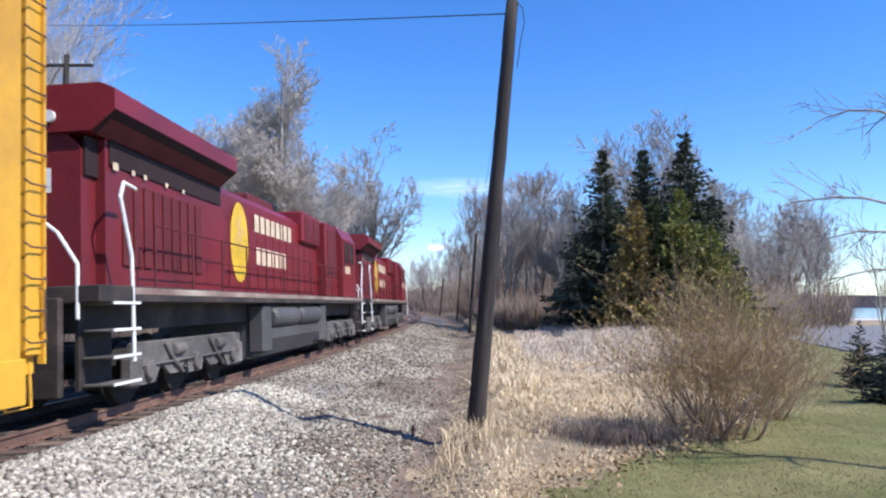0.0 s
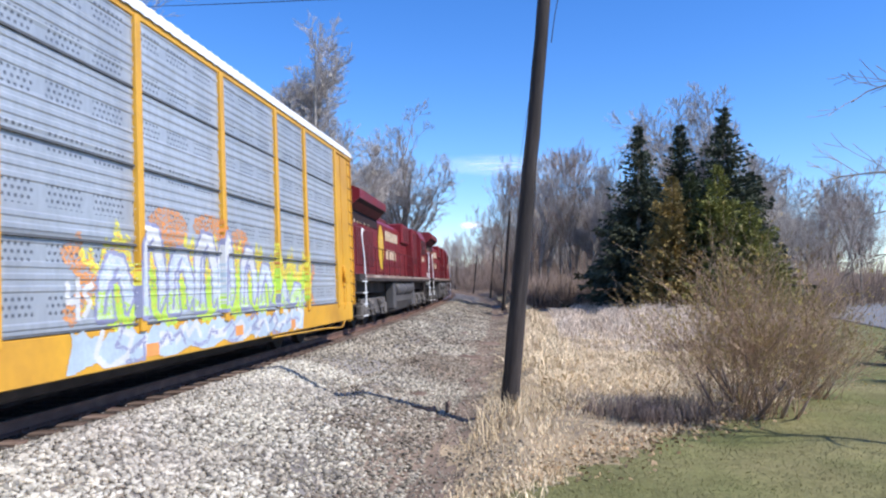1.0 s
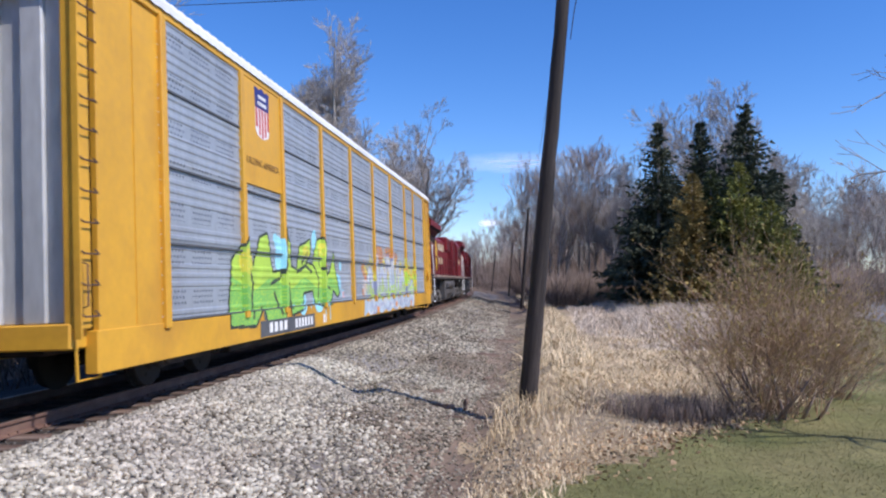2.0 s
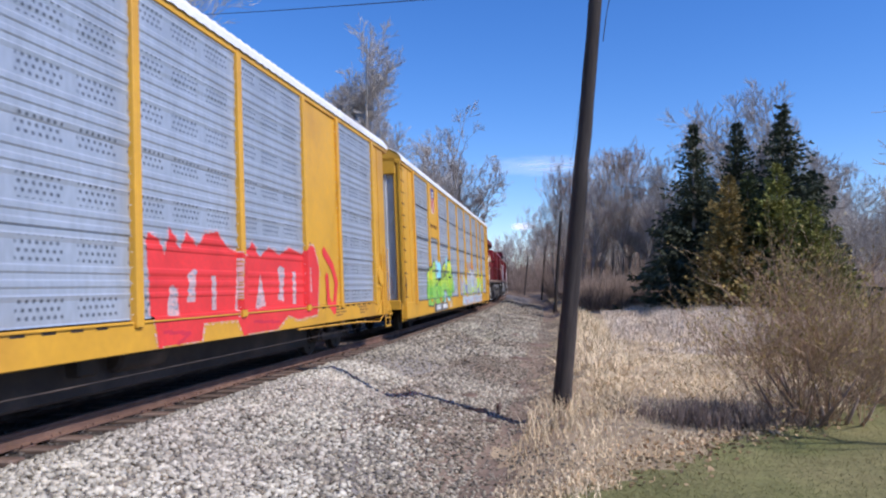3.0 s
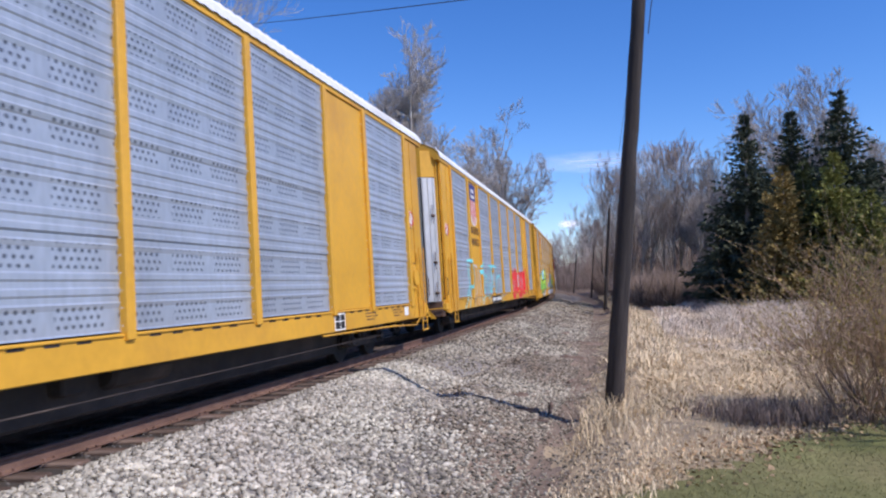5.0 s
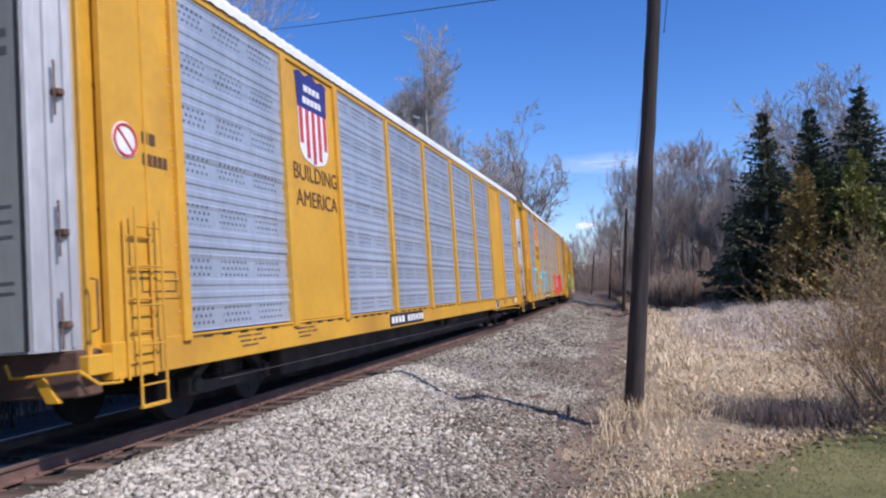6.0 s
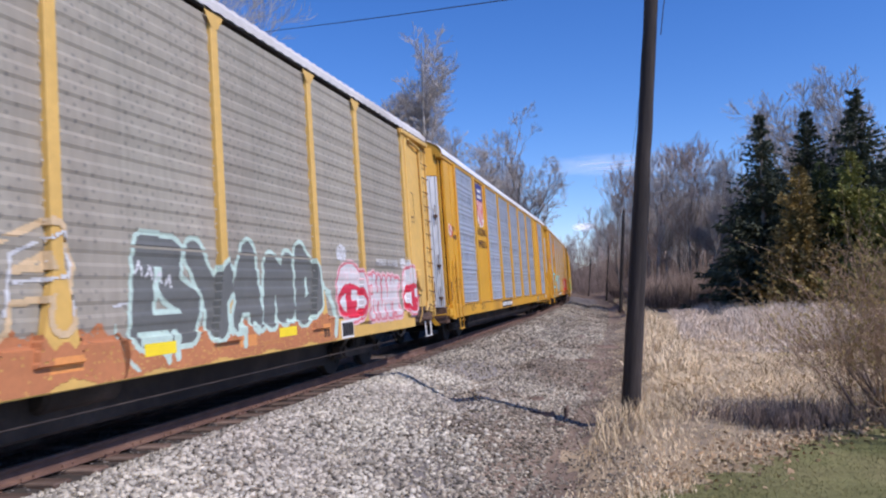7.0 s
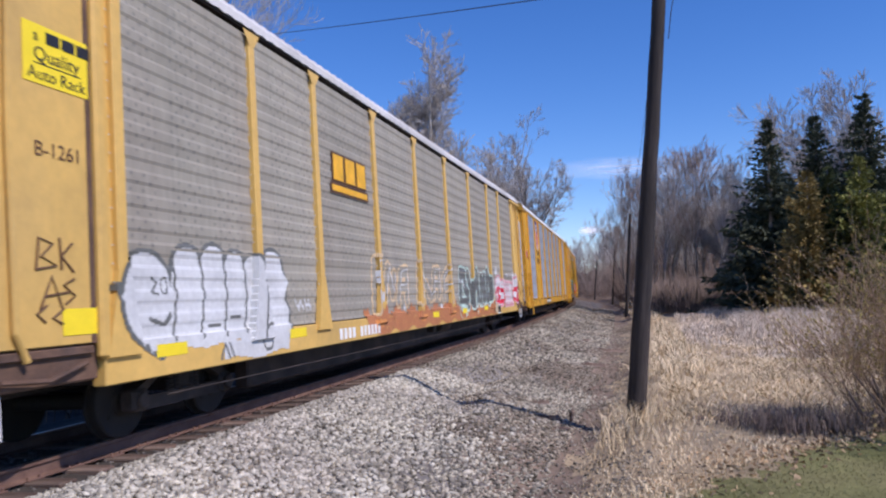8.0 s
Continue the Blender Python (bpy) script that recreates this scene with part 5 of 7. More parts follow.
def auto_rack(label, bounds, kinds, yellow, screen, roof, z_sill, z_panel, seams, period, ends="door", ribs=True, post_w=0.15, gusset=False):
    """One covered car carrier. bounds: y of the uprights from rear to front; kinds: 's' screen or 'y' solid panel between them."""
    car = empty("auto_carrier", label, "railway car", "auto carriers of the train")
    L, eave = (13.4 if ends == "door" else 13.78), 5.36
    g = Geo().box(-0.35, 0.35, -12.6, 12.6, 0.62, 1.0, 0.02)
    for yy in np.arange(-12, 12.1, 2.0):
        g.box(-1.45, 1.45, yy - 0.06, yy + 0.06, 0.74, 1.0)
    g.box(-1.5, 1.5, 0.28 - L, L - 0.28, 1.0, 1.06)
    # made-up deep girders that black out the gap below the sill
    for s in (-1, 1):
        g.box(s * 0.9 - 0.12, s * 0.9 + 0.12, -8.4, 8.4, 0.24, 0.72, 0.03)
    part("underframe", g, M_DARK, car, "black sooty underframe")
    part("rack_deck", Geo().box(-1.5, 1.5, 0.38 - L, L - 0.38, 2.45, 2.52).box(-1.5, 1.5, 0.38 - L, L - 0.38, 3.75, 3.82), M_RUST, car, "rusty inner decks")
    for s in (-1, 1):
        x0, x1 = sorted((s * (HALF - 0.12), s * (HALF + 0.05)))
        part("side_sill", Geo().box(x0, x1, *((-L + 0.35, L - 0.35) if ends != "rungs" else (-12.08, 12.08)), z_sill, z_panel - 0.02, 0.012), yellow, car)
        if ends == "rungs":
            for e in (-1, 1):
                part("corner_sill", Geo().box(*sorted((s * (HALF - 0.2), s * (HALF - 0.02))), *sorted((e * 12.1, e * (L - 0.06))), 0.80, 1.16, 0.02)
                     .box(*sorted((s * (HALF - 0.02), s * (HALF + 0.03))), *sorted((e * 12.2, e * (L - 0.4))), 1.06, 1.14, 0.01)
                     .tube([(s * (HALF + 0.02), e * 12.3, 0.98), (s * (HALF + 0.06), e * 12.8, 0.86), (s * (HALF + 0.04), e * 13.3, 0.9)], 0.025, 6), M_RUST, car, "rusty brown corner sill")
                part("end_hood", Geo().box(*sorted((s * (HALF + 0.02), s * (HALF + 0.15))), *sorted((e * 11.7, e * (L - 0.05))), eave - 0.13, eave - 0.02, 0.015)
                     .tube([(s * (HALF + 0.1), e * 12.2, eave - 0.17), (s * (HALF + 0.1), e * (L - 0.6), eave - 0.3), (s * (HALF + 0.06), e * (L - 0.42), eave - 0.5)], 0.03, 6), yellow, car)
                part("downpipe", Geo().tube([(s * (HALF + 0.07), e * (L - 0.62), eave - 0.25), (s * (HALF + 0.07), e * (L - 0.58), 3.2), (s * (HALF + 0.07), e * (L - 0.62), 1.3), (s * (HALF + 0.05), e * (L - 0.75), 1.05)], 0.035, 7), yellow, car)
                part("edge_post", Geo().box(*sorted((s * (HALF + 0.0), s * (HALF + 0.1))), *sorted((e * 12.03, e * 12.17)), 1.0, eave - 0.04, 0.03), yellow, car)
                part("edge_gap", Geo().box(*sorted((s * (HALF + 0.0), s * (HALF + 0.036))), *sorted((e * 12.175, e * 12.24)), 1.16, eave - 0.08), M_RUST, car)
        part("eave_rail", Geo().box(*sorted((s * (HALF - 0.1), s * (HALF + 0.07))), -L, L, eave - (0.07 if ends != "rungs" else 0.0), eave + 0.05, 0.012), yellow if ends != "rungs" else M_DARK, car)
    # screens and solid panels
    meshes = {}
    for (a, b), kind in zip(zip(bounds[:-1], bounds[1:]), kinds):
        w = round(b - a, 3)
        if (w, kind) not in meshes:
            if kind in "sh":
                meshes[w, kind] = screen_mesh("screen_panel", w, z_panel, eave - 0.06, period, seams, screen)
            else:
                q = Geo().box(-0.03, 0.035, -w / 2 + 0.004, w / 2 - 0.004, z_panel - 0.015, eave - 0.07, 0.008)
                meshes[w, kind] = q.mesh("solid_panel", yellow)
        for s in (1, -1):
            ob = new("screen_panel" if kind in "sh" else "solid_panel", meshes[w, kind])
            ob.parent = car
            ob.matrix_basis = pose(s * HALF, (a + b) / 2, 0, 0, 0, 0 if s > 0 else 180)
            if kind == "h":
                part("solid_panel", Geo().box(*sorted((s * (HALF + 0.02), s * (HALF + 0.062))), a + 0.01, b - 0.01, 3.32, eave - 0.07, 0.008), yellow, car, "yellow upper panel over a screen")
            if kind in "sh":
                ob["label"] = "ribbed galvanised screen panel with small holes"
    q = Geo().box(-0.02, 0.10, -post_w / 2, post_w / 2, z_panel - 0.10, eave - 0.02, 0.012)
    if gusset:
        q.add([(0.103, -post_w * 1.7, z_panel - 0.12), (0.103, post_w * 1.7, z_panel - 0.12), (0.103, post_w / 2, z_panel + 0.75), (0.103, -post_w / 2, z_panel + 0.75),
               (0.02, -post_w * 1.7, z_panel - 0.12), (0.02, post_w * 1.7, z_panel - 0.12), (0.02, post_w / 2, z_panel + 0.75), (0.02, -post_w / 2, z_panel + 0.75)],
              [(0, 1, 2, 3), (1, 5, 6, 2), (3, 7, 4, 0), (4, 5, 1, 0)])
        q.add([(0.103, -post_w * 1.5, eave - 0.02), (0.103, post_w * 1.5, eave - 0.02), (0.103, post_w / 2, eave - 0.22), (0.103, -post_w / 2, eave - 0.22)], [(0, 3, 2, 1)])
    pm = q.mesh("upright", yellow)
    if ends == "door":                         # slotted ledge under the screens
        for a, b in zip(bounds[:-1], bounds[1:]):
            part("ledge", Geo().box(HALF + 0.052, HALF + 0.075, a + 0.1, b - 0.1, z_panel - 0.05, z_panel - 0.028, 0.004), yellow, car)
            g = Geo()
            for yy in np.arange(a + 0.35, b - 0.4, 0.42):
                g.box(HALF + 0.0505, HALF + 0.0525, yy, yy + 0.2, z_panel - 0.085, z_panel - 0.052)
            tagged(part("drain_slot", g, M_DARK, car), kind="stuff")
    bolt = Geo()
    for k in range(22):
        for yy in (-post_w / 2 - 0.03, post_w / 2 + 0.03):
            bolt.box(0.045, 0.056, yy - 0.007, yy + 0.007, z_panel + 0.055 + 0.19 * k, z_panel + 0.07 + 0.19 * k)
    bm_ = bolt.mesh("bolt_row", M_GALV)
    for b in bounds:
        for s in (1, -1):
            ob = new("upright", pm)
            ob.parent = car
            ob.matrix_basis = pose(s * HALF, b, 0, 0, 0, 0 if s > 0 else 180)
            if s > 0:
                ob2 = new("bolt_row", bm_)
                ob2.parent = ob
                ob2["kind"] = "stuff"
    # end panels, doors and end gear
    for e in (-1, 1):
        b = bounds[0] if e < 0 else bounds[-1]
        y0, y1 = sorted((b + e * 0.05, e * (L - (0.36 if ends == "door" else 0.42))))
        for s in (-1, 1):
            q = Geo().box(*sorted((s * (HALF - 0.06), s * (HALF + 0.03))), y0, y1, z_panel - (0.1 if ends != "rungs" else -0.04), eave - 0.06, 0.01)
            for u in (0.45,) if ends != "rungs" else ():
                yy = y0 + (y1 - y0) * (u if e > 0 else 1 - u)
                q.box(*sorted((s * HALF, s * (HALF + 0.045))), yy - 0.015, yy + 0.015, z_panel, eave - 0.1)
            part("end_panel", q, yellow, car)
            if ends == "door":
                part("corner_post", Geo().box(*sorted((s * (HALF - 0.26), s * (HALF - 0.1))), *sorted((e * (L - 0.46), e * (L - 0.14))), 1.0, eave, 0.02)
                     .box(*sorted((s * (HALF - 0.1), s * (HALF - 0.05))), *sorted((e * (L - 0.19), e * (L - 0.14))), 1.0, eave, 0.01), yellow, car)
                continue
            part("corner_post", Geo().box(*sorted((s * (HALF - 0.18), s * (HALF + 0.02))), *sorted((e * (L - 0.30), e * (L - 0.05))), 1.0, eave, 0.02), yellow, car)
            part("corner_recess", Geo().box(*sorted((s * (HALF - 0.16), s * (HALF - 0.10))), *sorted((e * (L - 0.52), e * (L - 0.28))), 1.0, eave, 0.0), M_RUST, car)
        if ends == "door":                     # radial doors: a bright corner leaf and a broad end leaf coloured darker for shade, under a yellow header
            door = part("end_door", end_shell(e, L, 1.08, 4.78, 0.0), M_GALV, car, "grey galvanised wrap-round end door")
            for s in (-1, 1):
                for u in (0.12, 0.5, 0.9):
                    x, y = s * (1.45 - 0.34 * u), e * (L - 0.1 + 0.27 * u)
                    part("door_seam", Geo().box(x - 0.016, x + 0.016, y - 0.016, y + 0.016, 1.1, 4.77, 0.006), M_GALV, door)
                if s > 0:
                    part("end_leaf", Geo().box(-1.07, 1.07, *sorted((e * (L + 0.168), e * (L + 0.182))), 1.1, 4.76, 0.004), M_DOORSHADE, door, "broad door leaf in a darker grey for its shaded side")
                part("leaf_edge", Geo().box(s * 1.1 - 0.02, s * 1.1 + 0.02, *sorted((e * (L + 0.16), e * (L + 0.19))), 1.1, 4.77, 0.006), M_BLACK, door)
                for z0, w in ((4.2, 0.3), (4.02, 0.22), (2.5, 0.28), (2.35, 0.24), (2.2, 0.3), (1.75, 0.42), (1.65, 0.4)):
                    part("stencil", Geo().box(*sorted((s * (0.98 - w), s * 0.98)), *sorted((e * (L + 0.1825), e * (L + 0.1845))), z0, z0 + (0.09 if z0 > 3 else 0.035)), M_SLATE, door)
            part("end_header", end_shell(e, L, 4.785, eave + 0.22, 0.012), yellow, car)
        else:
            door = part("end_door", Geo().box(-HALF + 0.14, HALF - 0.14, *sorted((e * (L - 0.22), e * (L - 0.26))), 1.08, 5.0), M_GALV, car, "grey galvanised folding end door")
        n = 0 if ends == "door" else 10
        for k in range(n):                     # folded door leaves with rounded ribs
            q = Geo()
            xa, xb = -HALF + 0.14 + (2 * HALF - 0.28) * k / n, -HALF + 0.14 + (2 * HALF - 0.28) * (k + 1) / n
            d = 0.0 if k % 2 else 0.06
            q.box(xa, xb, *sorted((e * (L - 0.16 + d), e * (L - 0.22))), 1.08, 5.0, 0.015)
            part("door_leaf", q, M_GALV, door)
        if ends != "door":
            part("end_beam", Geo().box(-HALF + 0.1, HALF - 0.1, *sorted((e * (L - 0.3), e * (L - 0.02))), 4.98, 5.5, 0.02), yellow if ends != "rungs" else M_RUST, car)
        part("end_sill", Geo().box(-1.5, 1.5, *sorted((e * (L - 0.35), e * (L - 0.02))), 0.62 if ends == "door" else 0.78, 1.08, 0.02), M_RUST if ends != "hooks" else yellow, car)
        for s in (-1, 1):
            st = Geo().tube([(s * 1.5, e * (L - 0.55), 0.95), (s * 1.52, e * (L - 0.55), 0.42), (s * 1.52, e * (L - 0.12), 0.42), (s * 1.5, e * (L - 0.12), 0.95)], 0.02, 6)
            if ends == "door":
                la = L - 0.81
                for dx, dy, z0, z1 in ((0.07, 0.05, 0.72, 2.38), (0.15, -0.03, 0.44, 2.52)):       # twin frames of the corner ladder
                    ladder(car, s * (HALF + dx), e * (la + dy), z0, z1, 0.42, 5, yellow)
                part("stirrup_step", Geo().box(*sorted((s * (HALF + 0.12), s * (HALF + 0.18))), *sorted((e * (la - 0.25), e * (la + 0.19))), 0.41, 0.45, 0.008), yellow, car)
                part("corner_sill", Geo().box(*sorted((s * (HALF - 0.1), s * (HALF + 0.03))), *sorted((e * (L - 0.4), e * (L - 0.04))), 0.82, 1.02, 0.012), yellow, car)
                part("uncoupling_lever", Geo().tube([(s * (HALF + 0.03), e * (L - 0.45), 0.84), (s * (HALF + 0.08), e * (L - 0.42), 0.72), (s * (HALF + 0.08), e * (L - 0.1), 0.74), (s * (HALF - 0.02), e * (L + 0.03), 0.88),
                                                    (s * 1.2, e * (L + 0.04), 0.86), (s * 0.75, e * (L + 0.04), 0.84), (s * 0.7, e * (L + 0.05), 0.98)], 0.016, 6), yellow, car)
                part("end_brace", Geo().add([(s * 1.28, e * (L + 0.01), 0.58), (s * 1.14, e * (L + 0.01), 0.58), (s * 1.0, e * (L + 0.01), 0.80), (s * 1.1, e * (L + 0.01), 0.83),
                                             (s * 1.28, e * (L - 0.05), 0.58), (s * 1.14, e * (L - 0.05), 0.58), (s * 1.0, e * (L - 0.05), 0.80), (s * 1.1, e * (L - 0.05), 0.83)],
                                            [(0, 1, 2, 3), (7, 6, 5, 4), (0, 4, 5, 1), (1, 5, 6, 2), (2, 6, 7, 3), (3, 7, 4, 0)]), yellow, car)
                for zz in (1.3, 2.2, 3.6):
                    part("door_latch", Geo().box(*sorted((s * (HALF - 0.27), s * (HALF - 0.15))), *sorted((e * (L - 0.06), e * (L + 0.02))), zz, zz + 0.07, 0.01)
                         .tube([(s * (HALF - 0.2), e * (L + 0.03), zz - 0.2), (s * (HALF - 0.2), e * (L + 0.03), zz + 0.35)], 0.012, 5), M_RUST, car)
                if s > 0:
                    g = Geo()
                    for q0, q1, r0, r1 in ((0, 0.42, 0, 0.02), (0, 0.42, 0.2, 0.22), (0, 0.02, 0, 0.22), (0.40, 0.42, 0, 0.22)):
                        yy = e * (L - 1.28) + q0 - 0.21
                        g.box(HALF + 0.03, HALF + 0.045, yy, yy + q1 - q0, 1.55 + r0, 1.55 + r1)
                    part("card_holder", g, yellow, car)
                    for k, ws in enumerate(((0.34, 0.22), (0.28, 0.1, 0.2), (0.4,))):
                        bars(ws, e * (L - 2.9) - 0.2 + 0.05 * k, 1.0 - 0.065 * k, 0.022, 0.05, M_RUST, car, HALF + 0.052)
                        bars(ws, e * (L - 4.6) - 0.2 + 0.03 * k, 1.0 - 0.065 * k, 0.022, 0.05, M_RUST, car, HALF + 0.052)
            else:
                part("stirrup_step", st, yellow if ends != "rungs" else M_WHITE, car)
                lad = part("ladder", Geo().box(*sorted((s * (HALF - 0.02), s * (HALF + 0.06))), *sorted((e * (L - 0.02), e * (L - 0.06))), 0.9, 5.3), yellow, car)
                rr = Geo().tube([(s * (HALF + 0.02), e * (L - 0.36), 0.06), (s * (HALF + 0.09), e * (L - 0.34), 0), (s * (HALF + 0.09), e * (L - 0.06), 0), (s * (HALF + 0.02), e * (L - 0.04), 0.06)], 0.012, 5).mesh("rung", M_RUST)
                for k in range(12):
                    ob = new("rung", rr)
                    ob.location, ob.parent = (0, 0, 1.15 + 0.36 * k), lad
            part("grab_iron", Geo().tube([(s * (HALF + 0.03), e * (L - 0.1), 1.25), (s * (HALF + 0.10), e * (L - 0.1), 1.27), (s * (HALF + 0.10), e * (L - 0.1), 1.75), (s * (HALF + 0.03), e * (L - 0.1), 1.77)], 0.012, 5), M_RUST, car)
        coupler(car, e * 13.65, e)
        part("draft_box", Geo().box(-0.22, 0.22, *sorted((e * (L - 0.5), e * 13.72)), 0.6, 1.0, 0.03), M_DARK, car)
    # hand brake gear on the near corner, uncoupling rod, brake pipe
    if ends != "rungs":
        part("brake_rod", Geo().tube([(HALF + 0.02, 12.7, z_sill + 0.05), (HALF + 0.08, 12.0, z_sill - 0.16), (HALF + 0.10, 10.2, z_sill - 0.08), (HALF + 0.08, 6.4, z_sill - 0.03)], 0.018, 5), yellow, car)
    hb = 12.1 if ends == "door" else 12.55
    part("hand_brake", Geo().disc((HALF + 0.12, hb, 1.75), (1, 0, 0), 0.20, 0.03, 18).box(HALF + 0.02, HALF + 0.10, hb - 0.13, hb + 0.13, 1.45, 2.05, 0.02)
         .tube([(HALF + 0.1, hb, 1.5), (HALF + 0.1, hb - 0.05, 1.0), (HALF + 0.06, hb - 0.15, 0.8)], 0.012, 5), yellow, car)
    part("brake_reservoir", Geo().disc((1.05, 2.2, 0.66), (0, 1, 0), 0.19, 1.1, 16, bevel=0.05).box(0.9, 1.2, 0.9, 1.25, 0.5, 0.85, 0.03), M_DARK, car)
    part("train_pipe", Geo().tube([(HALF - 0.05, -11, 0.50), (HALF - 0.03, 0, 0.47), (HALF - 0.05, 11, 0.50)], 0.010, 5), M_DARK, car)
    # roof: arched sheets with standing ribs and scalloped edge
    arc = [(HALF + 0.10, eave + 0.02), (HALF + 0.09, eave + 0.14), (HALF - 0.02, eave + 0.28), (1.25, eave + 0.44), (0.75, eave + 0.54), (0.0, eave + 0.58)]
    arc = arc + [(-x, z) for x, z in arc[-2::-1]]
    n, m_ = len(arc), 190
    v, f = [], []
    for k in range(m_ + 1):
        y = -L + 2 * L * k / m_
        bump = (0.0, 0.022)[k % 2]
        v += [(x, y, z + bump) for x, z in arc]
    for k in range(m_):
        f += [(k * n + i, k * n + i + 1, (k + 1) * n + i + 1, (k + 1) * n + i) for i in range(n - 1)]
    q = Geo().add(v, f)
    part("roof", q, roof, car)
    for e in (-1, 1):                          # hoods that close the roof's ends
        h0, h1 = sorted((e * (L - 0.02), e * (L - 0.30)))
        part("roof_end", Geo().add([(x, y, z - 0.006) for y in (h0, h1) for x, z in arc],
                                   [tuple(range(n)), tuple(range(2 * n - 1, n - 1, -1))] + [(i, n + i, n + (i + 1) % n, (i + 1) % n) for i in range(n)]), yellow if ends != "rungs" else M_RUST, car)
    for y in (-10.0, 10.0):
        freight_truck(car, y)
    return car


def shield(car, y, z, s, x=HALF + 0.046):
    """Railway emblem as plain shapes: a navy head over red and white stripes."""
    def body(zz):
        u = (z + s * 0.9 - zz) / (s * 1.9)
        return 0.80 * s * (1.0 - 0.06 * math.sin(u * 3.1)) * (1 if u < 0.75 else math.sqrt(max(0.0, 1 - ((u - 0.75) / 0.25) ** 2)) * 0.9 + 0.1)
    for nm, z0, z1, m_ in (("emblem_ground", z - s, z + s * 0.25, M_WHITE), ("emblem_head", z + s * 0.25, z + s * 0.95, M_NAVY)):
        g = Geo()
        n = 14
        zs = [z0 + (z1 - z0) * i / n for i in range(n + 1)]
        v = [(x, y + q * body(zz), zz) for zz in zs for q in (-1, 1)]
        g.add(v, [(2 * i, 2 * i + 1, 2 * i + 3, 2 * i + 2) for i in range(n)])
        part(nm, g, m_, car)
    crest = [(-0.8, 0.94), (-0.86, 1.02), (-0.6, 1.1), (-0.32, 1.02), (0, 1.16), (0.32, 1.02), (0.6, 1.1), (0.86, 1.02), (0.8, 0.94)]
    part("emblem_crest", Geo().add([(x, y + a * s, z + b * s) for a, b in crest], [tuple(range(len(crest)))]), M_NAVY, car)
    g = Geo()
    for k in range(-2, 3):
        c = y + k * 0.315 * s
        zb = z - s * (0.96 - 0.10 * k * k)
        g.box(x + 0.003, x + 0.006, c - 0.08 * s, c + 0.08 * s, zb, z + s * 0.25)
    part("emblem_stripes", g, M_STRIPE, car, "red stripes")
    bars([0.2 * s, 0.16 * s, 0.16 * s, 0.16 * s], y - 0.42 * s, z + 0.66 * s, 0.15 * s, 0.045 * s, M_WHITE, car, x + 0.003, "emblem_bars")
    bars([0.17 * s, 0.16 * s, 0.16 * s, 0.16 * s, 0.14 * s], y - 0.5 * s, z + 0.38 * s, 0.15 * s, 0.04 * s, M_WHITE, car, x + 0.003, "emblem_bars")


def no_sign(car, y, z):
    x = HALF + 0.034
    part("warning_disc", Geo().disc((x, y, z), (1, 0, 0), 0.2, 0.006, 24), M_WHITE, car, "white round warning sign with red ring")
    part("warning_ring", Geo().tube([(x + 0.005, y + 0.17 * math.cos(a), z + 0.17 * math.sin(a)) for a in np.linspace(0, 2 * math.pi, 25)], 0.018, 4)
         .tube([(x + 0.005, y - 0.12, z + 0.12), (x + 0.005, y + 0.12, z - 0.12)], 0.015, 4), M_STRIPE, car)


UP = [-11.83, -9.03, -7.0, -4.2, -1.4, 1.4, 4.2, 7.0, 9.03, 11.83]
SEAMS_A, SEAMS = [2.1, 3.2, 4.3], [2.15, 3.25, 4.35]

# first carrier: grey screens with dark seams, green graffiti
car_a = auto_rack("yellow auto carrier with grey ribbed screens and green graffiti", UP, "shsssssss", M_YEL, M_SCREEN, M_ROOF, 0.47, 1.0, SEAMS_A, 0.135, "hooks")
for z in (1.02, *SEAMS_A):
    for a, b in zip(UP[:-1], UP[1:]):
        part("seam_strip", Geo().box(HALF + 0.02, HALF + 0.055, a + 0.08, b - 0.08, z - 0.03, z + 0.005, 0.005), M_SLATE, car_a, "dark steel seam strip")
shield(car_a, -8.05, 4.72, 0.46, HALF + 0.066)
lettering("BUILDING AMERICA", -8.1, 3.7, 0.195, M_BROWN, car_a, HALF + 0.066)
plate("number_plate", -8.4, -5.1, 0.50, 0.80, M_SLATE, car_a, HALF + 0.052)
bars([0.17] * 4, -7.95, 0.56, 0.19, 0.10, M_WHITE, car_a, HALF + 0.057)
bars([0.13] * 6, -6.45, 0.56, 0.19, 0.08, M_WHITE, car_a, HALF + 0.057)
bars([0.13, 0.06], -4.4, 0.55, 0.2, 0.05, M_WHITE, car_a, HALF + 0.052)

# second carrier
car_b = auto_rack("yellow auto carrier with blue-grey screens, aqua and red graffiti", UP, "sysssssys", M_YEL, M_SCREENB, M_ROOF, 0.74, 1.14, SEAMS, 0.155)
shield(car_b, -7.95, 4.44, 0.74)
lettering("BUILDING", -7.93, 3.4, 0.385, M_BROWN, car_b, HALF + 0.045)
lettering("AMERICA", -7.93, 2.97, 0.385, M_BROWN, car_b, HALF + 0.045)
plate("number_plate", -4.9, -2.4, 0.76, 1.06, M_BLACK, car_b, HALF + 0.052)
bars([0.17] * 4 + [-0.12] + [0.15] * 6, -4.75, 0.84, 0.14, 0.06, M_WHITE, car_b, HALF + 0.057)
no_sign(car_b, -12.72, 3.25)

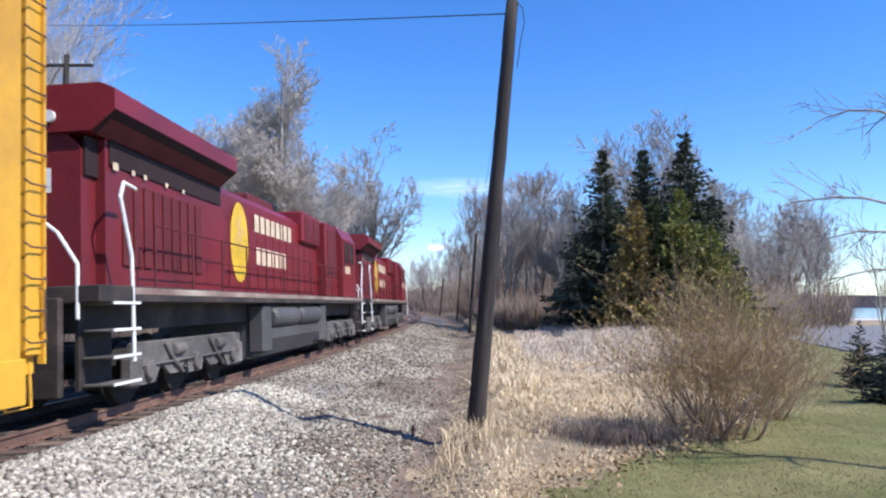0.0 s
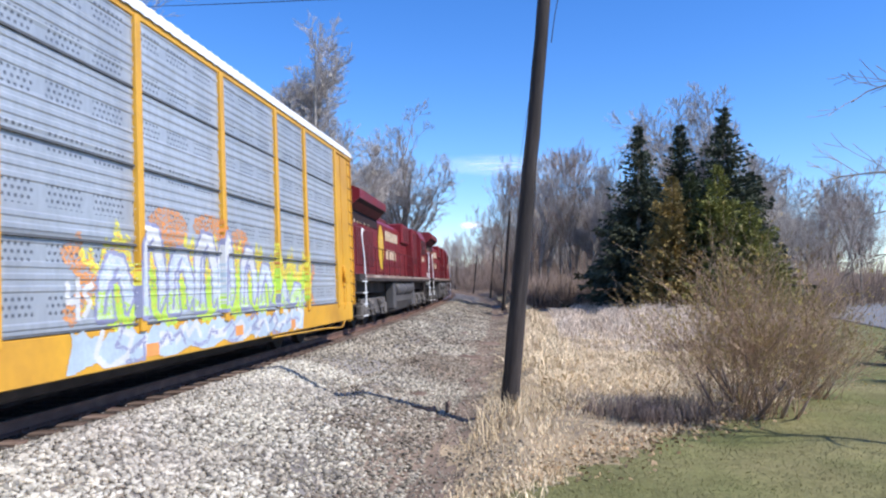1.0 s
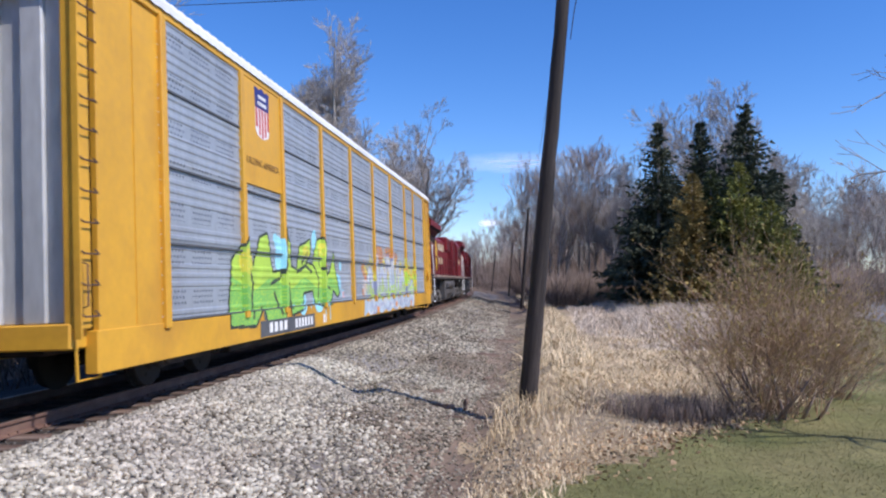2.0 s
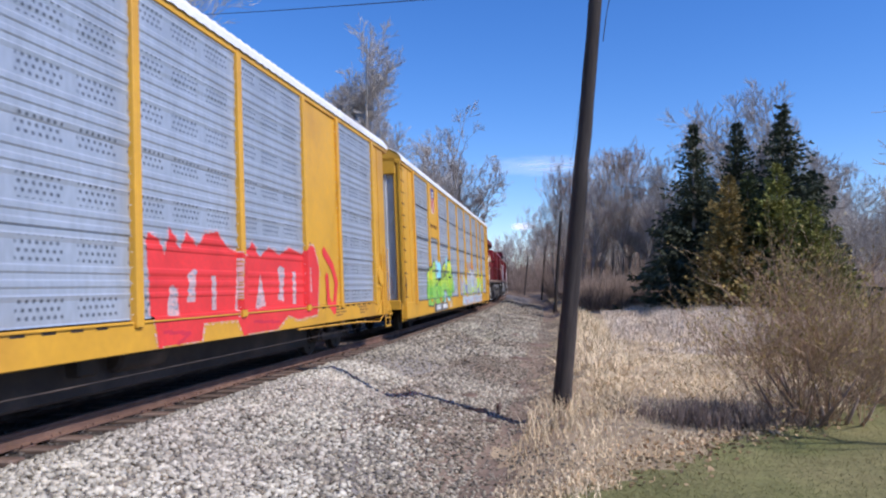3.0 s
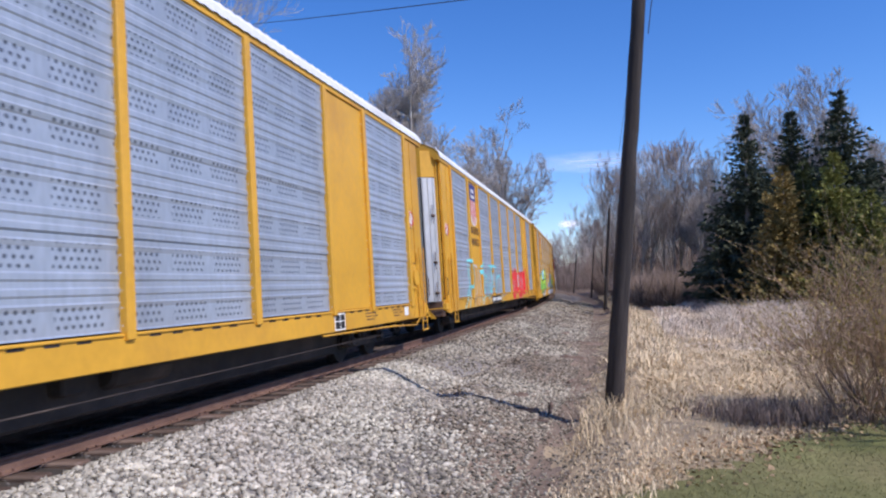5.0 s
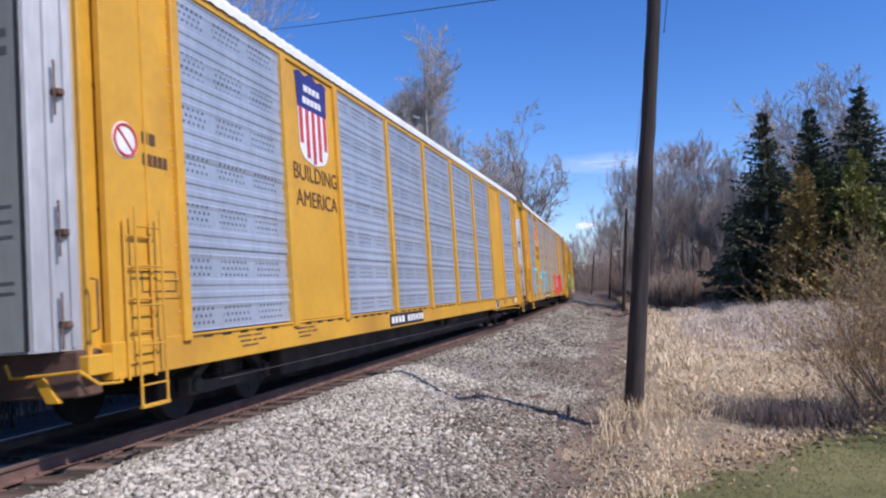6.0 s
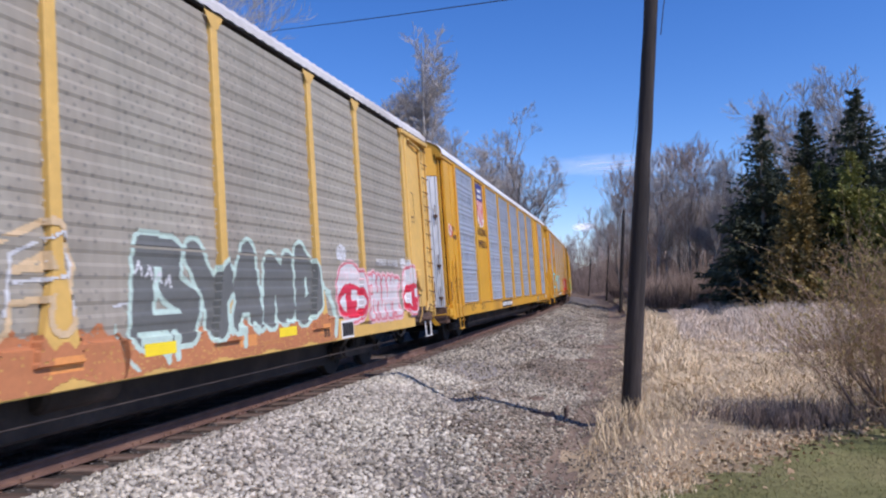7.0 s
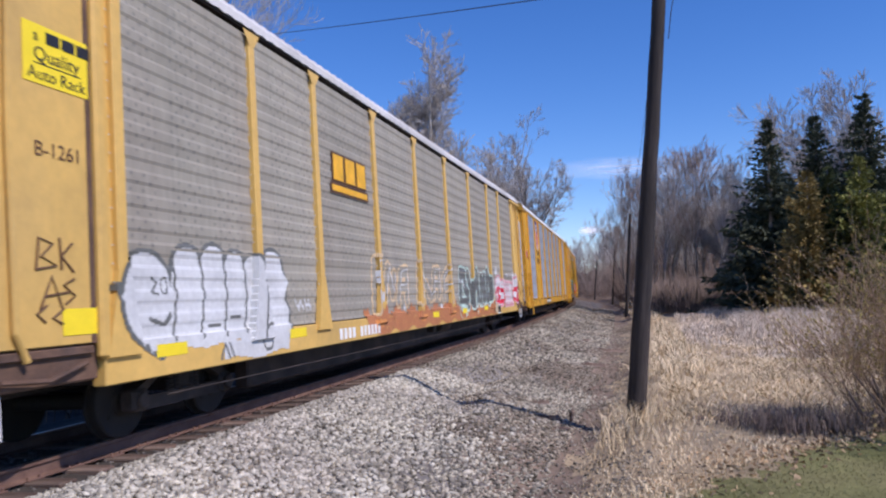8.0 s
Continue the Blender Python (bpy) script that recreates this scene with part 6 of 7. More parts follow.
# third carrier
car_c = auto_rack("clean yellow auto carrier with blue-grey ribbed screens", UP, "sysssssys", M_YEL, M_SCREENB, M_ROOF, 0.74, 1.14, SEAMS, 0.155)
shield(car_c, -7.95, 4.44, 0.74)
lettering("BUILDING", -7.93, 3.4, 0.385, M_BROWN, car_c, HALF + 0.045)
lettering("AMERICA", -7.93, 2.97, 0.385, M_BROWN, car_c, HALF + 0.045)
plate("number_plate", -4.7, -2.3, 0.78, 1.04, M_BLACK, car_c, HALF + 0.052)
bars([0.17] * 4 + [-0.12] + [0.15] * 6, -4.6, 0.84, 0.14, 0.06, M_WHITE, car_c, HALF + 0.057)
no_sign(car_c, -12.72, 3.25)
no_sign(car_c, 12.2, 3.25)
bars([0.1, 0.1], -12.45, 3.27, 0.13, 0.03, M_BROWN, car_c, HALF + 0.034)
bars([0.07] * 5, -12.45, 3.03, 0.13, 0.02, M_BROWN, car_c, HALF + 0.034)
for y0, w, z in ((11.9, 0.5, 1.9), (12.1, 0.35, 3.0), (-12.55, 0.6, 1.62)):
    part("stencil_frame", Geo().box(HALF + 0.033, HALF + 0.036, y0, y0 + w, z, z + 0.015).box(HALF + 0.033, HALF + 0.036, y0, y0 + w, z + 0.22, z + 0.235)
         .box(HALF + 0.033, HALF + 0.036, y0, y0 + 0.015, z, z + 0.235).box(HALF + 0.033, HALF + 0.036, y0 + w - 0.015, y0 + w, z, z + 0.235), M_BROWN, car_c)
plate("placard", 11.2, 11.5, 0.85, 1.05, M_WHITE, car_c, HALF + 0.052)
plate("data_plate", 7.0, 7.5, 0.76, 1.08, M_WHITE, car_c, HALF + 0.052)
for k in range(2):
    for j in range(2):
        plate("data_field", 7.04 + 0.23 * k, 7.23 + 0.23 * k, 0.79 + 0.15 * j, 0.92 + 0.13 * j, M_BLACK, car_c, HALF + 0.057)

# fourth carrier: weathered, older build
car_d = auto_rack("faded yellow auto carrier with weathered screens and much graffiti", UP, "sssssssss", M_YEL2, M_SCREEND, M_ROOF2, 0.72, 1.12, SEAMS, 0.26, "rungs", gusset=True)
bars([0.13] * 4 + [-0.12] + [0.12] * 6, -6.36, 0.78, 0.19, 0.065, M_WHITE, car_d, HALF + 0.052)
plate("emblem_shadow", -6.42, -4.62, 3.38, 3.57, M_BROWN, car_d, HALF + 0.052)
plate("emblem_bar", -6.36, -4.68, 3.42, 3.53, M_ORANGE, car_d, HALF + 0.06)
for k in range(3):
    c = -6.05 + 0.55 * k
    plate("emblem_shadow", c - 0.27, c + 0.27, 3.59, 4.13, M_BROWN, car_d, HALF + 0.048)
    part("emblem_shape", Geo().box(HALF + 0.06, HALF + 0.064, c - 0.22, c + 0.22, 3.63, 4.09, 0.0), M_ORANGE, car_d, "plain orange emblem block")
plate("notice_board", -12.99, -12.2, 3.57, 4.13, M_SIGNY, car_d, HALF + 0.034, "bright yellow notice panel with black words")
lettering("Quality", -12.59, 3.79, 0.19, M_BLACK, car_d, HALF + 0.040)
lettering("Auto Rack", -12.59, 3.61, 0.165, M_BLACK, car_d, HALF + 0.040)
lettering("a", -12.84, 3.97, 0.15, M_BLACK, car_d, HALF + 0.040)
bars([0.16, 0.16, 0.16], -12.72, 3.97, 0.11, 0.03, M_BLACK, car_d, HALF + 0.040)
part("notice_line", Geo().box(HALF + 0.040, HALF + 0.042, -12.87, -12.3, 3.755, 3.765), M_BLACK, car_d)
lettering("B-1261", -12.6, 2.9, 0.2, M_BROWN, car_d, HALF + 0.036)
plate("yellow_patch", -12.6, -11.9, 1.25, 1.5, M_SIGNY, car_d, HALF + 0.034)
for y0 in (-11.3, -8.2, -0.5, 2.6, 5.6):
    plate("sill_patch", y0, y0 + 0.55, 0.93, 1.07, M_SIGNY, car_d, HALF + 0.052)
lettering("T", 7.0, 0.82, 0.2, M_BROWN, car_d, HALF + 0.052)
bars([0.1, 0.1], 7.12, 0.82, 0.14, 0.03, M_BROWN, car_d, HALF + 0.052)
plate("data_plate", 7.85, 8.4, 0.74, 1.06, M_WHITE, car_d, HALF + 0.052)
for k in range(3):
    plate("data_field", 7.89 + 0.165 * k, 8.04 + 0.165 * k, 0.78, 1.02, M_BLACK, car_d, HALF + 0.057)
bars([0.5, 0.42, 0.46, 0.3], 12.0, 3.3, 0.04, -0.5, M_BROWN, car_d, HALF + 0.034)
part("stencil_frame", Geo().box(HALF + 0.033, HALF + 0.036, 11.9, 12.6, 3.9, 3.915).box(HALF + 0.033, HALF + 0.036, 11.9, 12.6, 3.2, 3.215)
     .box(HALF + 0.033, HALF + 0.036, 11.9, 11.915, 3.2, 3.915).box(HALF + 0.033, HALF + 0.036, 12.585, 12.6, 3.2, 3.915), M_BROWN, car_d)

# ---------------------------------------------------------------- locomotives
def loco_truck(parent, y):
    tr = part("truck", Geo(), M_LOCOGREY, parent)
    g = Geo()
    for s in (-1, 1):
        x = s * 1.12
        g.box(x - 0.07, x + 0.07, -2.35, 2.35, 0.78, 1.0, 0.03)
        out = [(-2.5, 0.98), (-2.5, 0.5), (-2.3, 0.32), (-1.7, 0.32), (-1.45, 0.62), (-1.1, 0.40), (-0.75, 0.40), (-0.4, 0.60), (-0.3, 0.36), (0.3, 0.36), (0.4, 0.60), (0.75, 0.40), (1.1, 0.40), (1.45, 0.62), (1.7, 0.32), (2.3, 0.32), (2.5, 0.5), (2.5, 0.98)]
        m = len(out)
        g.add([(x + s * dx, yy, zz) for dx in (0.02, 0.085) for yy, zz in out], [tuple(range(m)) if s < 0 else tuple(range(m - 1, -1, -1)), tuple(range(m, 2 * m)) if s > 0 else tuple(range(2 * m - 1, m - 1, -1))] + [(i, (i + 1) % m, m + (i + 1) % m, m + i) for i in range(m)])
        for yy in (-1.95, 0.0, 1.95):
            g.box(x - 0.09, x + 0.09, yy - 0.22, yy + 0.22, 0.35, 0.75, 0.04)
            g.disc((x + s * 0.12, yy, 0.54), (1, 0, 0), 0.16, 0.1, 14, bevel=0.02)
            for d in (-0.33, 0.33):
                for k in range(6):
                    g.disc((x, yy + d, 0.48 + 0.045 * k), (0, 0, 1), 0.07, 0.025, 10)
        for yy in (-1.0, 1.0):
            g.box(x - 0.05, x + 0.08, yy - 0.28, yy + 0.28, 0.5, 0.74, 0.05)
            g.tube([(x + s * 0.1, yy - 0.35, 0.95), (x + s * 0.14, yy, 0.6), (x + s * 0.1, yy + 0.4, 0.4)], 0.035, 6)
            g.disc((x + s * 0.09, yy + 0.2, 0.82), (0, 1, 0), 0.11, 0.42, 12, bevel=0.02)
        g.tube([(x + s * 0.12, -2.3, 0.62), (x + s * 0.14, 2.3, 0.62)], 0.022, 6)
        g.box(x - 0.1, x + 0.14, -2.55, -2.2, 0.3, 0.8, 0.05)
        g.box(x - 0.1, x + 0.14, 2.2, 2.55, 0.3, 0.8, 0.05)
    g.box(-1.1, 1.1, -1.2, 1.2, 0.6, 0.95, 0.03)
    tr.data = g.mesh("truck", M_LOCOGREY)
    tr.location = (0, y, 0)
    for yy in (-1.95, 0.0, 1.95):
        wheelset(tr, yy, 0.52)
    return tr


def locomotive(label):
    """A six-axle road engine, nose towards +y."""
    e = empty("locomotive", label, "locomotive", "engines of the train")
    L, W = 11.0, 1.52
    part("underframe", Geo().box(-W, W, -L, L, 1.62, 1.86, 0.015).box(-1.0, 1.0, -L + 0.3, L - 0.3, 1.2, 1.62), M_DARK, e)
    stripe = mat("cream_sill_stripe", (0.40, 0.33, 0.26), 0.6, 0, 0.25, 1, 10, stain=(0.14, 0.05, 0.045), amount=0.6)
    for s in (-1, 1):
        part("sill_stripe", Geo().box(*sorted((s * W, s * (W + 0.004))), -L + 1.0, L - 1.0, 1.74, 1.84), stripe, e, "worn cream reflective sill stripe")
    # long hood with doors
    hood = Geo()
    hood.prism([(-0.95, 1.86), (0.95, 1.86), (0.95, 4.1), (0.72, 4.32), (-0.72, 4.32), (-0.95, 4.1)], -5.2, 4.3)
    part("long_hood", hood, M_RED, e)
    door = Geo().box(0.95, 0.975, -0.30, 0.30, 2.0, 3.5, 0.012).mesh("hood_door", M_RED)
    for k in range(13):
        for s in (1, -1):
            d = new("hood_door", door)
            d.parent = e
            d.matrix_basis = pose(0, -4.75 + 0.69 * k, 0, 0, 0, 0 if s > 0 else 180)
    # radiator section with its overhanging wings
    part("radiator_cabin", Geo().prism([(-1.1, 1.86), (1.1, 1.86), (1.1, 4.2), (-1.1, 4.2)], -10.05, -5.2), M_RED, e)
    part("radiator_wing", Geo().prism([(-1.52, 4.42), (-1.15, 4.12), (1.15, 4.12), (1.52, 4.42), (1.52, 4.72), (1.3, 4.82), (-1.3, 4.82), (-1.52, 4.72)], -10.55, -5.35), M_RED, e)
    gr = Geo()
    for s in (-1, 1):
        for k in range(9):
            y = -9.55 + 0.36 * k
            gr.box(*sorted((s * 1.1, s * 1.14)), y, y + 0.25, 2.2, 3.55, 0.01)
        part("intake_mesh", Geo().box(*sorted((s * 1.1, s * 1.13)), -9.95, -5.3, 3.72, 4.11, 0.008).box(*sorted((s * 0.95, s * 1.0)), -10.4, -9.98, 3.5, 4.08, 0.006), M_WINGSHADE, e, "sooty intake grille, blackened further for the radiator wing's shade")
        gr.add([(s * 1.16, -10.4, 4.10), (s * 1.50, -10.4, 4.40), (s * 1.50, -5.5, 4.40), (s * 1.16, -5.5, 4.10)], [(0, 1, 2, 3)])
    part("radiator_grilles", gr, M_REDDK, e, "dark radiator grilles")
    # the deep overhang's shade, painted on as a near-black skin
    part("wing_underside", Geo().add([(q * 1.155, y, 4.112) if k == 0 else (q * 1.512, y, 4.402) for q in (-1, 1) for k in (0, 1) for y in (-10.5, -5.4)], [(0, 1, 3, 2), (4, 6, 7, 5)]), M_WINGSHADE, e)
    part("hood_end", Geo().prism([(-0.95, 1.86), (0.95, 1.86), (0.95, 3.9), (0.7, 4.15), (-0.7, 4.15), (-0.95, 3.9)], -10.45, -10.0), M_RED, e)
    bars([0.22, 0.22, 0.22, 0.22], -0.5, 0, 0.36, 0.06, M_WHITE, e, 0.0, "number_lettering").matrix_basis = Matrix(((0, 1, 0, -0.05), (-1, 0, 0, -10.46), (0, 0, 1, 3.25), (0, 0, 0, 1)))
    part("marker_lamps", Geo().disc((0.55, -10.57, 4.35), (0, 1, 0), 0.09, 0.06, 12).disc((0.33, -10.57, 4.35), (0, 1, 0), 0.09, 0.06, 12), M_WHITE, e, "pair of round marker lamps")
    # roof gear
    part("exhaust_stack", Geo().box(-0.55, 0.55, -1.6, 0.6, 4.3, 4.62, 0.06).box(-0.25, 0.25, -0.9, -0.1, 4.6, 4.75, 0.04), M_REDDK, e)
    part("dynamic_brake", Geo().box(-1.12, 1.12, 1.9, 4.2, 3.55, 4.55, 0.06), M_RED, e)
    vent = Geo().box(1.12, 1.14, -0.42, 0.42, 3.7, 4.4).mesh("vent_grille", M_REDDK)
    for y in (2.5, 3.6):
        ob = new("vent_grille", vent)
        ob.location, ob.parent = (0, y, 0), e
    # electrical cabinet, cab and nose
    part("equipment_cabin", Geo().box(-1.3, 1.3, 4.3, 6.1, 1.86, 4.45, 0.05), M_RED, e)
    part("cabin_louvre", Geo().box(1.3, 1.32, 4.5, 5.9, 2.55, 4.2), M_REDDK, e)
    cab = Geo().prism([(-1.5, 1.86), (1.5, 1.86), (1.5, 4.05), (1.25, 4.5), (0.7, 4.66), (-0.7, 4.66), (-1.25, 4.5), (-1.5, 4.05)], 6.1, 8.9)
    part("cab", cab, M_RED, e)
    for y0, y1 in ((6.5, 7.3), (7.45, 8.3)):
        w = part("cab_window", Geo().box(1.5, 1.515, y0, y1, 3.15, 3.95, 0.01), M_GLASSY, e, "dark cab side window")
        part("window_frame", Geo().box(1.512, 1.53, y0 - 0.05, y1 + 0.05, 3.95, 4.0).box(1.512, 1.53, y0 - 0.05, y1 + 0.05, 3.1, 3.15)
             .box(1.512, 1.53, y0 - 0.05, y0, 3.1, 4.0).box(1.512, 1.53, y1, y1 + 0.05, 3.1, 4.0), M_RED, w)
    part("nose", Geo().add([(-1.0, 8.9, 1.86), (1.0, 8.9, 1.86), (0.9, 10.2, 1.86), (-0.9, 10.2, 1.86), (-1.0, 8.9, 3.6), (1.0, 8.9, 3.6), (0.75, 10.1, 3.2), (-0.75, 10.1, 3.2)],
                           [(3, 2, 1, 0), (4, 5, 6, 7), (0, 1, 5, 4), (1, 2, 6, 5), (2, 3, 7, 6), (3, 0, 4, 7)]), M_RED, e)
    part("windshield", Geo().box(-1.3, -0.1, 8.9, 8.93, 3.65, 4.3, 0.01).box(0.1, 1.3, 8.9, 8.93, 3.65, 4.3, 0.01), M_GLASSY, e)
    # plain emblem and name bars
    part("emblem_disc", Geo().add([(0.982, -3.7 + 0.62 * math.cos(a), 3.08 + 0.95 * math.sin(a)) for a in np.linspace(0, 6.283, 33)[:-1]], [tuple(range(32))]), M_GOLD, e, "gold oval emblem")
    part("emblem_leaf", Geo().add([(0.986, -3.7 + 0.25 * math.cos(a) * (1 + 0.5 * math.cos(5 * a)), 3.35 + 0.32 * math.sin(a) * (1 + 0.5 * math.cos(5 * a))) for a in np.linspace(0, 6.283, 41)[:-1]], [tuple(range(40))]), M_YEL2, e)
    bars([0.36, 0.34, 0.34, 0.34, 0.36, 0.14, 0.34, 0.34], -2.55, 3.45, 0.44, 0.13, M_CREAM, e, 0.98, "name_lettering")
    bars([0.32, 0.34, 0.34, 0.14, 0.3, 0.14, 0.34], -2.45, 2.62, 0.44, 0.13, M_CREAM, e, 0.98, "name_lettering")
    bars([0.2, 0.2, 0.2, 0.2], 6.6, 2.75, 0.28, 0.06, M_CREAM, e, 1.505, "number_lettering")
    bars([0.16], -9.9, 3.66, 0.12, 0.1, M_CREAM, e, 1.145, "notice")
    bars([0.1, -0.2, 0.1, -0.6, 0.1, -0.5, 0.1], -9.3, 3.68, 0.08, 0.06, M_CREAM, e, 1.145, "notice")
    # running gear
    part("fuel_tank", Geo().prism([(-1.38, 0.75), (-1.1, 0.32), (1.1, 0.32), (1.38, 0.75), (1.38, 1.0), (1.2, 1.05), (1.2, 1.6), (-1.2, 1.6), (-1.2, 1.05), (-1.38, 1.0)], -3.3, 3.4), M_TANK, e)
    part("tank_end", Geo().box(1.0, 1.42, -3.35, -2.7, 0.42, 1.6, 0.06), M_TANK, e)
    part("tank_end", Geo().box(1.0, 1.42, 2.6, 3.45, 0.42, 1.6, 0.06), M_TANK, e)
    for y in (-1.4, 1.25):
        for s in (-1, 1):
            part("air_reservoir", Geo().disc((s * 1.28, y, 1.28), (0, 1, 0), 0.27, 2.3, 18, bevel=0.08), M_TANK, e)
    for y in (-7.0, 7.0):
        loco_truck(e, y)
    # handrails, stanchions, steps
    for s in (-1, 1):
        x = s * (W - 0.05)
        part("handrail", Geo().tube([(x, -9.2, 2.86), (x, 6.0, 2.86)], 0.02, 6).tube([(x, -9.2, 2.4), (x, 6.0, 2.4)], 0.012, 6), M_REDDK, e)
        st = Geo().tube([(x, 0, 1.86), (x, 0, 2.88)], 0.02, 6).mesh("stanchion", M_REDDK)
        for k in range(11):
            ob = new("stanchion", st)
            ob.location, ob.parent = (0, -9.2 + 1.5 * k, 0), e
        for end in (-1, 1):
            part("grab_rail", Geo().tube([(x, end * (L - 1.15), 3.35), (x + s * 0.03, end * (L - 0.72), 3.38), (x + s * 0.03, end * (L - 0.62), 3.15), (x + s * 0.03, end * (L - 0.95), 2.3), (x + s * 0.03, end * (L - 1.0), 0.75)], 0.03, 7), M_WHITE, e, "white bent grab rail")
            part("end_rail", Geo().tube([(s * 0.5, end * (L - 0.1), 2.9), (s * 0.9, end * (L - 0.05), 2.6), (s * 1.2, end * (L - 0.02), 2.15), (s * 1.2, end * (L - 0.02), 1.4)], 0.028, 7), M_WHITE, e, "white sloping end handrail")
            well = Geo()
            for k in range(4):
                z = 0.45 + 0.38 * k
                well.box(*sorted((s * 1.08, s * (W + 0.01))), *sorted((end * (L - 1.15), end * (L - 0.35))), z, z + 0.035, 0.01)
            stp = part("step_well", Geo().box(*sorted((s * 1.0, s * 1.05)), *sorted((end * (L - 1.2), end * (L - 0.3))), 0.4, 1.7), M_DARK, e)
            part("step_tread", well, M_LOCOGREY, stp)
            edge = Geo()
            for k in range(4):
                z = 0.45 + 0.38 * k
                edge.box(*sorted((s * W, s * (W + 0.02))), *sorted((end * (L - 1.15), end * (L - 0.35))), z, z + 0.04)
            part("step_edge", edge, M_WHITE, stp, "white step edge")
    for end in (-1, 1):
        part("pilot", Geo().box(-1.02, 1.02, *sorted((end * (L + 0.0), end * (L + 0.12))), 0.35, 1.7, 0.02), M_DARK, e)
        coupler(e, end * (L + 0.05), end)
        part("mu_hoses", Geo().tube([(0.6, end * (L + 0.12), 1.2), (0.62, end * (L + 0.3), 0.7), (0.55, end * (L + 0.35), 0.5)], 0.025, 5), M_BLACK, e)
    return e


loco_rear = locomotive("dirty red diesel locomotive with white grab rails, trailing unit")
loco_lead = locomotive("dirty red diesel locomotive leading the train round the curve")

# ---------------------------------------------------------------- graffiti on the carriers
SWEEPS = [[(0, 0.1), (0.25, 0.9), (0.45, 0.35), (0.7, 0.95), (1.0, 0.2)], [(0.1, 0.95), (0.0, 0.4), (0.4, 0.0), (0.9, 0.25), (1, 0.8), (0.6, 1)], [(0, 0.6), (0.35, 1), (0.6, 0.6), (0.3, 0.1), (0.75, 0.0), (1, 0.4)],
          [(0.05, 0), (0.3, 0.55), (0.1, 0.9), (0.6, 1), (0.8, 0.5), (0.95, 0.05)], [(0, 0.3), (0.2, 0.05), (0.6, 0.2), (0.7, 0.9), (1, 0.7)], [(0.2, 1), (0.05, 0.5), (0.5, 0.3), (0.85, 0.6), (0.9, 0), (0.4, 0.05)]]


def letters(y0, y1, z0, z1, n, w, seed, lean=0.12):
    """Abstract swept shapes side by side, as strokes w wide."""
    R = random.Random(seed)
    step = (y1 - y0) / n
    out = []
    for k in range(n):
        g = R.choice(SWEEPS)
        za, zb = z0 + R.uniform(-0.1, 0.1), z1 + R.uniform(-0.15, 0.15)
        out.append(stroke([(y0 + step * (k + 0.12 + 0.76 * a) + lean * (b - 0.5), za + (zb - za) * b) for a, b in g], w))
    return join(*out)


def below(f, h):
    return lambda y, z: f(y, z) & (z < h + 0.12 * np.sin(3.1 * y))


def box2(y0, y1, z0, z1, wave=0.0):
    return lambda y, z: (y > y0 + wave * np.sin(9 * z)) & (y < y1 + wave * np.sin(7 * z + 1)) & (z > z0 + wave * np.sin(5 * y)) & (z < z1 + wave * np.sin(6.3 * y + 2) + 0.6 * wave * np.sin(23 * y))


def drips(y0, y1, z0, z1, n, w, seed):
    R = random.Random(seed)
    return join(*[stroke([(c, z1), (c + R.uniform(-0.05, 0.05), R.uniform(z0, z1))], w) for c in (R.uniform(y0, y1) for _ in range(n))])


def raised(bounds, kinds):
    """Where uprights and solid panels stand out from the screens, and how far."""
    out = [(b - 0.09, b + 0.09, 0.112) for b in bounds]
    return out + [(a, b, 0.046) for (a, b), k in zip(zip(bounds[:-1], bounds[1:]), kinds) if k == "y"]


FL_A, FL_B = raised(UP, "shsssssss"), raised(UP, "sysssssys")
FL_D = raised(UP, "sssssssss") + [(12.0, 12.19, 0.106), (12.19, 13.4, 0.042), (-12.19, -12.0, 0.106)]

# green and lime piece on the first carrier: spiked letters that run into one another
LIME = poly((-9.7, 0.8), (-9.5, 1.9), (-8.9, 2.3), (-8.55, 1.8), (-8.25, 2.35), (-7.85, 2.45), (-7.6, 1.7), (-7.0, 1.75), (-6.95, 2.05), (-6.86, 2.64), (-6.55, 2.35), (-6.5, 1.85), (-6.1, 1.75), (-5.95, 2.3),
            (-5.6, 2.36), (-5.17, 2.48), (-5.2, 2.15), (-5.55, 1.95), (-4.95, 1.9), (-4.9, 2.2), (-4.6, 2.5), (-4.3, 2.56), (-4.1, 2.36), (-4.3, 1.85), (-3.7, 1.7), (-3.45, 1.9), (-3.25, 2.26), (-3.1, 1.8), (-2.75, 1.25),
            (-2.95, 1.15), (-3.3, 1.35), (-3.6, 1.0), (-4.2, 0.95), (-4.9, 1.05), (-5.0, 1.35), (-5.7, 1.3), (-5.8, 0.95), (-6.6, 0.85), (-6.7, 1.35), (-6.9, 1.35), (-7.0, 0.8), (-7.9, 0.66), (-8.2, 1.1), (-8.6, 0.75))
CUTS = join(stroke([(-7.7, 1.5), (-7.2, 1.6), (-6.95, 1.9)], 0.07), stroke([(-6.9, 1.75), (-6.65, 1.5), (-6.55, 1.0)], 0.09), stroke([(-6.1, 1.75), (-5.5, 1.9), (-5.1, 1.75)], 0.08), stroke([(-5.75, 1.95), (-5.35, 2.2)], 0.09),
            stroke([(-4.9, 1.9), (-4.55, 1.6), (-4.6, 1.15)], 0.07), stroke([(-4.3, 1.85), (-3.9, 1.45), (-3.6, 1.35)], 0.07), stroke([(-4.55, 2.3), (-4.45, 1.9)], 0.06), stroke([(-8.9, 2.1), (-8.6, 1.5), (-8.7, 0.9)], 0.08), stroke([(-7.5, 1.3), (-7.2, 0.9)], 0.10))
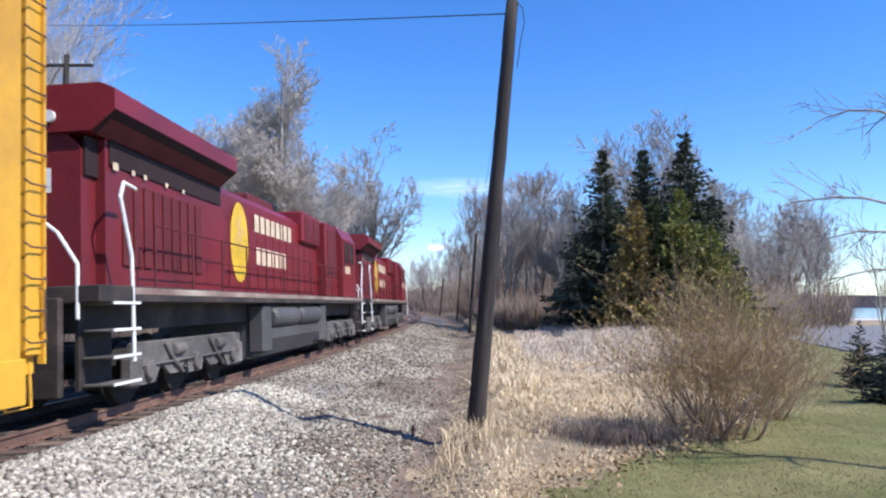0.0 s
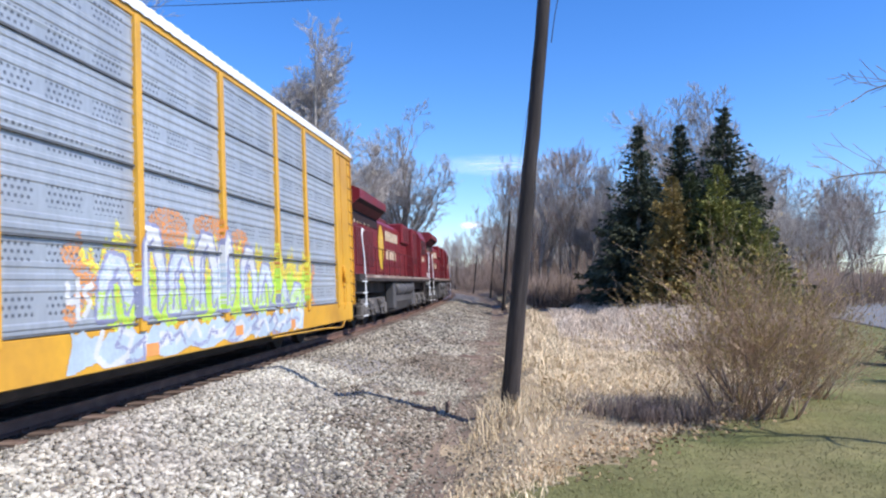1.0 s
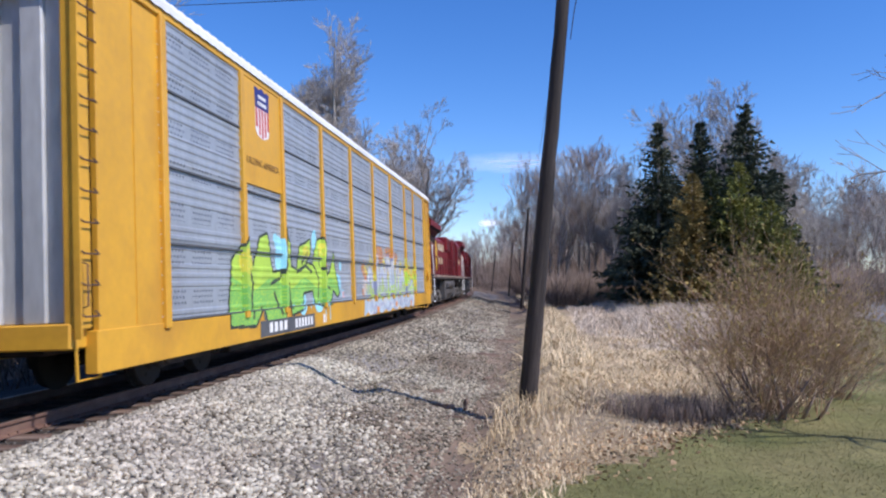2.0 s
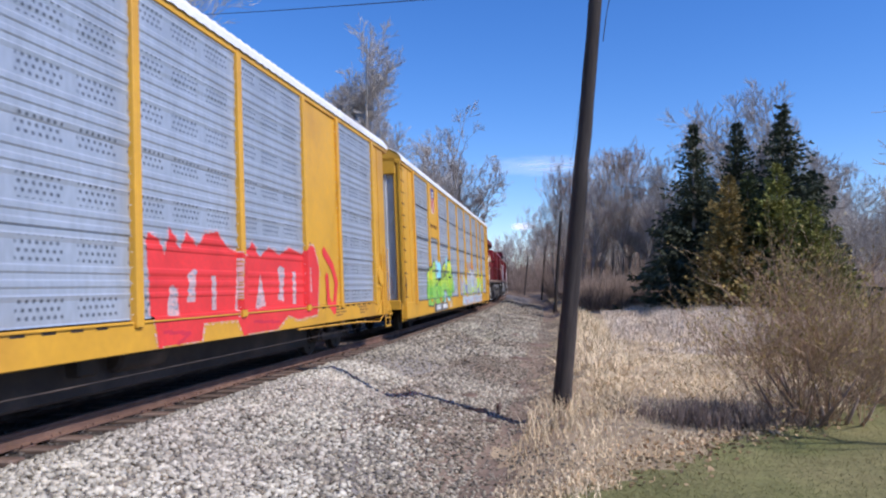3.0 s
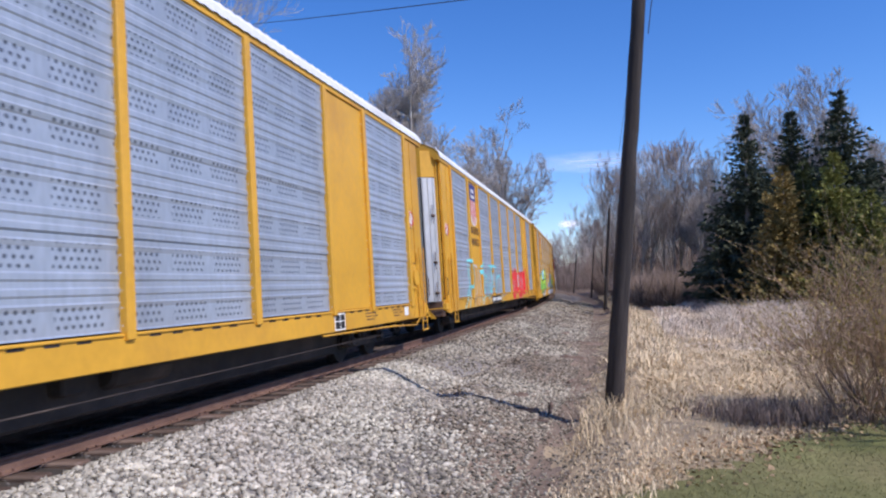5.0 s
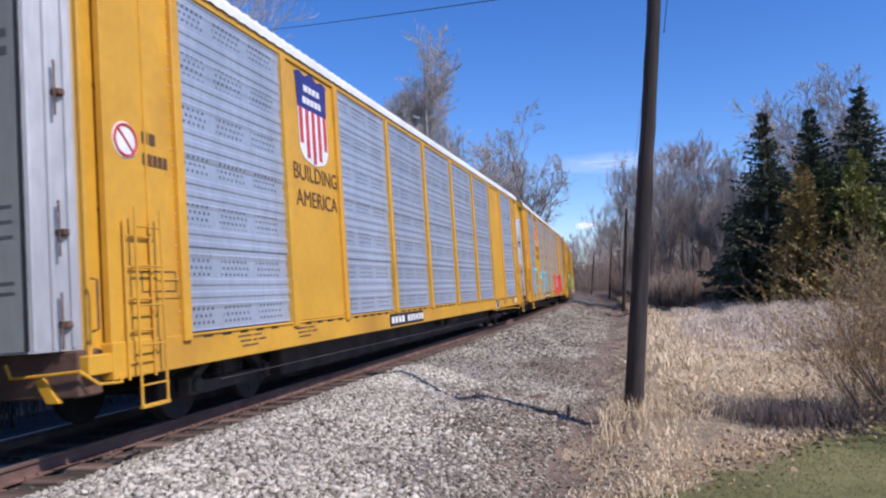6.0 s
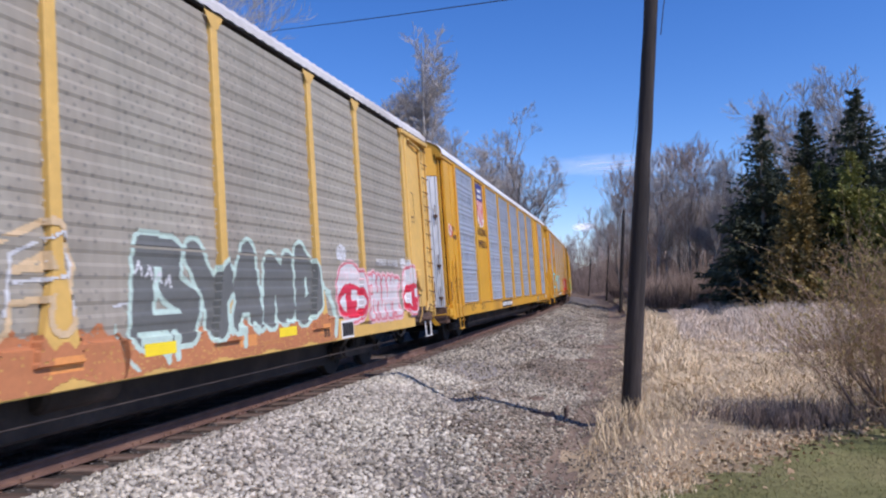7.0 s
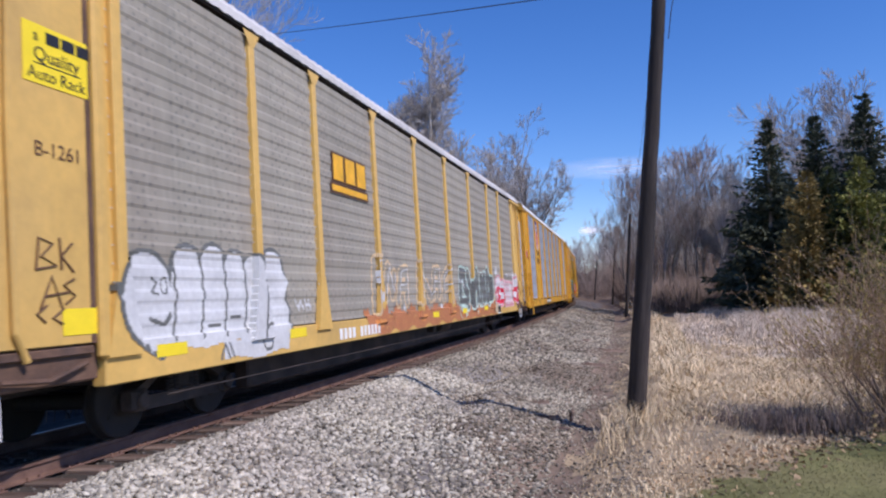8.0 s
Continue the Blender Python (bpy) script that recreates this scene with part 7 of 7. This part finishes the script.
paint(car_a, "lime and green spiked graffiti with dark outlines", -10.2, -2.3, 0.5, 2.85,
      [("sky", join(blob(-7.2, 2.05, 0.24, 0.4), blob(-7.4, 2.38, 0.13, 0.12), blob(-4.85, 2.45, 0.18, 0.3), blob(-2.95, 1.45, 0.34, 0.28), blob(-2.6, 1.95, 0.1, 0.13), blob(-5.9, 1.25, 0.35, 0.45), blob(-4.7, 1.1, 0.35, 0.3), blob(-2.3, 1.2, 0.3, 0.12))),
       ("pink", box2(-2.5, -1.5, 1.1, 1.26)), ("charcoal", join(poly((-8.3, 1.7), (-7.2, 1.75), (-7.1, 0.9), (-8.2, 0.8)), poly((-6.5, 1.85), (-6.2, 1.7), (-6.3, 0.95), (-6.6, 1.0)))),
       ("outline", grow(LIME, 0.055)), ("lime", LIME), ("green", below(LIME, 1.5)), ("lime", spatter(below(LIME, 1.62), 5, 0.25)), ("outline", CUTS),
       ("yellow", spatter(join(blob(-6.75, 2.2, 0.14, 0.3), blob(-5.5, 2.2, 0.25, 0.14), blob(-4.4, 2.3, 0.2, 0.18), blob(-8.9, 1.9, 0.3, 0.25)), 4, 0.7)),
       ("sky", drips(-6.5, -2.4, 0.55, 1.05, 8, 0.05, 5))],
      0.135, (1.0, *SEAMS_A), flat=FL_A)


# white, lilac and lime piece on the first carrier's front half
def hook(c, w, h, z0=1.12):
    """One arched hook of a letter."""
    return poly((c - w, z0), (c - w * 0.85, h - 0.3), (c - w * 0.3, h), (c + w * 0.5, h - 0.04), (c + w, h - 0.5), (c + w * 1.05, z0 + 0.25), (c + w * 0.6, z0 + 0.05), (c + w * 0.5, h - 0.6), (c + w * 0.2, h - 0.3), (c - w * 0.15, h - 0.35), (c - w * 0.3, z0 + 0.5), (c - w * 0.1, z0))


HOOKS = [hook(*q) for q in ((0.85, 0.42, 1.95), (1.75, 0.4, 2.4), (2.65, 0.42, 2.1), (3.55, 0.45, 2.4), (4.35, 0.35, 2.45), (5.4, 0.4, 2.25), (6.3, 0.4, 1.95), (7.3, 0.4, 1.62), (8.3, 0.5, 1.55))]
WHITES = join(*HOOKS)
paint(car_a, "white and lilac hooked graffiti over orange haze and lime fill", -0.5, 10.0, 0.5, 2.85,
      [("orange", spatter(join(box2(-0.1, 9.6, 1.1, 2.0, 0.16), blob(2.3, 2.4, 0.6, 0.3), blob(3.7, 2.5, 0.6, 0.22), blob(5.0, 2.35, 0.4, 0.22)), 2, 0.5)), ("yellow", spatter(box2(0.3, 9.3, 1.05, 2.1, 0.2), 3, 0.6)),
       ("lime", spatter(box2(0.5, 9.0, 1.05, 1.7, 0.12), 6, 0.85)), ("lilac", grow(WHITES, 0.06)), ("white", WHITES), ("paleblue", spatter(below(WHITES, 1.9), 3, 0.55)), ("lime", spatter(below(WHITES, 1.35), 9, 0.6)),
       ("lilac", join(*[stroke([(c, 1.2), (c + 0.08, h - 0.4), (c + 0.3, h - 0.15)], 0.07) for c, h in ((0.6, 1.9), (1.5, 2.35), (2.4, 2.1), (3.3, 2.35), (4.15, 2.4), (5.15, 2.2), (6.05, 1.9))])),
       ("white", join(stroke([(-0.15, 1.56), (-0.15, 1.36), (0.05, 1.36)], 0.08), stroke([(0.05, 1.6), (0.05, 1.15)], 0.08), stroke([(0.32, 1.55), (0.16, 1.48), (0.3, 1.32), (0.18, 1.18)], 0.08))),
       ("paleblue", box2(-0.2, 8.6, 0.53, 0.94, 0.05)), ("white", letters(0.2, 8.6, 0.58, 0.9, 8, 0.1, 15)), ("lilac", spatter(letters(0.6, 8.4, 0.6, 0.9, 7, 0.07, 19), 3, 0.8)),
       ("orange", join(box2(1.5, 1.85, 0.55, 0.72), box2(4.6, 4.95, 0.6, 0.78), box2(7.7, 8.0, 0.55, 0.75)))],
      0.135, (1.0, *SEAMS_A), flat=FL_A)

# aqua outlines and the red block on the second carrier
AQ = join(stroke([(-9.12, 2.4), (-9.73, 2.37), (-9.5, 2.1), (-9.41, 1.5), (-10.02, 1.07), (-10.49, 0.76)], 0.075), stroke([(-9.12, 2.4), (-8.95, 1.94), (-8.9, 1.7), (-9.4, 1.2), (-9.77, 0.78)], 0.075), stroke([(-9.3, 2.35), (-9.2, 1.7), (-9.6, 1.1)], 0.05),
          stroke([(-7.3, 2.02), (-6.72, 1.98)], 0.16), stroke([(-7.13, 2.2), (-6.84, 2.37), (-6.35, 2.37), (-6.21, 1.96), (-6.5, 1.75), (-6.65, 1.64), (-6.52, 1.23), (-6.07, 1.31)], 0.075), stroke([(-6.7, 2.3), (-6.55, 1.9), (-6.75, 1.5)], 0.14),
          stroke([(-6.3, 1.53), (-5.89, 1.92), (-5.54, 1.81), (-5.6, 1.35), (-5.43, 1.0)], 0.075), stroke([(-5.24, 2.3), (-4.5, 2.29), (-4.36, 2.0), (-4.55, 1.19), (-4.98, 1.27), (-5.36, 1.65), (-5.24, 2.3)], 0.075), ring(-4.62, 1.72, 0.3, 0.52, 0.07),
          stroke([(-4.5, 2.3), (-3.9, 2.27), (-3.95, 1.6), (-4.2, 1.1)], 0.07), stroke([(-3.64, 2.21), (-3.05, 2.32), (-3.08, 1.9), (-3.5, 1.55), (-3.6, 1.15)], 0.075), stroke([(-3.3, 1.2), (-2.93, 1.8), (-2.27, 1.93), (-1.84, 1.57), (-2.0, 0.78)], 0.09),
          stroke([(-3.44, 0.78), (-2.85, 1.03), (-2.67, 1.0), (-2.6, 0.78)], 0.07), stroke([(-7.24, 0.81), (-7.05, 1.07), (-6.92, 1.64)], 0.075), stroke([(-7.2, 1.06), (-5.6, 1.1)], 0.05), drips(-7, -3, 0.78, 1.1, 5, 0.05, 7))
paint(car_b, "loose aqua and white spray outlines", -10.7, -0.6, 0.75, 2.6,
      [("paleblue", spatter(join(box2(-6.6, -6.2, 1.3, 2.2, 0.1), box2(-5.2, -4.5, 1.3, 2.2, 0.1), box2(-4.4, -3.9, 1.2, 2.2, 0.1)), 5, 0.3)), ("aqua", AQ), ("lilac", stroke([(-1.6, 1.03), (-0.8, 1.04)], 0.06)),
       ("white", join(stroke([(-8.46, 2.25), (-8.3, 1.6), (-8.73, 0.78)], 0.07), stroke([(-8.4, 2.25), (-7.98, 2.17), (-7.77, 1.77), (-8.2, 1.2), (-8.0, 0.8)], 0.07), stroke([(-7.6, 2.1), (-7.5, 1.5), (-7.7, 0.85)], 0.07), stroke([(-7.35, 1.9), (-7.3, 1.4), (-6.95, 0.8)], 0.07)))],
      0.155, (1.14, *SEAMS), flat=FL_B)
RD = poly((1.66, 2.23), (1.95, 2.15), (2.08, 1.95), (2.18, 2.33), (2.45, 2.05), (2.61, 2.3), (2.9, 2.1), (3.1, 2.3), (3.47, 2.36), (3.75, 2.15), (4.11, 2.08), (4.3, 2.0), (4.66, 2.27), (4.94, 2.03), (5.3, 2.2), (5.8, 2.1), (6.2, 2.25),
          (6.8, 2.15), (7.1, 2.35), (7.44, 2.32), (7.7, 1.9), (7.6, 1.3), (7.5, 0.95), (6.5, 0.9), (6.0, 1.0), (5.5, 0.77), (4.2, 0.76), (4.0, 1.02), (2.97, 1.02), (2.9, 0.77), (1.83, 0.76), (1.73, 1.21))
GAPS = join(box2(2.15, 2.4, 1.18, 1.55, 0.03), box2(2.62, 2.85, 1.3, 1.75, 0.03), box2(3.3, 3.42, 1.2, 1.7), poly((4.75, 1.15), (4.95, 1.75), (5.15, 1.2)), box2(5.7, 5.95, 1.3, 1.85, 0.04), box2(6.35, 6.5, 1.2, 1.8), box2(7.0, 7.12, 1.4, 1.9), stroke([(4.05, 1.1), (4.15, 1.95)], 0.08))
paint(car_b, "solid red spray letters with ragged edge", 1.4, 9.4, 0.75, 2.6,
      [("pink", spatter(grow(RD, 0.05), 8, 0.35)), ("scarlet", less(RD, GAPS)), ("pink", spatter(GAPS, 3, 0.35)), ("scarlet", stroke([(8.02, 2.25), (8.5, 1.95), (8.74, 1.61), (8.55, 1.0), (8.2, 1.2), (8.15, 1.7)], 0.2)),
       ("crimson", join(stroke([(1.95, 0.95), (2.6, 0.9), (2.3, 0.78)], 0.05), stroke([(4.6, 0.95), (5.6, 0.9)], 0.05), stroke([(2.0, 1.1), (7.4, 1.12)], 0.04)))],
      0.155, (1.14, *SEAMS), flat=FL_B)


# the older carrier, front to rear: red eyes, dark mint letters, tan outlines, white bubbles
def eye(c, s):
    hatch = join(*[stroke([(c + s * u, 1.74), (c + s * u * 0.9, 2.02 - 0.3 * u * u)], 0.03) for u in np.arange(-0.5, 0.51, 0.125)])
    return [("pink", grow(blob(c, 1.56, 0.66 * s, 0.56), 0.06)), ("white", blob(c, 1.56, 0.66 * s, 0.55)), ("pink", hatch), ("rose", ring(c, 1.56, 0.69 * s, 0.58, 0.045)),
            ("crimson", blob(c, 1.40, 0.62 * s, 0.33)), ("white", blob(c, 1.38, 0.56 * s, 0.21, 1.5)), ("crimson", blob(c, 1.40, 0.27 * s, 0.28)), ("white", box2(c + 0.03 * s, c + 0.3 * s, 1.40, 1.6))]


NAME = [stroke(q, 0.17) for q in ([(9.5, 1.8), (9.22, 1.75), (9.3, 1.45), (9.5, 1.4), (9.45, 1.1), (9.22, 1.12)], [(9.68, 1.85), (9.7, 1.1)], [(9.95, 1.8), (9.95, 1.1)], [(9.7, 1.45), (9.95, 1.45)], [(10.12, 1.1), (10.25, 1.8), (10.4, 1.1)],
                                [(10.52, 1.1), (10.55, 1.8), (10.68, 1.4), (10.8, 1.8), (10.82, 1.1)], [(11.12, 1.75), (10.98, 1.75), (10.98, 1.12), (11.12, 1.12)])]
paint(car_d, "white and red graffiti of two eyes around pale letters", 7.4, 12.8, 0.75, 2.5,
      [("white", spatter(join(blob(8.1, 2.28, 0.22, 0.16), blob(11.6, 2.18, 0.26, 0.13)), 7, 0.85)), ("pink", grow(join(*NAME), 0.10)), ("rose", grow(join(*NAME), 0.05)),
       ("white", join(*NAME)), ("pink", join(*[stroke([(9.2 + 0.11 * k, 1.05), (9.26 + 0.11 * k, 1.75)], 0.03) for k in range(18)])), *eye(8.46, 0.95), *eye(11.95, 0.82), ("rose", drips(9.2, 11.2, 0.82, 1.1, 9, 0.04, 6))],
      0.26, (1.12, *SEAMS), flat=FL_D, feet=UP)
lettering("MERRY X-MAS!", 10.42, 2.1, 0.2, SPRAY["white"], car_d, HALF + 0.06, name="sprayed_words")
DARK = [[(2.62, 1.2), (2.72, 2.12)], [(2.72, 2.12), (3.2, 2.08), (3.12, 1.7), (3.55, 1.5), (3.42, 1.2), (2.75, 1.2)], [(3.62, 2.1), (3.98, 1.55), (4.0, 1.2)], [(4.32, 1.85), (3.98, 1.55)], [(4.45, 1.25), (4.88, 2.15), (5.05, 1.25)], [(4.6, 1.5), (5.0, 1.5)],
        [(5.4, 1.25), (5.5, 2.0), (5.78, 1.85), (5.8, 1.3)], [(6.05, 1.35), (6.02, 2.05)], [(6.4, 1.25), (6.45, 2.2), (6.82, 1.9), (6.86, 1.45), (6.45, 1.25)]]
paint(car_d, "dark graffiti letters outlined in pale mint", 2.2, 8.2, 0.74, 2.6,
      [("rustred", spatter(box2(2.25, 7.7, 0.74, 1.2, 0.04), 3, 0.93)), ("orange", join(box2(4.5, 4.95, 0.88, 1.03), box2(7.0, 7.4, 0.9, 1.05))), ("mint", join(*[stroke(q, 0.47) for q in DARK])),
       ("charcoal", join(*[stroke(q, 0.34) for q in DARK])), ("mint", join(stroke([(2.2, 1.3), (2.3, 0.95), (2.5, 0.8)], 0.05), drips(2.6, 5.2, 0.78, 1.15, 8, 0.1, 4), box2(2.55, 2.95, 1.05, 1.2), box2(4.4, 4.7, 1.02, 1.2), stroke([(7.1, 1.7), (7.5, 1.55), (7.7, 1.2), (7.6, 0.85)], 0.14))),
       ("white", join(*[stroke([(2.55 + 0.17 * k, 1.86 - 0.05 * k), (2.62 + 0.17 * k, 1.98 - 0.05 * k), (2.66 + 0.17 * k, 1.84 - 0.05 * k)], 0.03) for k in range(4)], stroke([(2.2, 1.5), (2.4, 1.52)], 0.03), stroke([(7.15, 1.75), (7.2, 1.6), (7.3, 1.75)], 0.03)))],
      0.26, (1.12, *SEAMS), flat=FL_D, feet=UP)
TANS = [[(-4.45, 1.3), (-4.4, 2.2), (-4.12, 2.2), (-4.2, 1.7)], [(-3.85, 1.5), (-3.6, 2.1), (-3.36, 1.55), (-3.2, 1.95)], [(-3.0, 1.4), (-2.8, 2.0), (-2.38, 2.06), (-2.42, 1.4)], [(-2.85, 1.7), (-2.45, 1.72)], [(-1.5, 1.4), (-1.42, 2.2), (-0.95, 1.75)],
        [(-0.8, 1.75), (-0.5, 1.45), (-0.22, 1.55)], [(-0.2, 1.5), (-0.1, 2.1), (0.35, 2.12), (0.32, 1.5)], [(-0.1, 1.8), (0.3, 1.8)], [(0.75, 1.4), (0.82, 1.95), (1.35, 2.18), (1.5, 1.9), (1.42, 1.4)], [(0.85, 1.7), (1.4, 1.75)]]
paint(car_d, "rust-red and tan graffiti with pale outlines", -5.2, 2.4, 0.74, 2.6,
      [("rustred", spatter(box2(-5.0, 2.3, 0.74, 1.22, 0.08), 3, 0.95)), ("tan", less(join(*[stroke(q, 0.36) for q in TANS]), join(*[stroke(q, 0.22) for q in TANS]))),
       ("white", spatter(join(*[stroke([(a + 0.12, b + 0.05) for a, b in q], 0.035) for q in TANS]), 2, 0.97)), ("orange", join(box2(-4.6, -4.1, 0.9, 1.04), box2(-1.5, -1.1, 0.9, 1.04), box2(1.3, 1.7, 0.9, 1.04))),
       ("white", join(blob(-4.2, 1.5, 0.07, 0.1), blob(-2.6, 1.25, 0.08, 0.06), blob(-1.0, 1.25, 0.1, 0.09), blob(0.5, 1.2, 0.12, 0.06)))],
      0.26, (1.12, *SEAMS), flat=FL_D, feet=UP)
BUB = [blob(-11.4, 1.58, 0.46, 0.5, 2.0), blob(-11.1, 1.25, 0.35, 0.2), blob(-10.65, 1.62, 0.3, 0.55, 2.8), blob(-10.1, 1.66, 0.3, 0.55, 2.8), blob(-9.6, 1.63, 0.26, 0.53, 2.8), blob(-9.15, 1.6, 0.24, 0.52, 2.8), blob(-8.6, 1.66, 0.36, 0.56, 2.4), blob(-8.4, 1.25, 0.28, 0.3)]
paint(car_d, "white bubble-letter graffiti outlined in dark grey", -12.2, -7.1, 0.74, 2.5,
      [("charcoal", join(grow(join(*BUB), 0.06), stroke([(-11.92, 1.7), (-11.62, 1.15), (-11.2, 0.95)], 0.12))), ("white", join(*BUB, box2(-11.4, -8.2, 1.0, 1.25, 0.03), box2(-10.0, -8.25, 0.77, 1.05, 0.03), poly((-8.4, 2.0), (-8.08, 1.77), (-8.35, 1.5)), stroke([(-11.85, 1.6), (-11.55, 1.1)], 0.07))),
       ("charcoal", join(*[stroke([(y, 2.1), (y + 0.06, 1.6), (y - 0.03, 1.1)], 0.045) for y in (-10.92, -10.37, -9.86, -9.37, -8.95)], box2(-10.25, -9.95, 1.2, 1.25), box2(-9.75, -9.5, 1.3, 1.34), stroke([(-11.35, 1.35), (-11.1, 1.28), (-10.98, 1.4)], 0.05), stroke([(-11.3, 1.8), (-11.2, 1.75), (-11.3, 1.65), (-11.2, 1.62)], 0.03), ring(-11.08, 1.72, 0.07, 0.1, 0.03),
                         ring(-8.85, 1.0, 0.16, 0.2, 0.04), stroke([(-10.05, 0.8), (-9.95, 0.98), (-9.85, 0.8)], 0.035), stroke([(-9.85, 0.98), (-9.75, 0.8)], 0.035))),
       ("white", join(stroke([(-7.9, 1.52), (-7.8, 1.36), (-7.72, 1.5), (-7.64, 1.36)], 0.04), stroke([(-7.55, 1.5), (-7.52, 1.34)], 0.04), stroke([(-7.42, 1.5), (-7.4, 1.34)], 0.04), stroke([(-7.54, 1.43), (-7.4, 1.42)], 0.04)))],
      0.26, (1.12, *SEAMS), flat=FL_D, feet=UP)
for glyph in ([(-12.9, 1.85), (-12.86, 2.15), (-12.7, 2.1), (-12.84, 1.98), (-12.66, 1.9), (-12.9, 1.86)], [(-12.62, 2.16), (-12.6, 1.86)], [(-12.46, 2.12), (-12.6, 1.99), (-12.45, 1.84)], [(-12.86, 1.5), (-12.72, 1.8), (-12.6, 1.5)], [(-12.8, 1.62), (-12.5, 1.66)],
              [(-12.45, 1.78), (-12.58, 1.72), (-12.44, 1.62), (-12.56, 1.54)], [(-12.8, 1.38), (-12.9, 1.46), (-12.78, 1.54)], [(-12.6, 1.36), (-12.72, 1.42), (-12.58, 1.5)]):
    part("tag", Geo().tube([(HALF + 0.036, y, z) for y, z in glyph], 0.013, 4), M_BROWN, car_d, "thin brown sprayed tag")

# ---------------------------------------------------------------- what moves
# where the middle of the first carrier stands along the track, by the clock
RUN = [
    (0.0, -5.1), (0.5, 1.7), (1.0, 8.6), (1.5, 14.9), (3.0, 35.9), (3.5, 42.2), (4.0, 49.35), (4.5, 56.4),
    (6.0, 77.2), (6.5, 83.8), (7.0, 90.96), (7.5, 97.65), (8.0, 104.85),
]
PITCH = 28.75                                # from carrier to carrier


def riding(s, half):
    """The pose of a car whose middle is s metres along the track, on bogies half metres before and behind."""
    a, b = track(s - half), track(s + half)
    th = math.atan2(b[0] - a[0], b[1] - a[1])
    return pose((a[0] + b[0]) / 2, (a[1] + b[1]) / 2, -0.033, 0, CANT, -math.degrees(th))


def motions():
    for car, back, half in ((loco_lead, -49.0, 7.0), (loco_rear, -26.1, 7.0), (car_a, 0.0, 10.0),
                            (car_b, PITCH, 10.0), (car_c, 2 * PITCH, 10.0), (car_d, 3 * PITCH, 10.0)):
        walk(car, [(t, riding(run - back, half)) for t, run in RUN])
    times = [k / FPS for k in range(int(8 * FPS) + 1)]
    runs = np.interp(times, [t for t, _ in RUN], [r for _, r in RUN])
    for ob, y, r in WHEELS:
        turn = [Matrix.Translation((0, y, r)) @ Matrix.Rotation(-d / r, 4, "X") for d in runs]
        walk(ob, list(zip(times, turn)))


motions()
